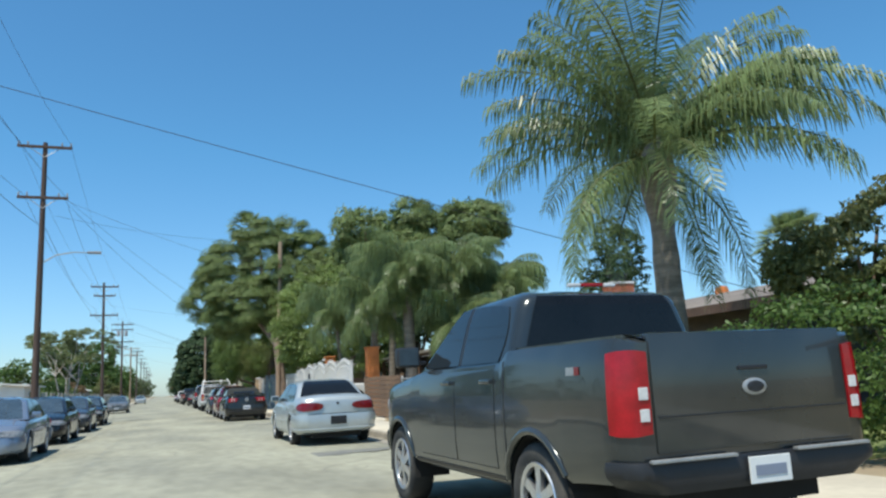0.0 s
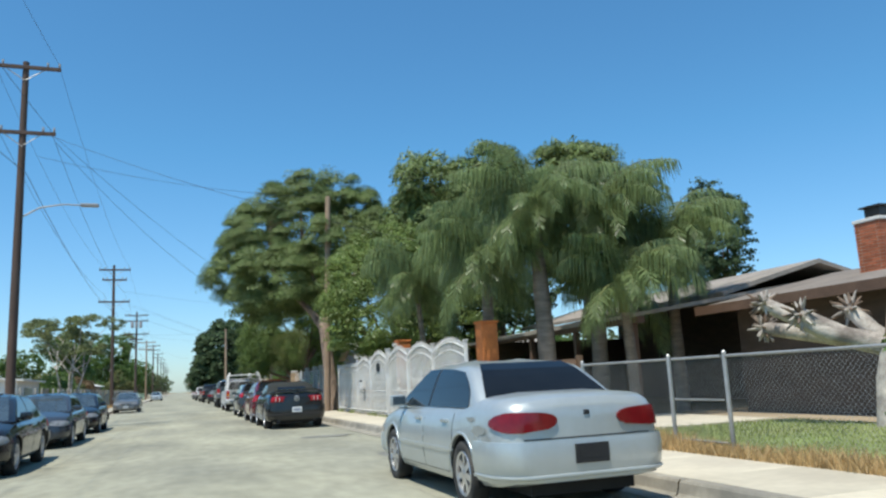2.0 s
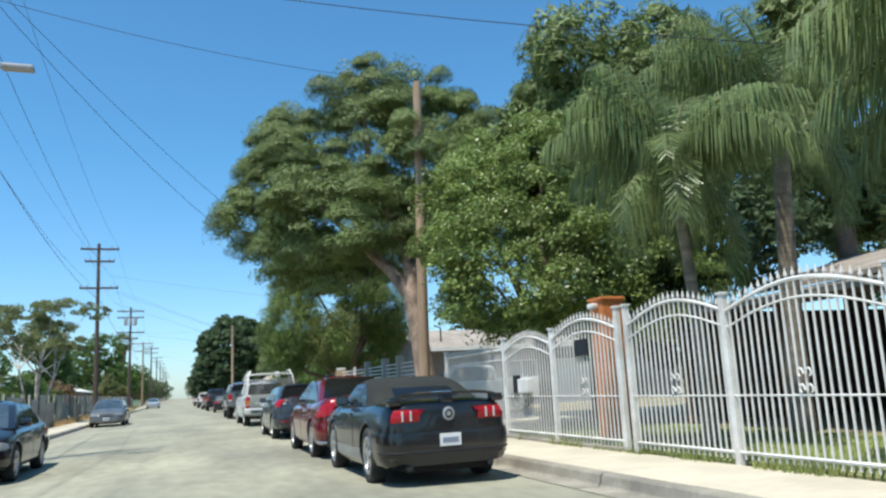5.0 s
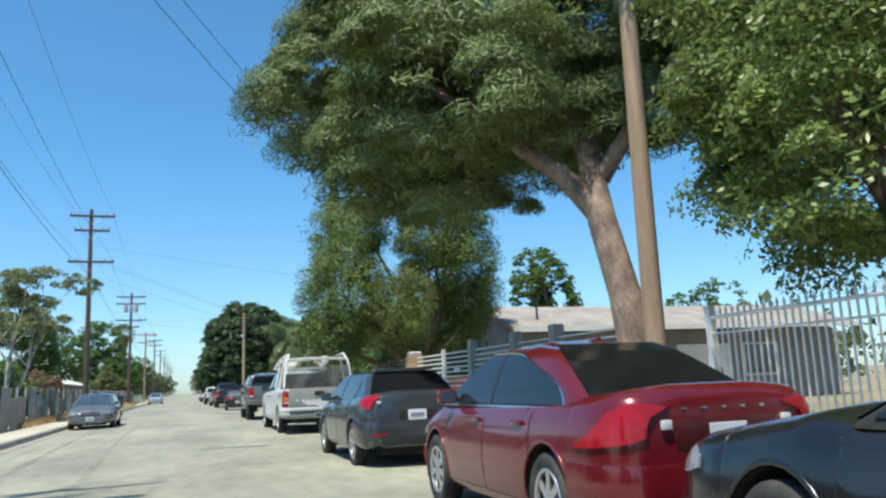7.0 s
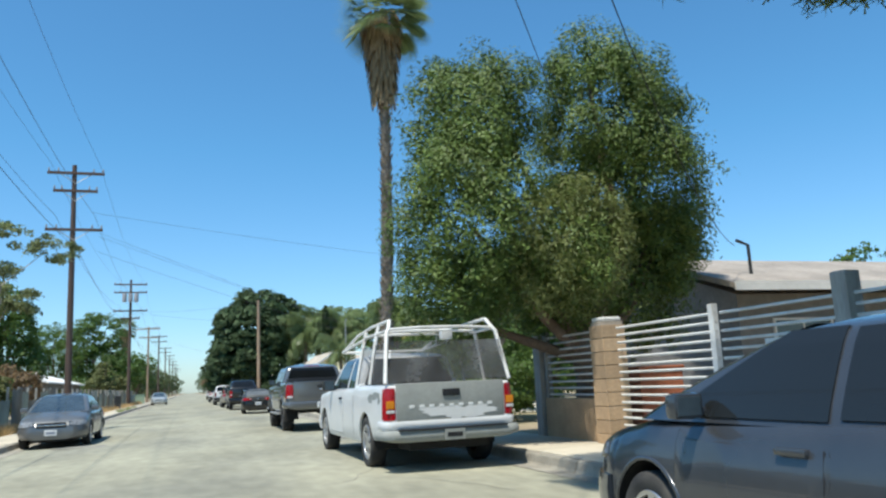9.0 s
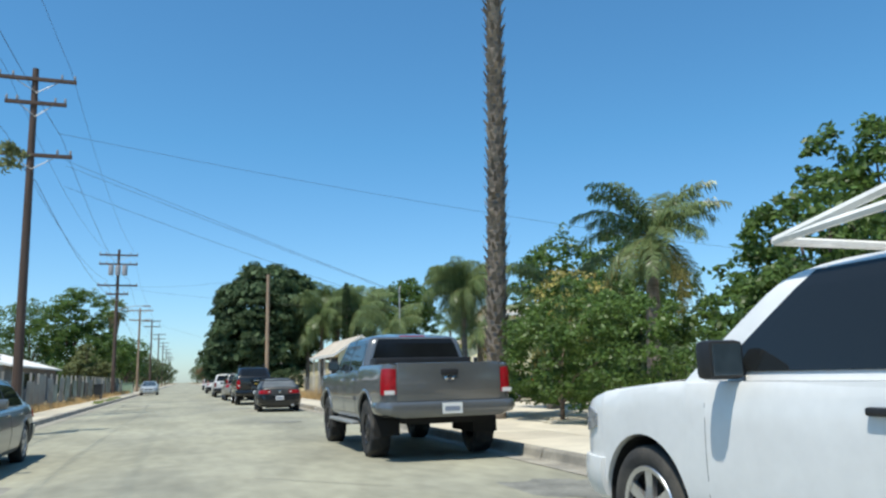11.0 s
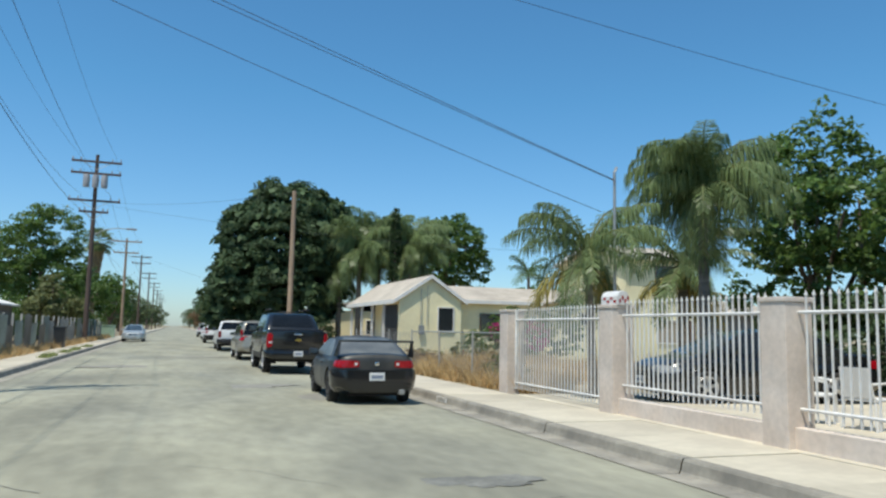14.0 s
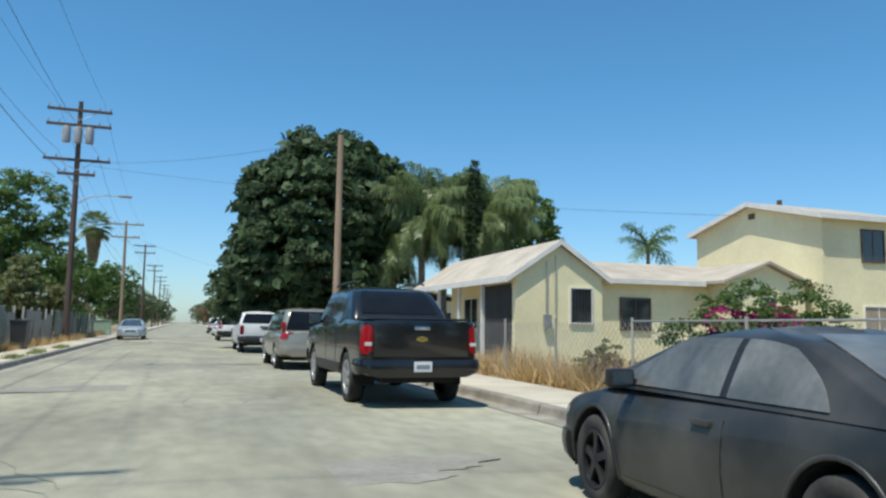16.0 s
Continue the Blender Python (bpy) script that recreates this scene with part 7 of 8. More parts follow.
# long low grey house behind the slat fence
hB = thing("grey_house", 0, 0, 0.12, "low grey house with a long pale shingle roof", "house")
gable_wall(hB, [(51.9, 0), (57.2, 0), (57.2, 2.62), (54.5, 3.5), (51.9, 2.62)], (11.5, 25.0), "x", M["greywall"])
prism_roof(hB, (10.9, 54.5), (25.6, 54.5), 3.3, 2.78, 3.78, 0.12, M["roofgrey"])
part("fascia", boxes((10.9, 25.6, 51.16, 51.20, 2.62, 2.80)), M["white"], hB)
for x in (12.4, 15.4, 20.6):
    window_y(hB, x, x + 1.5, 51.9, 0.95, 2.05)
part("garage_door", boxes((17.6, 19.9, 51.84, 51.92, 0, 2.1)), M["white"], hB)
part("front_door", boxes((14.3, 15.1, 51.85, 51.92, 0, 2.05)), M["browntrim"], hB)
b2 = bmesh.new()
tube(b2, [(12.3, 52.3, 3.0), (12.3, 52.3, 3.75), (12.0, 52.3, 3.85)], 0.04, 6)
part("roof_pipe", b2, M["darkiron"], hB)
yard_truck = build_plain("pickup_truck", 9.6, 42.0, "white pickup standing side-on in the yard behind the slat fence", "pickup truck", "p_white", "pickup")
yard_truck.matrix_basis = pose(14.3, 46.2, 0.14, 0, 0, 84)

far_shed = thing("house", 27.2, 101.0, 0.12, "low grey outbuilding with a pale roof beside the two-storey house", "house")
part("wall", boxes((0, 7.0, 0, 6.0, 0, 2.6)), M["greywall"], far_shed)
prism_roof(far_shed, (-0.4, 3.0), (7.4, 3.0), 3.4, 2.6, 3.5, 0.12, M["roofpink"])
# small far buildings
def shed(x, y, w, d, h, label, wall="white", roof="white", rise=0.5):
    r = thing("house", x, y, 0.12, label, "house", group="houses across the street")
    part("wall", boxes((0, w, 0, d, 0, h)), M[wall], r)
    prism_roof(r, (w / 2, -0.3), (w / 2, d + 0.3), w / 2 + 0.4, h, h + rise, 0.12, M[roof])
    window_y(r, w * 0.55, w * 0.8, 0, 0.9, 1.9)
    bm2 = boxes((w - 0.02, w + 0.03, d * 0.3, d * 0.5, 0.9, 1.9))
    part("window", bm2, M["pane"], r)


shed(-17.6, 100.5, 8.2, 19.5, 2.35, "long low house with a white roof across the street", "greywall", "white", 1.35)
shed(-18.0, 60.0, 9.0, 8.0, 2.4, "low pale house behind a fence across the street")
shed(9.5, 120.0, 8.0, 10.0, 2.6, "low tan house beyond a dark tree", "cream", "roofpink", 0.8)
build_plain("saloon_car", 11.6, 76.0, "black saloon standing in the yard behind the iron fence", "car", "p_black", "saloon").matrix_basis = pose(13.6, 77.2, 0.13, 0, 0, 80)


def plastic_chair(x, y, rz):
    r = thing("plastic_chair", x, y, 0.158, "white moulded plastic garden chair behind the iron fence", "chair", rz, "garden chairs")
    part("seat", boxes((-0.24, 0.24, -0.22, 0.24, 0.40, 0.44), bevel=0.015), M["white"], r)
    bm = bmesh.new()
    slab4(bm, ((-0.23, 0.22, 0.44), (0.23, 0.22, 0.44), (0.20, 0.32, 0.86), (-0.20, 0.32, 0.86)), (0, 0.03, 0.005))
    part("backrest", bm, M["white"], r)
    for sx in (-1, 1):
        for y0 in (-0.20, 0.21):
            bm = bmesh.new()
            tube(bm, [(sx * 0.25, y0 * 1.1, 0), (sx * 0.22, y0, 0.41)], 0.022, 6)
            part("leg", bm, M["white"], r)
        bm = bmesh.new()
        tube(bm, [(sx * 0.25, -0.20, 0.41), (sx * 0.26, -0.20, 0.62), (sx * 0.26, 0.0, 0.65), (sx * 0.22, 0.26, 0.64)], 0.02, 6)
        part("armrest", bm, M["white"], r)


plastic_chair(9.5, 74.2, 30)
plastic_chair(9.6, 73.4, 100)

# ---- far side: fences and clutter ----
lf = thing("board_fence", 0, 0, 0, "patchwork fence of grey sheets and tarps across the street", "fence")
k = 0
for y in np.arange(40.0, 137.0, 1.8):
    mat = ("corrugated", "tarp", "tarp", "corrugated", "greypanel")[(k * 7 + k // 3) % 5]
    h = 1.35 + 0.25 * math.sin(k * 1.9)
    bm = bmesh.new()
    n = 18
    a = [bm.verts.new((0.03 * math.sin(i * 2.1), 1.76 * i / n, 0.0)) for i in range(n + 1)]
    b = [bm.verts.new((0.03 * math.sin(i * 2.1) + 0.01, 1.76 * i / n, h + 0.04 * math.sin(i * 0.9 + k))) for i in range(n + 1)]
    fs = [bm.faces.new((a[i], a[i + 1], b[i + 1], b[i])) for i in range(n)]
    bmesh.ops.solidify(bm, geom=fs, thickness=0.02)
    o = part("fence_sheet", bm, M[mat], lf)
    o.matrix_basis = pose(-5.55 + 0.05 * math.sin(k * 2.3), y, 0.12, 0, 2.0 * math.sin(k * 1.3), 0)
    part("post", boxes((-5.68, -5.60, y - 0.04, y + 0.04, 0.1, 1.75)), M["greywood"], lf)
    k += 1
binr = thing("wheeled_bin", -5.0, 108.0, 0.155, "dark plastic wheeled bin on the far pavement", "bin")
bm = bmesh.new()
rg = [[bm.verts.new((x * s, y * s, z)) for x, y in ((-0.28, -0.32), (0.28, -0.32), (0.28, 0.32), (-0.28, 0.32))] for z, s in ((0, 0.8), (1.0, 1.0))]
bm.faces.new(rg[0][::-1])
bm.faces.new(rg[1])
for i in range(4):
    bm.faces.new((rg[0][i], rg[0][(i + 1) % 4], rg[1][(i + 1) % 4], rg[1][i]))
part("body", bm, M["bin"], binr)
part("lid", boxes((-0.31, 0.31, -0.35, 0.35, 1.0, 1.06), bevel=0.02), M["bin"], binr)
gb = thing("utility_box", -5.3, 141.0, 0.12, "pale green metal utility box beside the far pavement", "utility box")
part("body", boxes((-0.6, 0.6, -0.5, 0.5, 0, 1.1), bevel=0.03), M["greenbox"], gb)
part("lid", boxes((-0.64, 0.64, -0.54, 0.54, 1.1, 1.16), bevel=0.02), M["greenbox"], gb)

# ---- trees and plants ----
def queen_palm(x, y, h, seed, fronds=20, reach=2.6, r=0.17, lean=(0, 0), label="queen palm with a grey trunk and drooping feather fronds", yellow=0, elev=(-38, 80), leaf=None, hang=0.6, drop=1.0, wide=0.024, leaflets=None, skew=1.0, boots=False):
    root = thing("palm_tree", x, y, 0.1, label, "palm tree")
    rng = np.random.default_rng(seed)
    pts, rad = [], []
    for k in range(13):
        t = k / 12
        pts.append((lean[0] * t * t, lean[1] * t * t, -0.1 + (h + 0.1) * t))
        rad.append(r * (1.25 - 0.45 * t) * (1 + 0.05 * math.sin(k * 2.6)))
    add_trunk(root, pts, rad, M["palmbark"], n=12)
    c = np.array([lean[0], lean[1], h])
    bm = bmesh.new()
    tube(bm, [(c[0], c[1], h - 0.35), (c[0], c[1], h + 0.2), (c[0], c[1], h + 0.7)], [r * 0.95, r * 0.85, 0.05], 10)
    part("crownshaft", bm, M["l_olive"], root, "", 50)
    palm_crown(root, seed, c + (0, 0, 0.35), fronds, reach, leaf=leaf or 0.12 + 0.125 * reach, hang=hang, elev=elev, leaflets=leaflets or int(38 + 5 * reach), drop=drop, wide=wide, skew=skew)
    if boots:
        bm = bmesh.new()
        tube(bm, [(c[0], c[1], h - 1.0), (c[0], c[1], h - 0.5), (c[0], c[1], h), (c[0], c[1], h + 0.35), (c[0], c[1], h + 0.8)], [r * 0.8, r * 1.2, r * 1.4, r * 1.2, 0.05], 14)
        part("leaf_base_sheath", bm, M["palmbark"], root, "", 50)
    if yellow:
        palm_crown(root, seed + 50, c + (0, 0, 0.1), yellow, reach * 0.9, mat=M["l_palmyellow"], elev=(-40, -5), name="faded_fronds")
    return root


queen_palm(9.35, 6.75, 4.75, 1, 48, 4.1, 0.25, elev=(-24, 84), leaf=0.52, hang=0.85, drop=0.95, wide=0.018, leaflets=76, skew=0.75, boots=True, label="large queen palm with a stout grey trunk beside a driveway")
for k, (x, y, h, w, r) in enumerate(((9.45, 22.5, 5.0, 2.6, 0.21), (11.1, 22.8, 4.95, 2.6, 0.19), (11.4, 21.7, 2.9, 2.2, 0.14), (13.2, 22.3, 4.2, 2.5, 0.15), (8.25, 23.5, 3.7, 2.3, 0.15), (8.2, 28.5, 3.9, 2.3, 0.09), (10.7, 29.3, 5.3, 2.9, 0.16))):
    queen_palm(x, y, h, 2 + k, 33, w, r, hang=1.25, leaf=0.46, wide=0.015, leaflets=64, skew=0.7, elev=(-20, 86), drop=1.3, lean=(0.3 * math.sin(k * 2.2), 0.25 * math.cos(k * 1.7)))
queen_palm(11.45, 79.1, 4.3, 21, 56, 2.0, 0.12, drop=1.35, elev=(-55, 86), leaf=0.40, hang=1.15, wide=0.014, leaflets=64, skew=0.75, label="queen palm behind the white iron fence")
queen_palm(8.25, 78.5, 2.6, 22, 22, 1.9, 0.09, (-0.05, 0.1), yellow=2, elev=(-45, 86), leaf=0.32, hang=1.15, drop=1.2, wide=0.014, leaflets=56, skew=0.8, label="young queen palm with two faded fronds")
queen_palm(13.5, 82.5, 2.9, 23, 16, 2.1, 0.15, yellow=4, label="queen palm with some yellowed fronds")
for k, (x, y, h) in enumerate(((11.0, 110.5, 5.6), (14.1, 110.0, 6.0), (12.6, 112.0, 6.4), (14.8, 111.8, 5.7), (10.2, 112.5, 4.6))):
    queen_palm(x, y, h + 0.3, 31 + k, 38, 3.0, 0.16, hang=1.0, leaf=0.6, wide=0.032, elev=(-45, 82))
queen_palm(12.8, 67.9, 4.5, 41, 30, 2.4, 0.2, (0.2, 0), "broad palm with yellowing lower fronds", 3, elev=(-20, 88))
queen_palm(11.0, 70.5, 3.0, 42, 18, 2.5, 0.18, (0.3, 0), "short palm with yellowing lower fronds", 6)


def fan_palm(x, y, h, seed, r=0.225):
    root = thing("fan_palm", x, y, 0.1, "tall fan palm with rough trunk and dead leaf skirt", "palm tree")
    rng = np.random.default_rng(seed)
    add_trunk(root, [(0.35 * math.sin(k / 12 * 2.0), 0, -0.1 + (h + 0.1) * k / 12) for k in range(13)], [r * (1.1 - 0.42 * k / 12) for k in range(13)], M["palmbark"], n=14)
    cx = 0.35 * math.sin(2.0)
    quads = []
    for k in range(620):
        z = 0.4 + (h - 2.0) * k / 620
        a = k * 2.39996
        t = z / h
        bx = 0.35 * math.sin(t * 2.0)
        rr = r * (1.1 - 0.42 * t)
        o = np.array([bx + rr * math.cos(a), rr * math.sin(a), z])
        out = np.array([math.cos(a), math.sin(a), 0])
        sd = np.array([-math.sin(a), math.cos(a), 0])
        ln, w = rng.uniform(0.14, 0.26), rng.uniform(0.05, 0.09)
        tip = o + out * rng.uniform(0.06, 0.14) + np.array([0, 0, ln])
        quads += [o - sd * w, o + sd * w, tip + sd * w * 0.4, tip - sd * w * 0.4]
    raw_mesh("leaf_base_sheath", quads, 4, M["boot"], root)
    blades, dead = [], []
    for k in range(92):
        e = radians(-45 + 125 * ((k * 0.7549) % 1))
        a = k * 2.39996
        out = np.array([math.cos(a) * math.cos(e), math.sin(a) * math.cos(e), math.sin(e)])
        o = np.array([cx, 0, h]) + out * rng.uniform(0.9, 1.4)
        sd = np.cross(out, [0, 0, 1.0]); sd /= np.linalg.norm(sd) + 1e-6
        up = np.cross(sd, out)
        for j in range(22):
            b = radians(-80 + 160 * j / 21)
            d = out * math.cos(b) + sd * math.sin(b)
            tip = o + d * 1.0 + np.array([0, 0, -0.25])
            blades += [o, o + d * 0.4 + up * 0.03 + sd * 0.03, tip, o + d * 0.4 - sd * 0.03]
    for k in range(900):
        z = h - 0.1 - rng.random() ** 1.2 * 3.4
        a = rng.uniform(0, 6.3)
        t = (h - z) / 3.4
        rr = 0.75 * (1 - 0.72 * t) + 0.2
        o = np.array([cx + rr * math.cos(a) * 0.8, rr * math.sin(a) * 0.8, z])
        d = np.array([math.cos(a) * 0.25, math.sin(a) * 0.25, -1.0])
        sd = np.array([-math.sin(a), math.cos(a), 0]) * 0.06
        dead += [o - sd, o + sd, o + d * 0.75 + sd * 0.3, o + d * 0.75 - sd * 0.3]
    raw_mesh("crown", blades, 4, M["l_palm"], root)
    raw_mesh("dead_skirt", dead, 4, M["l_dead"], root)
    return root


fan_palm(7.70, 67.1, 16.2, 3)
fan_palm(-9.5, 168.0, 11.5, 4)
fan_palm(30.0, 24.0, 7.0, 9)

# big leaning pine
pine = thing("pine_tree", 6.75, 38.2, 0.1, "large leaning pine with a spreading crown over the street", "tree")
rngp = np.random.default_rng(77)
PINE_LIMBS = [([(0.06, 0.4, 3.5), (-0.4, 0.8, 4.3), (-1.2, 2.0, 5.5), (-2.0, 3.2, 6.8)], [0.20, 0.16, 0.11, 0.05]), ([(0.2, 0.9, 4.7), (0.6, 1.4, 6.0), (1.0, 2.2, 7.8), (1.2, 2.8, 9.4)], [0.20, 0.16, 0.11, 0.05]),
              ([(0.2, 0.9, 4.7), (-0.2, 1.4, 6.2), (-0.6, 2.2, 8.0), (-0.6, 2.6, 9.6)], [0.20, 0.16, 0.11, 0.05]), ([(0.2, 0.6, 4.2), (0.9, 0.3, 5.4), (2.0, 0.3, 6.6), (2.6, 0.6, 7.4)], [0.15, 0.12, 0.09, 0.04])]
add_trunk(pine, [(0.24, -0.2, -0.1), (0.19, -0.1, 1.0), (0.09, 0.05, 2.3), (0.02, 0.4, 3.5), (0.14, 0.9, 4.8)], [0.36, 0.285, 0.24, 0.225, 0.18], M["pinebark"], PINE_LIMBS, 14)
PINE_LOBES = [(-2.9, 3.9, 6.7, 1.9, 2.0, 1.8), (-2.6, 3.8, 5.5, 1.6, 1.7, 1.3), (-3.0, 6.4, 8.0, 1.1, 1.4, 1.1), (-2.2, 4.6, 8.5, 1.7, 1.9, 1.6), (-0.4, 3.4, 8.7, 1.8, 1.9, 2.0), (1.2, 3.6, 10.5, 1.2, 1.4, 1.2), (-0.4, 3.2, 10.4, 1.0, 1.2, 1.1),
              (-1.8, 3.2, 5.0, 1.7, 1.7, 1.0), (-1.0, 2.6, 6.4, 1.8, 1.8, 1.2), (1.8, 3.2, 8.0, 1.7, 1.8, 1.9), (2.4, 3.4, 9.9, 0.9, 1.1, 0.9), (3.2, 1.2, 7.6, 1.6, 1.7, 1.6), (0.6, 1.0, 7.4, 1.6, 1.6, 1.3), (-2.3, 1.4, 6.0, 1.6, 1.4, 1.3),
              (-0.4, 5.5, 6.5, 1.9, 1.7, 1.4), (1.6, 5.6, 6.6, 2.0, 1.8, 1.4), (-0.9, 1.5, 5.7, 1.4, 1.3, 0.9), (0.9, 1.8, 5.7, 1.3, 1.3, 0.9), (2.2, 1.2, 6.1, 1.2, 1.2, 1.0)]
add_needles(pine, 7, PINE_LOBES, 340000, 0.18, 0.024, M["l_pine"], gap=0.05, freq=2.6, rough=0.30, spread=0.32, droop=-0.25, shell=0.80, puff=0.52, cover=2.2, hard=0.25, own=1.4)
add_needles(pine, 8, PINE_LOBES, 70000, 0.22, 0.035, M["l_pine"], gap=0.0, freq=3.0, rough=0.15, shell=0.35, puff=0.5, name="inner_crown")

# pines further back
for x, y, h, s in ((14.3, 36.5, 11.6, 1), (17.5, 34.0, 11.0, 2), (11.8, 37.5, 11.0, 3)):
    t = thing("pine_tree", x, y, 0.1, "tall dark pine standing behind the houses", "tree")
    rng = np.random.default_rng(60 + s)
    lobes = [(rng.uniform(-1.8, 1.8), rng.uniform(-1.8, 1.8), h - rng.uniform(0.8, 6.0), rng.uniform(1.1, 1.9), rng.uniform(1.1, 1.9), rng.uniform(1.0, 1.5)) for _ in range(9)] + [(0, 0, h - 1.1, 1.2, 1.2, 1.3)]
    add_trunk(t, [(0, 0, -0.1), (0.1, 0.1, h * 0.5), (0, 0, h - 1.0)], [0.32, 0.24, 0.1], M["bark"], fan_out(rng, (0.05, 0.05, h * 0.55), [l[:3] for l in lobes[:6]], 0.11))
    add_needles(t, 90 + s, lobes, 46000, 0.27, 0.05, M["l_pine"], gap=0.0, freq=3.0, spread=0.32, droop=-0.25, shell=0.75, puff=0.55, cover=2.4, hard=0.25, own=1.4)
    add_needles(t, 95 + s, lobes, 14000, 0.4, 0.08, M["l_pine"], gap=-0.2, shell=0.4, name="inner_crown")

# glossy broadleaf tree at the iron fence
bt = thing("broadleaf_tree", 8.75, 34.9, 0.1, "dense glossy green broadleaf tree behind the iron fence", "tree")
BT = [(0, 0, 4.4, 2.3, 2.2, 2.3), (-1.3, -0.6, 3.2, 1.4, 1.5, 1.3), (1.6, -0.4, 4.2, 1.7, 1.7, 1.8), (0.4, 0.2, 6.0, 1.7, 1.7, 1.4), (-1.0, 0.4, 5.2, 1.5, 1.5, 1.4), (1.2, -0.8, 2.9, 1.4, 1.4, 1.1), (-1.6, -0.2, 4.3, 1.1, 1.3, 1.2), (0.0, -1.2, 3.4, 1.5, 1.2, 1.3), (2.6, -1.2, 3.4, 1.4, 1.3, 1.3)]
rng = np.random.default_rng(13)
add_trunk(bt, [(0, 0, -0.1), (0.05, 0, 1.2), (0, 0.1, 2.2)], [0.20, 0.16, 0.14], M["bark"], fan_out(rng, (0, 0.1, 2.1), [l[:3] for l in BT], 0.09))
add_crown(bt, 14, BT, 100000, 0.092, 0.048, M["l_broad"], gap=0.06, freq=3.8, rough=0.24, shell=0.74, puff=0.46, droop=0.4, cover=2.4, hard=0.28, own=1.3)
add_crown(bt, 12, BT, 16000, 0.12, 0.06, M["l_broad"], gap=-0.3, shell=0.35, rough=0.05, puff=0.6, name="inner_crown")

# two-lobed juniper
ju = thing("juniper_tree", 7.45, 51.3, 0.1, "big rounded juniper with feathery sprays and a split crown", "tree")
JU = [tuple(0.84 * v for v in q) for q in [(-2.6, -0.3, 4.6, 1.35, 1.6, 2.2), (-2.4, 0.2, 6.6, 1.25, 1.4, 1.5), (-3.0, 0, 3.2, 0.9, 1.2, 1.2), (-1.7, 0.1, 7.2, 0.85, 1.0, 1.1), (1.1, 0.2, 7.1, 1.45, 1.6, 1.8), (2.2, 0.2, 6.0, 1.3, 1.6, 1.7), (1.1, 0.2, 5.5, 1.2, 1.4, 1.2), (-0.9, -0.6, 3.9, 1.0, 1.1, 1.5), (1.0, 0.5, 8.4, 1.0, 1.1, 1.0), (2.4, 0.2, 7.3, 0.75, 0.9, 0.9), (2.3, 0.6, 4.4, 0.9, 1.1, 0.9), (0.4, 0.9, 3.0, 1.3, 0.9, 0.9), (1.8, 0.9, 3.2, 1.5, 1.1, 1.3), (2.8, 0.7, 4.6, 0.8, 1.0, 1.1)]]
rng = np.random.default_rng(15)
add_trunk(ju, [(0, 0, -0.1), (0.1, 0, 1.0), (0.0, 0.1, 1.8)], [0.30, 0.24, 0.2], M["bark"], fan_out(rng, (0.05, 0.05, 1.4), [l[:3] for l in JU], 0.12))
add_crown(ju, 16, JU, 150000, 0.084, 0.033, M["l_juniper"], gap=-0.1, freq=2.6, rough=0.22, spread=0.32, droop=-0.4, shell=0.86, puff=0.38, tall=1.2, cover=2.4, hard=0.2, own=1.5)
add_crown(ju, 17, JU, 40000, 0.12, 0.035, M["l_juniper"], gap=-0.5, shell=0.5, rough=0.05, puff=0.5, name="inner_crown")
# Paler sprays stand in for the sunlit clump in the middle.
add_crown(ju, 18, [(-0.3, -1.1, 3.4, 1.0, 0.6, 1.0), (-1.2, -1.35, 3.1, 0.7, 0.4, 0.75)], 9000, 0.12, 0.026, M["l_juniperlit"], "paler sprays of the sunlit middle clump", gap=0.1, name="dry_sprays", droop=0.8, puff=0.2, tall=1.8)

# great dark ficus
fi = thing("ficus_tree", 6.6, 114.0, 0.1, "great dark rounded ficus tree", "tree")
FI = [(x, y, z * 0.975, a, b, c * 0.975) for x, y, z, a, b, c in [(0, 0, 6.6, 3.4, 3.4, 3.3), (-1.2, -0.6, 4.4, 2.9, 2.8, 2.6), (1.8, 0.2, 6.2, 2.4, 2.6, 2.6), (0.5, 0, 8.9, 2.4, 2.4, 1.9), (-3.0, 0.2, 3.2, 1.4, 1.8, 2.3), (1.5, -0.5, 3.5, 2.4, 2.2, 1.9), (2.3, 0.2, 8.7, 1.7, 1.6, 1.6), (-1.6, 0, 7.2, 2.0, 2.0, 2.0)]]
rng = np.random.default_rng(19)
add_trunk(fi, [(0, 0, -0.1), (0, 0, 1.2), (0.1, 0, 2.4)], [0.5, 0.42, 0.36], M["bark"], fan_out(rng, (0, 0, 2.2), [l[:3] for l in FI], 0.2))
add_crown(fi, 20, FI, 95000, 0.185, 0.10, M["l_ficus"], gap=-0.2, freq=2.0, rough=0.13, shell=0.90, puff=0.50, droop=0.5, cover=2.2, hard=0.2, own=1.4)
add_crown(fi, 21, FI, 14000, 0.6, 0.4, M["l_ficus"], gap=-0.6, shell=0.6, rough=0.05, puff=0.7, name="inner_crown")

# slender cypress
cy = thing("cypress_tree", 12.4, 107.5, 0.1, "slender dark cypress behind the bungalow", "tree")
add_trunk(cy, [(0, 0, -0.1), (0, 0, 4.0), (0, 0, 7.6)], [0.14, 0.09, 0.03], M["bark"])
add_crown(cy, 24, [(0, 0, 1.6 + 0.40 * k, 0.62 - 0.028 * k, 0.62 - 0.028 * k, 0.8) for k in range(16)], 14000, 0.2, 0.07, M["l_cypress"], gap=-0.2, spread=0.6)


def plain_tree(x, y, h, w, seed, mat, label, n=14000, leaf=0.22, lw=0.11, gap=0.3, z0=0.35, name="tree", rough=0.25, trunk="bark"):
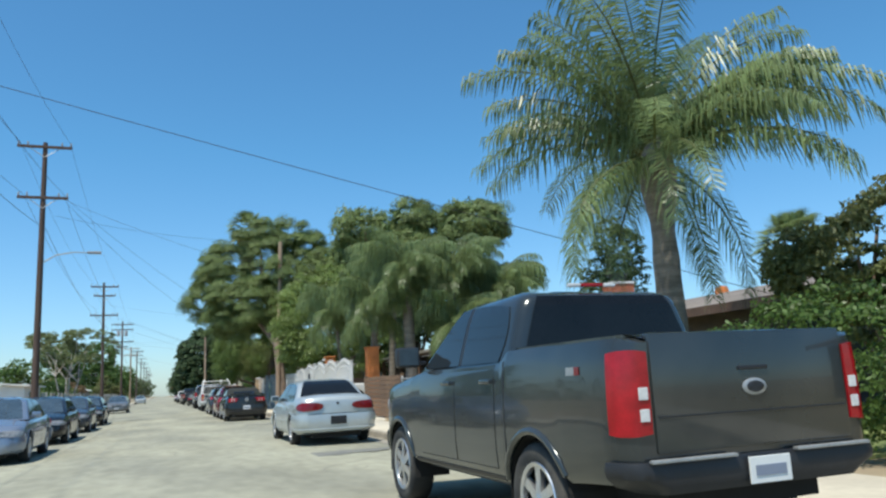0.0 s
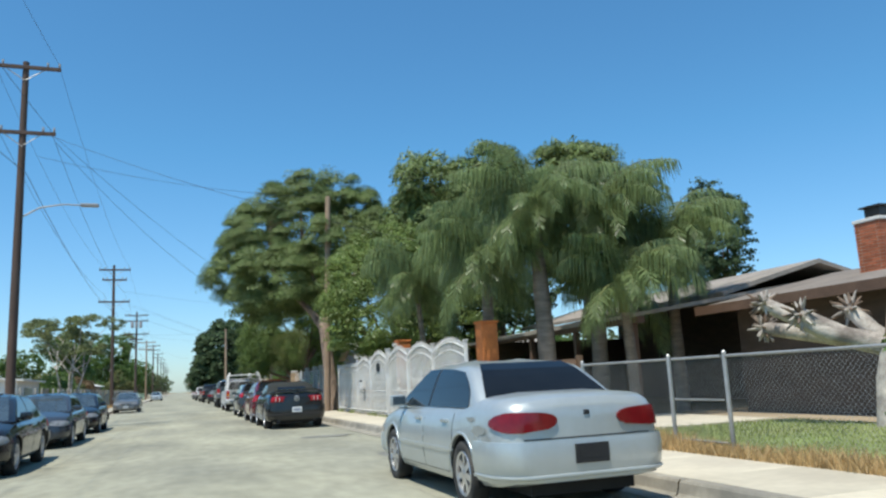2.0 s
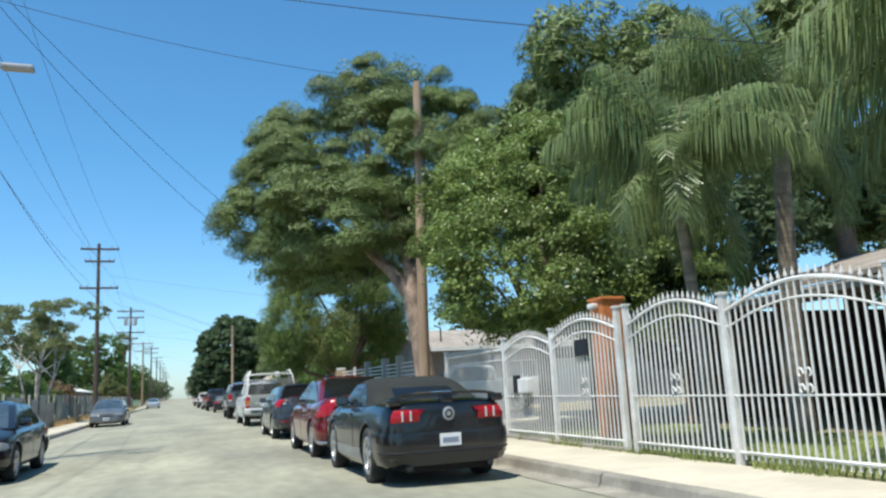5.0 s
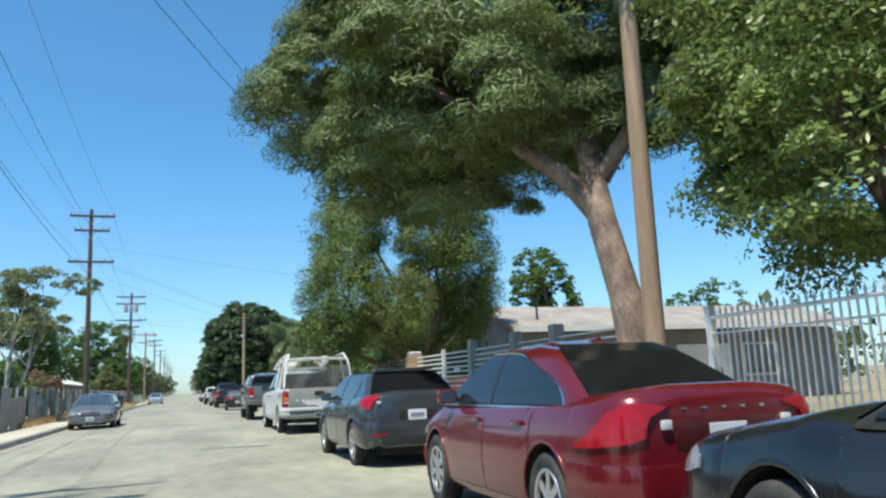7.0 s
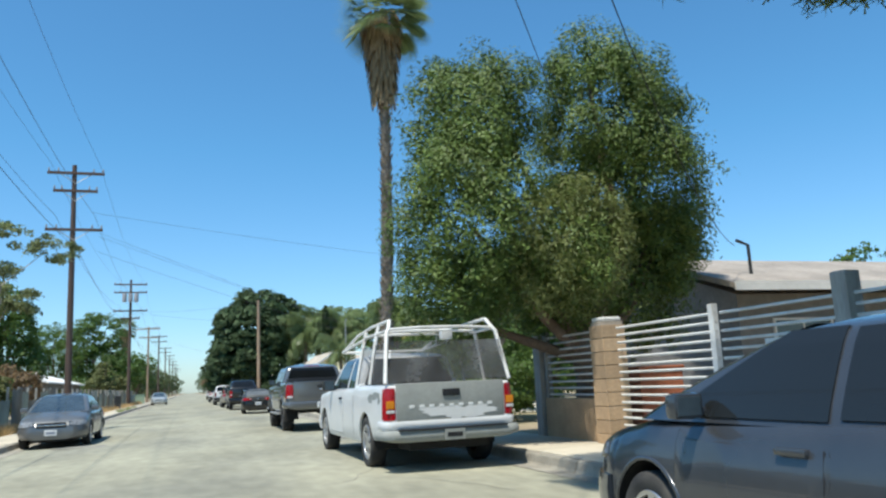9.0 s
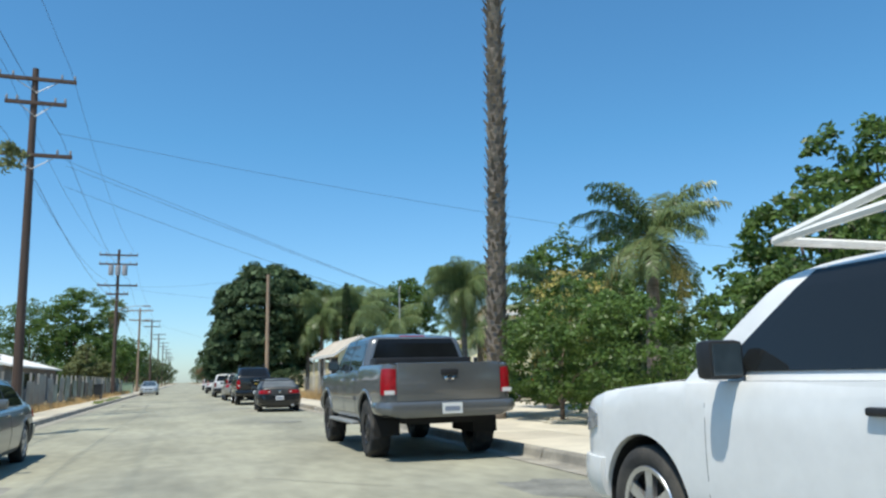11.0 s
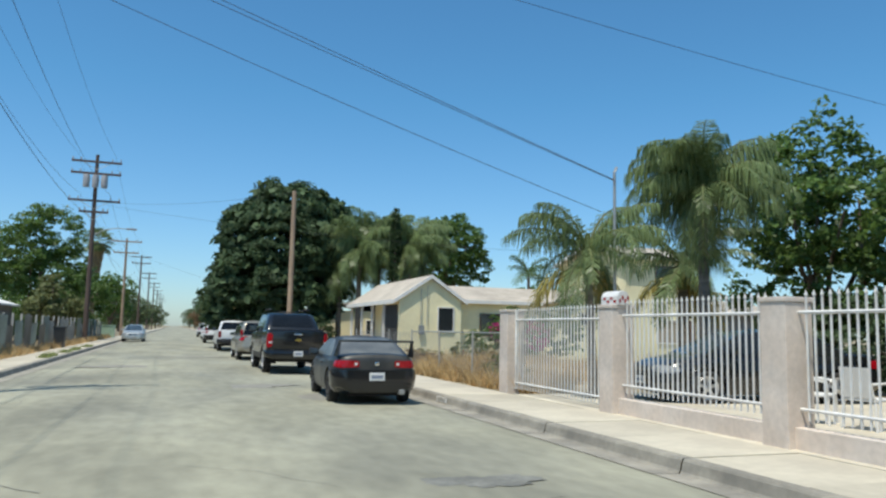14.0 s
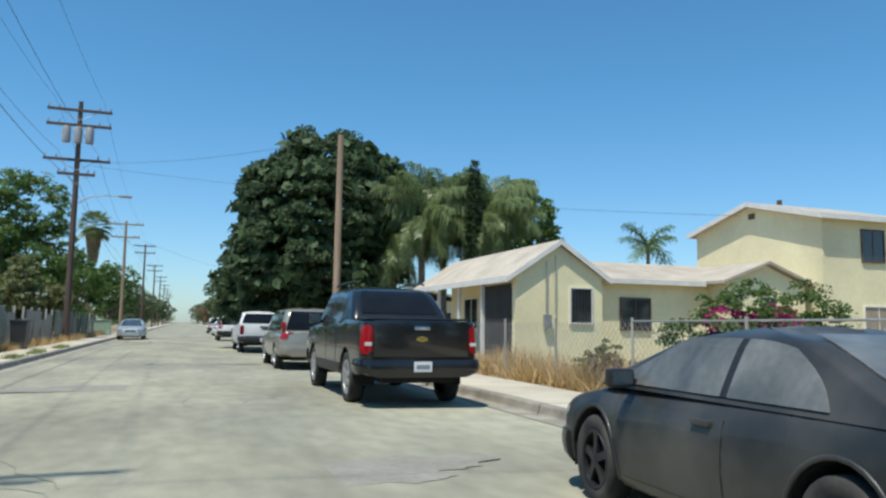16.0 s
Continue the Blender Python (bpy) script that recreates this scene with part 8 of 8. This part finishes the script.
    """A tree with a forked trunk and a crown of several uneven lobes."""
    t = thing(name, x, y, 0.1, label, "tree")
    rng = np.random.default_rng(seed)
    lobes = []
    for k in range(9):
        a = k * 2.4
        q = rng.uniform(0.15, 0.62) * w
        lobes.append((q * math.cos(a), q * math.sin(a), h * rng.uniform(z0 + 0.12, 0.82), w * rng.uniform(0.34, 0.52), w * rng.uniform(0.34, 0.52), h * rng.uniform(0.13, 0.20)))
    lobes.append((0, 0, h * 0.84, w * 0.4, w * 0.4, h * 0.16))
    add_trunk(t, [(0, 0, -0.1), (0.05, 0, h * 0.2), (0, 0.05, h * z0)], [0.05 * h * 0.5 + 0.05, 0.04 * h * 0.5 + 0.04, 0.03 * h * 0.5 + 0.03], M[trunk], fan_out(rng, (0, 0.05, h * z0 * 0.95), [l[:3] for l in lobes], 0.02 * h * 0.5 + 0.02))
    far = 1.25 if y > 50 else 1.1
    add_crown(t, seed + 1, lobes, int(n / far ** 2), leaf * far, lw * far, M[mat], gap=gap, freq=2.8, rough=rough, shell=0.5)
    return t


plain_tree(34.0, 46.0, 13.4, 3.2, 201, "l_ficus", "dark dense tree behind the ranch house", 18000, 0.25, 0.14, 0.1)
plain_tree(13.0, 34.6, 6.0, 3.0, 210, "l_ficus", "dark leafy tree beside the patio roof", 16000, 0.2, 0.11, 0.0, 0.15)
plain_tree(19.6, 66.0, 8.3, 2.4, 202, "l_hedge", "rounded green tree behind the roofs", 12000)
plain_tree(31.0, 66.0, 6.5, 3.4, 203, "l_hedge", "low rounded tree beyond the grey roof", 9000)
plain_tree(17.5, 81.5, 7.4, 3.4, 204, "l_hedge", "leafy green tree behind the iron fence", 26000, 0.18, 0.10, 0.2, 0.2)
plain_tree(16.0, 74.5, 6.0, 3.2, 205, "l_hedge", "leafy green tree behind the iron fence", 22000, 0.18, 0.10, 0.2, 0.2)
plain_tree(21.9, 125.0, 10.9, 3.6, 206, "l_hedge", "broad green tree beyond the bungalow", 18000, 0.3, 0.15, 0.15)
plain_tree(27.0, 118.0, 5.0, 3.0, 207, "l_hedge", "rounded tree beyond the bungalow", 9000)
plain_tree(32.0, 112.0, 6.6, 2.6, 208, "l_hedge", "tree behind the two-storey house", 9000)
pap = thing("papaya_tree", 20.5, 106.3, 0.1, "small tree with a rosette of large drooping leaves", "tree")
add_trunk(pap, [(0, 0, -0.1), (0, 0, 2.5), (0, 0, 4.9)], [0.13, 0.11, 0.08], M["palmbark"])
palm_crown(pap, 71, np.array([0, 0, 4.9]), 20, 1.5, leaf=0.5, hang=0.4, leaflets=16, mat=M["l_hedge"], elev=(-10, 80), drop=0.9)

# far side trees
for k, (x, y, h, w, mat, gap, n) in enumerate(((-7.6, 27.5, 6.0, 2.0, "l_hedge", 0.15, 14000), (-8.4, 78.0, 3.4, 1.9, "l_olive", 0.3, 7000), (-9.5, 88.0, 7.4, 3.3, "l_hedge", 0.2, 16000), 
                                              (-14.0, 134.0, 9.5, 4.6, "l_hedge", 0.1, 22000), (-9.2, 128.0, 10.2, 4.3, "l_hedge", 0.12, 30000), (-7.2, 137.0, 5.2, 2.4, "l_hedge", 0.25, 8000), (-8.4, 150.0, 7.0, 3.0, "l_hedge", 0.2, 9000),
                                              (-7.8, 176.0, 8.2, 3.4, "l_hedge", 0.2, 9000), (-8.2, 200.0, 7.6, 3.6, "l_far", 0.2, 9000), (-7.6, 228.0, 8.0, 4.0, "l_far", 0.2, 8000), (-7.4, 260.0, 7.4, 4.0, "l_far", 0.2, 7000), (-12.5, 78.0, 5.2, 2.4, "l_hedge", 0.2, 9000), (-7.4, 122.0, 4.6, 2.1, "l_olive", 0.2, 9000))):
    plain_tree(x, y, h, w, 300 + k * 3, mat, ("airy olive-green tree", "leafy green tree", "low brownish tree", "rounded green tree")[k % 4 if mat not in ("l_russet", "l_olive") else (2 if mat == "l_russet" else 0)] + " across the street", n if y < 150 else 6000, 0.22 if y < 150 else 0.34, 0.11 if y < 150 else 0.2, gap, 0.2)
airy = thing("tree", -7.0, 68.0, 0.1, "tall airy tree with bare pale stems and thin leaf clusters", "tree")
rng = np.random.default_rng(341)
AIRY = [(rng.uniform(-2.6, 3.0), rng.uniform(-2.4, 2.4), rng.uniform(4.3, 7.0), rng.uniform(0.5, 1.0), rng.uniform(0.5, 1.0), rng.uniform(0.35, 0.7)) for _ in range(17)]
for k in range(4):
    a = k * 1.7
    foot, fork = (0.25 * math.cos(a), 0.25 * math.sin(a), -0.1), (0.9 * math.cos(a), 0.9 * math.sin(a), 2.6 + 0.3 * k)
    add_trunk(airy, [foot, (0.5 * math.cos(a), 0.5 * math.sin(a), 1.4), fork], [0.09, 0.07, 0.055], M["deadwood"], fan_out(rng, fork, [q[:3] for q in AIRY[k::4]], 0.04, 0.012), name="stem")
add_crown(airy, 342, AIRY, 16000, 0.20, 0.085, M["l_airy"], gap=0.3, freq=3.0, rough=0.35, shell=0.4, puff=0.35, spread=0.7)
for k, (x, y, h, w, mat) in enumerate(((7.6, 140.0, 4.2, 2.6, "l_russet"), (8.4, 158.0, 5.2, 3.2, "l_hedge"), (7.4, 178.0, 6.4, 3.8, "l_russet"), (7.6, 205.0, 7.0, 4.0, "l_far"), (8.0, 240.0, 7.4, 4.4, "l_far"), (8.2, 128.0, 3.6, 2.4, "l_hedge"), (7.2, 275.0, 6.0, 3.6, "l_russet"), (7.0, 330.0, 7.2, 4.4, "l_far"), (6.6, 400.0, 8.0, 5.0, "l_far"), (-6.6, 300.0, 7.0, 4.2, "l_far"), (-6.2, 370.0, 7.6, 4.8, "l_far"))):
    plain_tree(x, y, h, w, 400 + k * 3, mat, "rounded tree along the far stretch of the street", 6000, 0.36, 0.2, 0.2, 0.2)
woods = []
rngw = np.random.default_rng(500)
for k in range(90):
    side = -1 if k % 2 else 1
    y = rngw.uniform(240, 900)
    x = side * rngw.uniform(9.5, 20.0 + y * 0.04) + 0.9
    woods.append((x, y, rngw.uniform(2.0, 4.5), rngw.uniform(3, 6), rngw.uniform(3, 8), rngw.uniform(3.0, 5.0)))
for k in range(60):
    side = -1 if k % 2 else 1
    y = rngw.uniform(40, 280)
    woods.append((side * rngw.uniform(34.0, 90.0), y, 2.5, rngw.uniform(3, 6), rngw.uniform(3, 6), rngw.uniform(2.5, 4.5)))
pw, dw = crown_points(np.random.default_rng(501), woods, 30000, gap=0.0, freq=0.9, shell=0.75)
wood = raw_mesh("distant_woods", leaf_quads(np.random.default_rng(502), pw, dw, 1.1, 0.65), 4, M["l_far"])
tagged(wood, "hazy green tree belt far down the street", "trees", kind="stuff")

# hedges and shrubs
def shrub(x, y, lobes, seed, n, leaf, lw, mat, label, name="shrub", category="shrub", **kw):
    r = thing(name, x, y, 0.1, label, category)
    rng = np.random.default_rng(seed)
    add_trunk(r, [(0, 0, -0.1), (0, 0, 0.3), (0.02, 0, 0.5)], [0.06, 0.05, 0.04], M["bark"], fan_out(rng, (0, 0, 0.35), [l[:3] for l in lobes], 0.03, 0.01), name="stem")
    add_crown(r, seed, lobes, n, leaf, lw, M[mat], name="leaves", **kw)
    return r


shrub(8.35, 8.7, [(0, 0, 1.0, 0.75, 1.5, 0.85), (0.2, -1.6, 1.0, 0.8, 1.4, 0.9), (0.0, 1.0, 0.85, 0.7, 0.9, 0.7), (-0.3, 1.9, 0.85, 0.55, 0.9, 0.8)], 601, 26000, 0.085, 0.05, "l_hedge", "dense dark green hedge behind the chain-link fence", "hedge", "hedge", gap=0.12, freq=4.0)
shrub(8.3, 2.6, [(0, 0, 1.1, 0.8, 2.0, 0.85), (0, -2.6, 1.1, 0.8, 2.0, 0.85)], 602, 20000, 0.09, 0.05, "l_hedge", "clipped green hedge behind the chain-link fence", "hedge", "hedge", gap=0.1, freq=4.0)
plain_tree(12.5, 4.9, 4.1, 2.0, 603, "l_olive", "bushy olive-green tree in front of the ranch house", 26000, 0.13, 0.06, 0.2, 0.2)
BG = [(0, 0, 1.3, 1.3, 1.0, 0.9), (1.5, 0.3, 1.4, 1.2, 1.0, 0.9), (-1.0, 0.2, 1.0, 0.9, 0.9, 0.7)]
bg = shrub(12.6, 91.0, BG, 604, 12000, 0.11, 0.06, "l_hedge", "bougainvillea with magenta bracts in a weedy yard", gap=0.35, freq=3.5, rough=0.35)
add_crown(bg, 605, [(0.2, -0.5, 1.1, 0.7, 0.6, 0.5), (-0.8, -0.3, 1.3, 0.5, 0.5, 0.4)], 2600, 0.09, 0.07, M["l_magenta"], "magenta bracts", name="blossom")
hd = shrub(15.5, 72.5, [(0, 0, 1.1, 1.0, 2.2, 1.0), (0.5, 3.5, 1.2, 1.1, 2.4, 1.1), (1.0, 7.5, 1.2, 1.1, 2.4, 1.2)], 612, 9000, 0.22, 0.12, "l_ficus", "dark hedge at the back of the yard", "hedge", "hedge", gap=-0.1)
YL = [(0, 0, 1.5, 1.2, 1.8, 1.2), (0.4, 2.0, 1.4, 1.2, 1.6, 1.1), (0.2, -2.0, 1.5, 1.2, 1.6, 1.2), (0.6, 0.4, 2.6, 1.0, 1.4, 0.8)]
yl = shrub(8.7, 65.6, YL, 606, 26000, 0.12, 0.06, "l_hedge", "thick green shrubs with a few yellow tips", gap=0.22, freq=3.2)
add_crown(yl, 607, [(0.2, -0.6, 2.8, 0.9, 1.0, 0.6)], 500, 0.11, 0.05, M["l_palmyellow"], "yellow tips", name="yellow_growth")
shrub(8.6, 58.5, [(0, 0, 1.0, 0.9, 2.2, 0.9), (0.4, 0.5, 1.8, 0.8, 1.4, 0.8)], 608, 12000, 0.14, 0.07, "l_hedge", "untidy green shrubs beside the pavement", gap=0.25)
plain_tree(12.0, 61.6, 4.6, 2.3, 614, "l_hedge", "leafy green tree beside the stucco piers", 14000, 0.16, 0.08, 0.1, 0.15)
shrub(7.6, 110.5, [(0, 0, 0.9, 0.8, 1.2, 0.8), (1.2, 1.0, 1.1, 1.0, 1.2, 0.9)], 609, 8000, 0.14, 0.07, "l_ficus", "dark shrubs under the ficus", gap=0.2)
shrub(12.4, 96.2, [(0, 0, 0.5, 0.5, 0.4, 0.4)], 610, 2500, 0.09, 0.04, "l_olive", "small grey-green shrub by the cream wall")

rngb = np.random.default_rng(620)
for k in range(15):
    y = 72.0 + 6.4 * k
    if 90 < y < 121:
        continue
    lob = [(rngb.uniform(-1.2, 0.6), rngb.uniform(-1.8, 1.8), rngb.uniform(0.9, 2.0), rngb.uniform(0.8, 1.3), rngb.uniform(1.2, 2.0), rngb.uniform(0.7, 1.2)) for _ in range(4)]
    shrub(-7.9 - rngb.uniform(0, 1.5), y, lob, 630 + k, 3200 if y > 110 else 4200, 0.24, 0.12, ("l_hedge", "l_olive", "l_russet")[k % 3 if k % 4 else 0], ("bushy green shrub", "grey-green shrub", "brownish dry shrub")[k % 3 if k % 4 else 0] + " behind the board fence", gap=0.1)
for k in range(5):
    shrub(8.2 + 1.1 * (k % 3), 82.5 + 2.3 * k, [(0, 0, 0.35, 0.5, 0.6, 0.4), (0.4, 0.5, 0.3, 0.4, 0.4, 0.3)], 650 + k, 1500, 0.11, 0.04, ("l_olive", "l_russet")[k % 2], "low dry weed bush in the unkept yard", gap=0.3)

# pollarded bleached limbs in front of the ranch house
pol = thing("pollarded_tree", 11.4, 14.6, 0.1, "pollarded tree with bleached knobbly limbs", "tree")
rng = np.random.default_rng(88)
limbs, twigs = [], []
ends = [(-0.7, 1.7, 2.2), (-0.5, 1.1, 1.95), (0.2, -0.5, 2.75), (0.6, -1.1, 2.75), (-0.3, 2.2, 1.8), (0.2, 0.7, 2.0)]
for e in ends:
    a, b = Vector((0.3, 0, 1.3)), Vector(e)
    mid = a.lerp(b, 0.5) + Vector(rng.normal(0, 0.12, 3))
    limbs.append(([a, mid, b], [0.18, 0.15, 0.13]))
    for k in range(52):
        d = Vector(unit(rng, 1)[0]) * rng.uniform(0.12, 0.36)
        (twigs if e[2] > 2.4 or k % 2 else limbs).append(([b, b + d * 0.6, b + d], [0.045, 0.03, 0.012]))
dark = [l for l in limbs if len(l[0]) == 3 and l[0][2].z > 2.6]
add_trunk(pol, [(0, 0, -0.1), (0.1, 0, 0.8), (0.3, 0, 1.4)], [0.26, 0.22, 0.2], M["deadwood"], [l for l in limbs if l not in dark])
add_trunk(pol, dark[0][0], dark[0][1], M["bark"], dark[1:], name="limb")
for e in ends:
    own = [t for t in twigs if (t[0][0] - Vector(e)).length < 0.01]
    add_trunk(pol, own[0][0], own[0][1], M["bark"], own[1:], name="twig_knob")

# ---- grass and weeds ----
def blades(name, areas, n, h, w, mat, label, seed, tilt=0.35, clump=0.0):
    """Upright grass blades over rectangles (x0, x1, y0, y1, z)."""
    rng = np.random.default_rng(seed)
    ar = np.array(areas, float)
    sz = (ar[:, 1] - ar[:, 0]) * (ar[:, 3] - ar[:, 2])
    i = rng.choice(len(ar), size=n, p=sz / sz.sum())
    p = np.stack([rng.uniform(ar[i, 0], ar[i, 1]), rng.uniform(ar[i, 2], ar[i, 3]), ar[i, 4]], 1)
    if clump:
        keep = lumps(p * (1, 1, 0), seed, 2.4) > clump - 0.6
        p = p[keep]
    n = len(p)
    a = rng.uniform(0, 6.3, n)
    sd = np.stack([np.cos(a), np.sin(a), 0 * a], 1) * (w * rng.uniform(0.6, 1.3, n))[:, None]
    hh = h * rng.uniform(0.4, 1.2, n) * (1 + 0.35 * lumps(p * (1, 1, 0), seed + 1, 1.6))
    tip = p + np.stack([rng.normal(0, tilt, n) * hh, rng.normal(0, tilt, n) * hh, hh], 1)
    q = np.stack([p - sd, p + sd, tip], 1).reshape(-1, 3)
    ob = raw_mesh(name, q, 3, M[mat])
    return tagged(ob, label, "grass", kind="stuff")


lawn = mesh_object("lawn", boxes((CLX + 0.1, 12.0, 2.0, 17.4, 0.05, 0.165)), M["lawn"])
tagged(lawn, "patchy green lawn behind the chain-link fence", "lawn", kind="structure")
lawn2 = mesh_object("lawn", boxes((GX + 0.15, 11.0, 22.5, 36.5, 0.05, 0.165)), M["lawn"])
tagged(lawn2, "patchy lawn behind the iron gates", "lawn", kind="structure")
apron = mesh_object("driveway", boxes((FENCE_R - 0.09, 12.0, 17.7, 21.4, 0.05, 0.162), (FENCE_R - 0.09, 11.5, 38.2, 49.0, 0.05, 0.160), (FENCE_R - 0.09, 14.0, 61.0, 79.4, 0.05, 0.158)), M["concrete"])
tagged(apron, "pale concrete driveways behind the fences", "driveway", kind="structure")
blades("lawn_grass", [(CLX + 0.1, 11.9, 3.0, 17.3, 0.16), (GX + 0.15, 10.5, 22.5, 36.3, 0.16)], 40000, 0.07, 0.008, "grass_green", "short green lawn grass", 701)
blades("verge_grass", [(FENCE_R - 0.12, CLX + 0.1, 6.0, 17.4, 0.12)], 9000, 0.22, 0.008, "grass_dry", "dry yellow grass along the chain-link fence", 702)
blades("gate_weeds", [(GX - 0.16, GX + 0.1, 22.0, 36.3, 0.15)], 4000, 0.12, 0.008, "grass_green", "thin weeds under the iron fence", 703, clump=0.5)
blades("yard_weeds", [(7.15, 9.0, 79.6, 95.5, 0.12), (9.0, 15.0, 82.0, 94.0, 0.12)], 34000, 0.52, 0.010, "grass_dry", "tall dry yellow weeds in the unkept yard", 704, 0.45, 0.55)
blades("yard_weed_edge", [(7.05, 7.8, 79.6, 96.0, 0.12)], 8000, 0.45, 0.010, "grass_dry", "dry weeds leaning over the wire fence", 705, 0.55, 0.5)
blades("far_weeds", [(KERB_L - 2.1, KERB_L - 1.3, 60.0, 140.0, 0.12)], 16000, 0.35, 0.014, "grass_dry", "dry weeds along the far fence", 706, 0.4, 0.4)
blades("far_weeds_green", [(KERB_L - 0.5, KERB_L - 0.15, 95.0, 112.0, 0.15)], 2600, 0.14, 0.012, "grass_green", "weeds growing over the far pavement", 707, 0.4, 0.5)

# bricks of the chimney, laid in courses
b_long = part("brick", boxes((-0.105, 0.105, -0.05, 0.05, 0, 0.062), bevel=0.004), M["brick"], chim)
b_long.matrix_basis = pose(0.33, -0.285, 0.02)
for c in range(20):
    z = 0.02 + 0.075 * c
    long_row = ((-0.385, 0.5), (-0.22, 1), (0, 1), (0.22, 1), (0.385, 0.5)) if c % 2 else ((-0.33, 1), (-0.11, 1), (0.11, 1), (0.33, 1))
    short_row = ((-0.165, 0.5), (0, 1), (0.165, 0.5)) if c % 2 else ((-0.11, 1), (0.11, 1))
    for sx in (-1, 1):
        for x, cut in long_row:
            if c or sx > 0 or x < 0.3:
                share(b_long, "brick", chim, pose(x, sx * 0.285, z) @ Matrix.Diagonal((cut, 1, 1, 1)))
        for y, cut in short_row:
            share(b_long, "brick", chim, pose(sx * 0.385, y, z, 0, 0, 90) @ Matrix.Diagonal((cut, 1, 1, 1)))
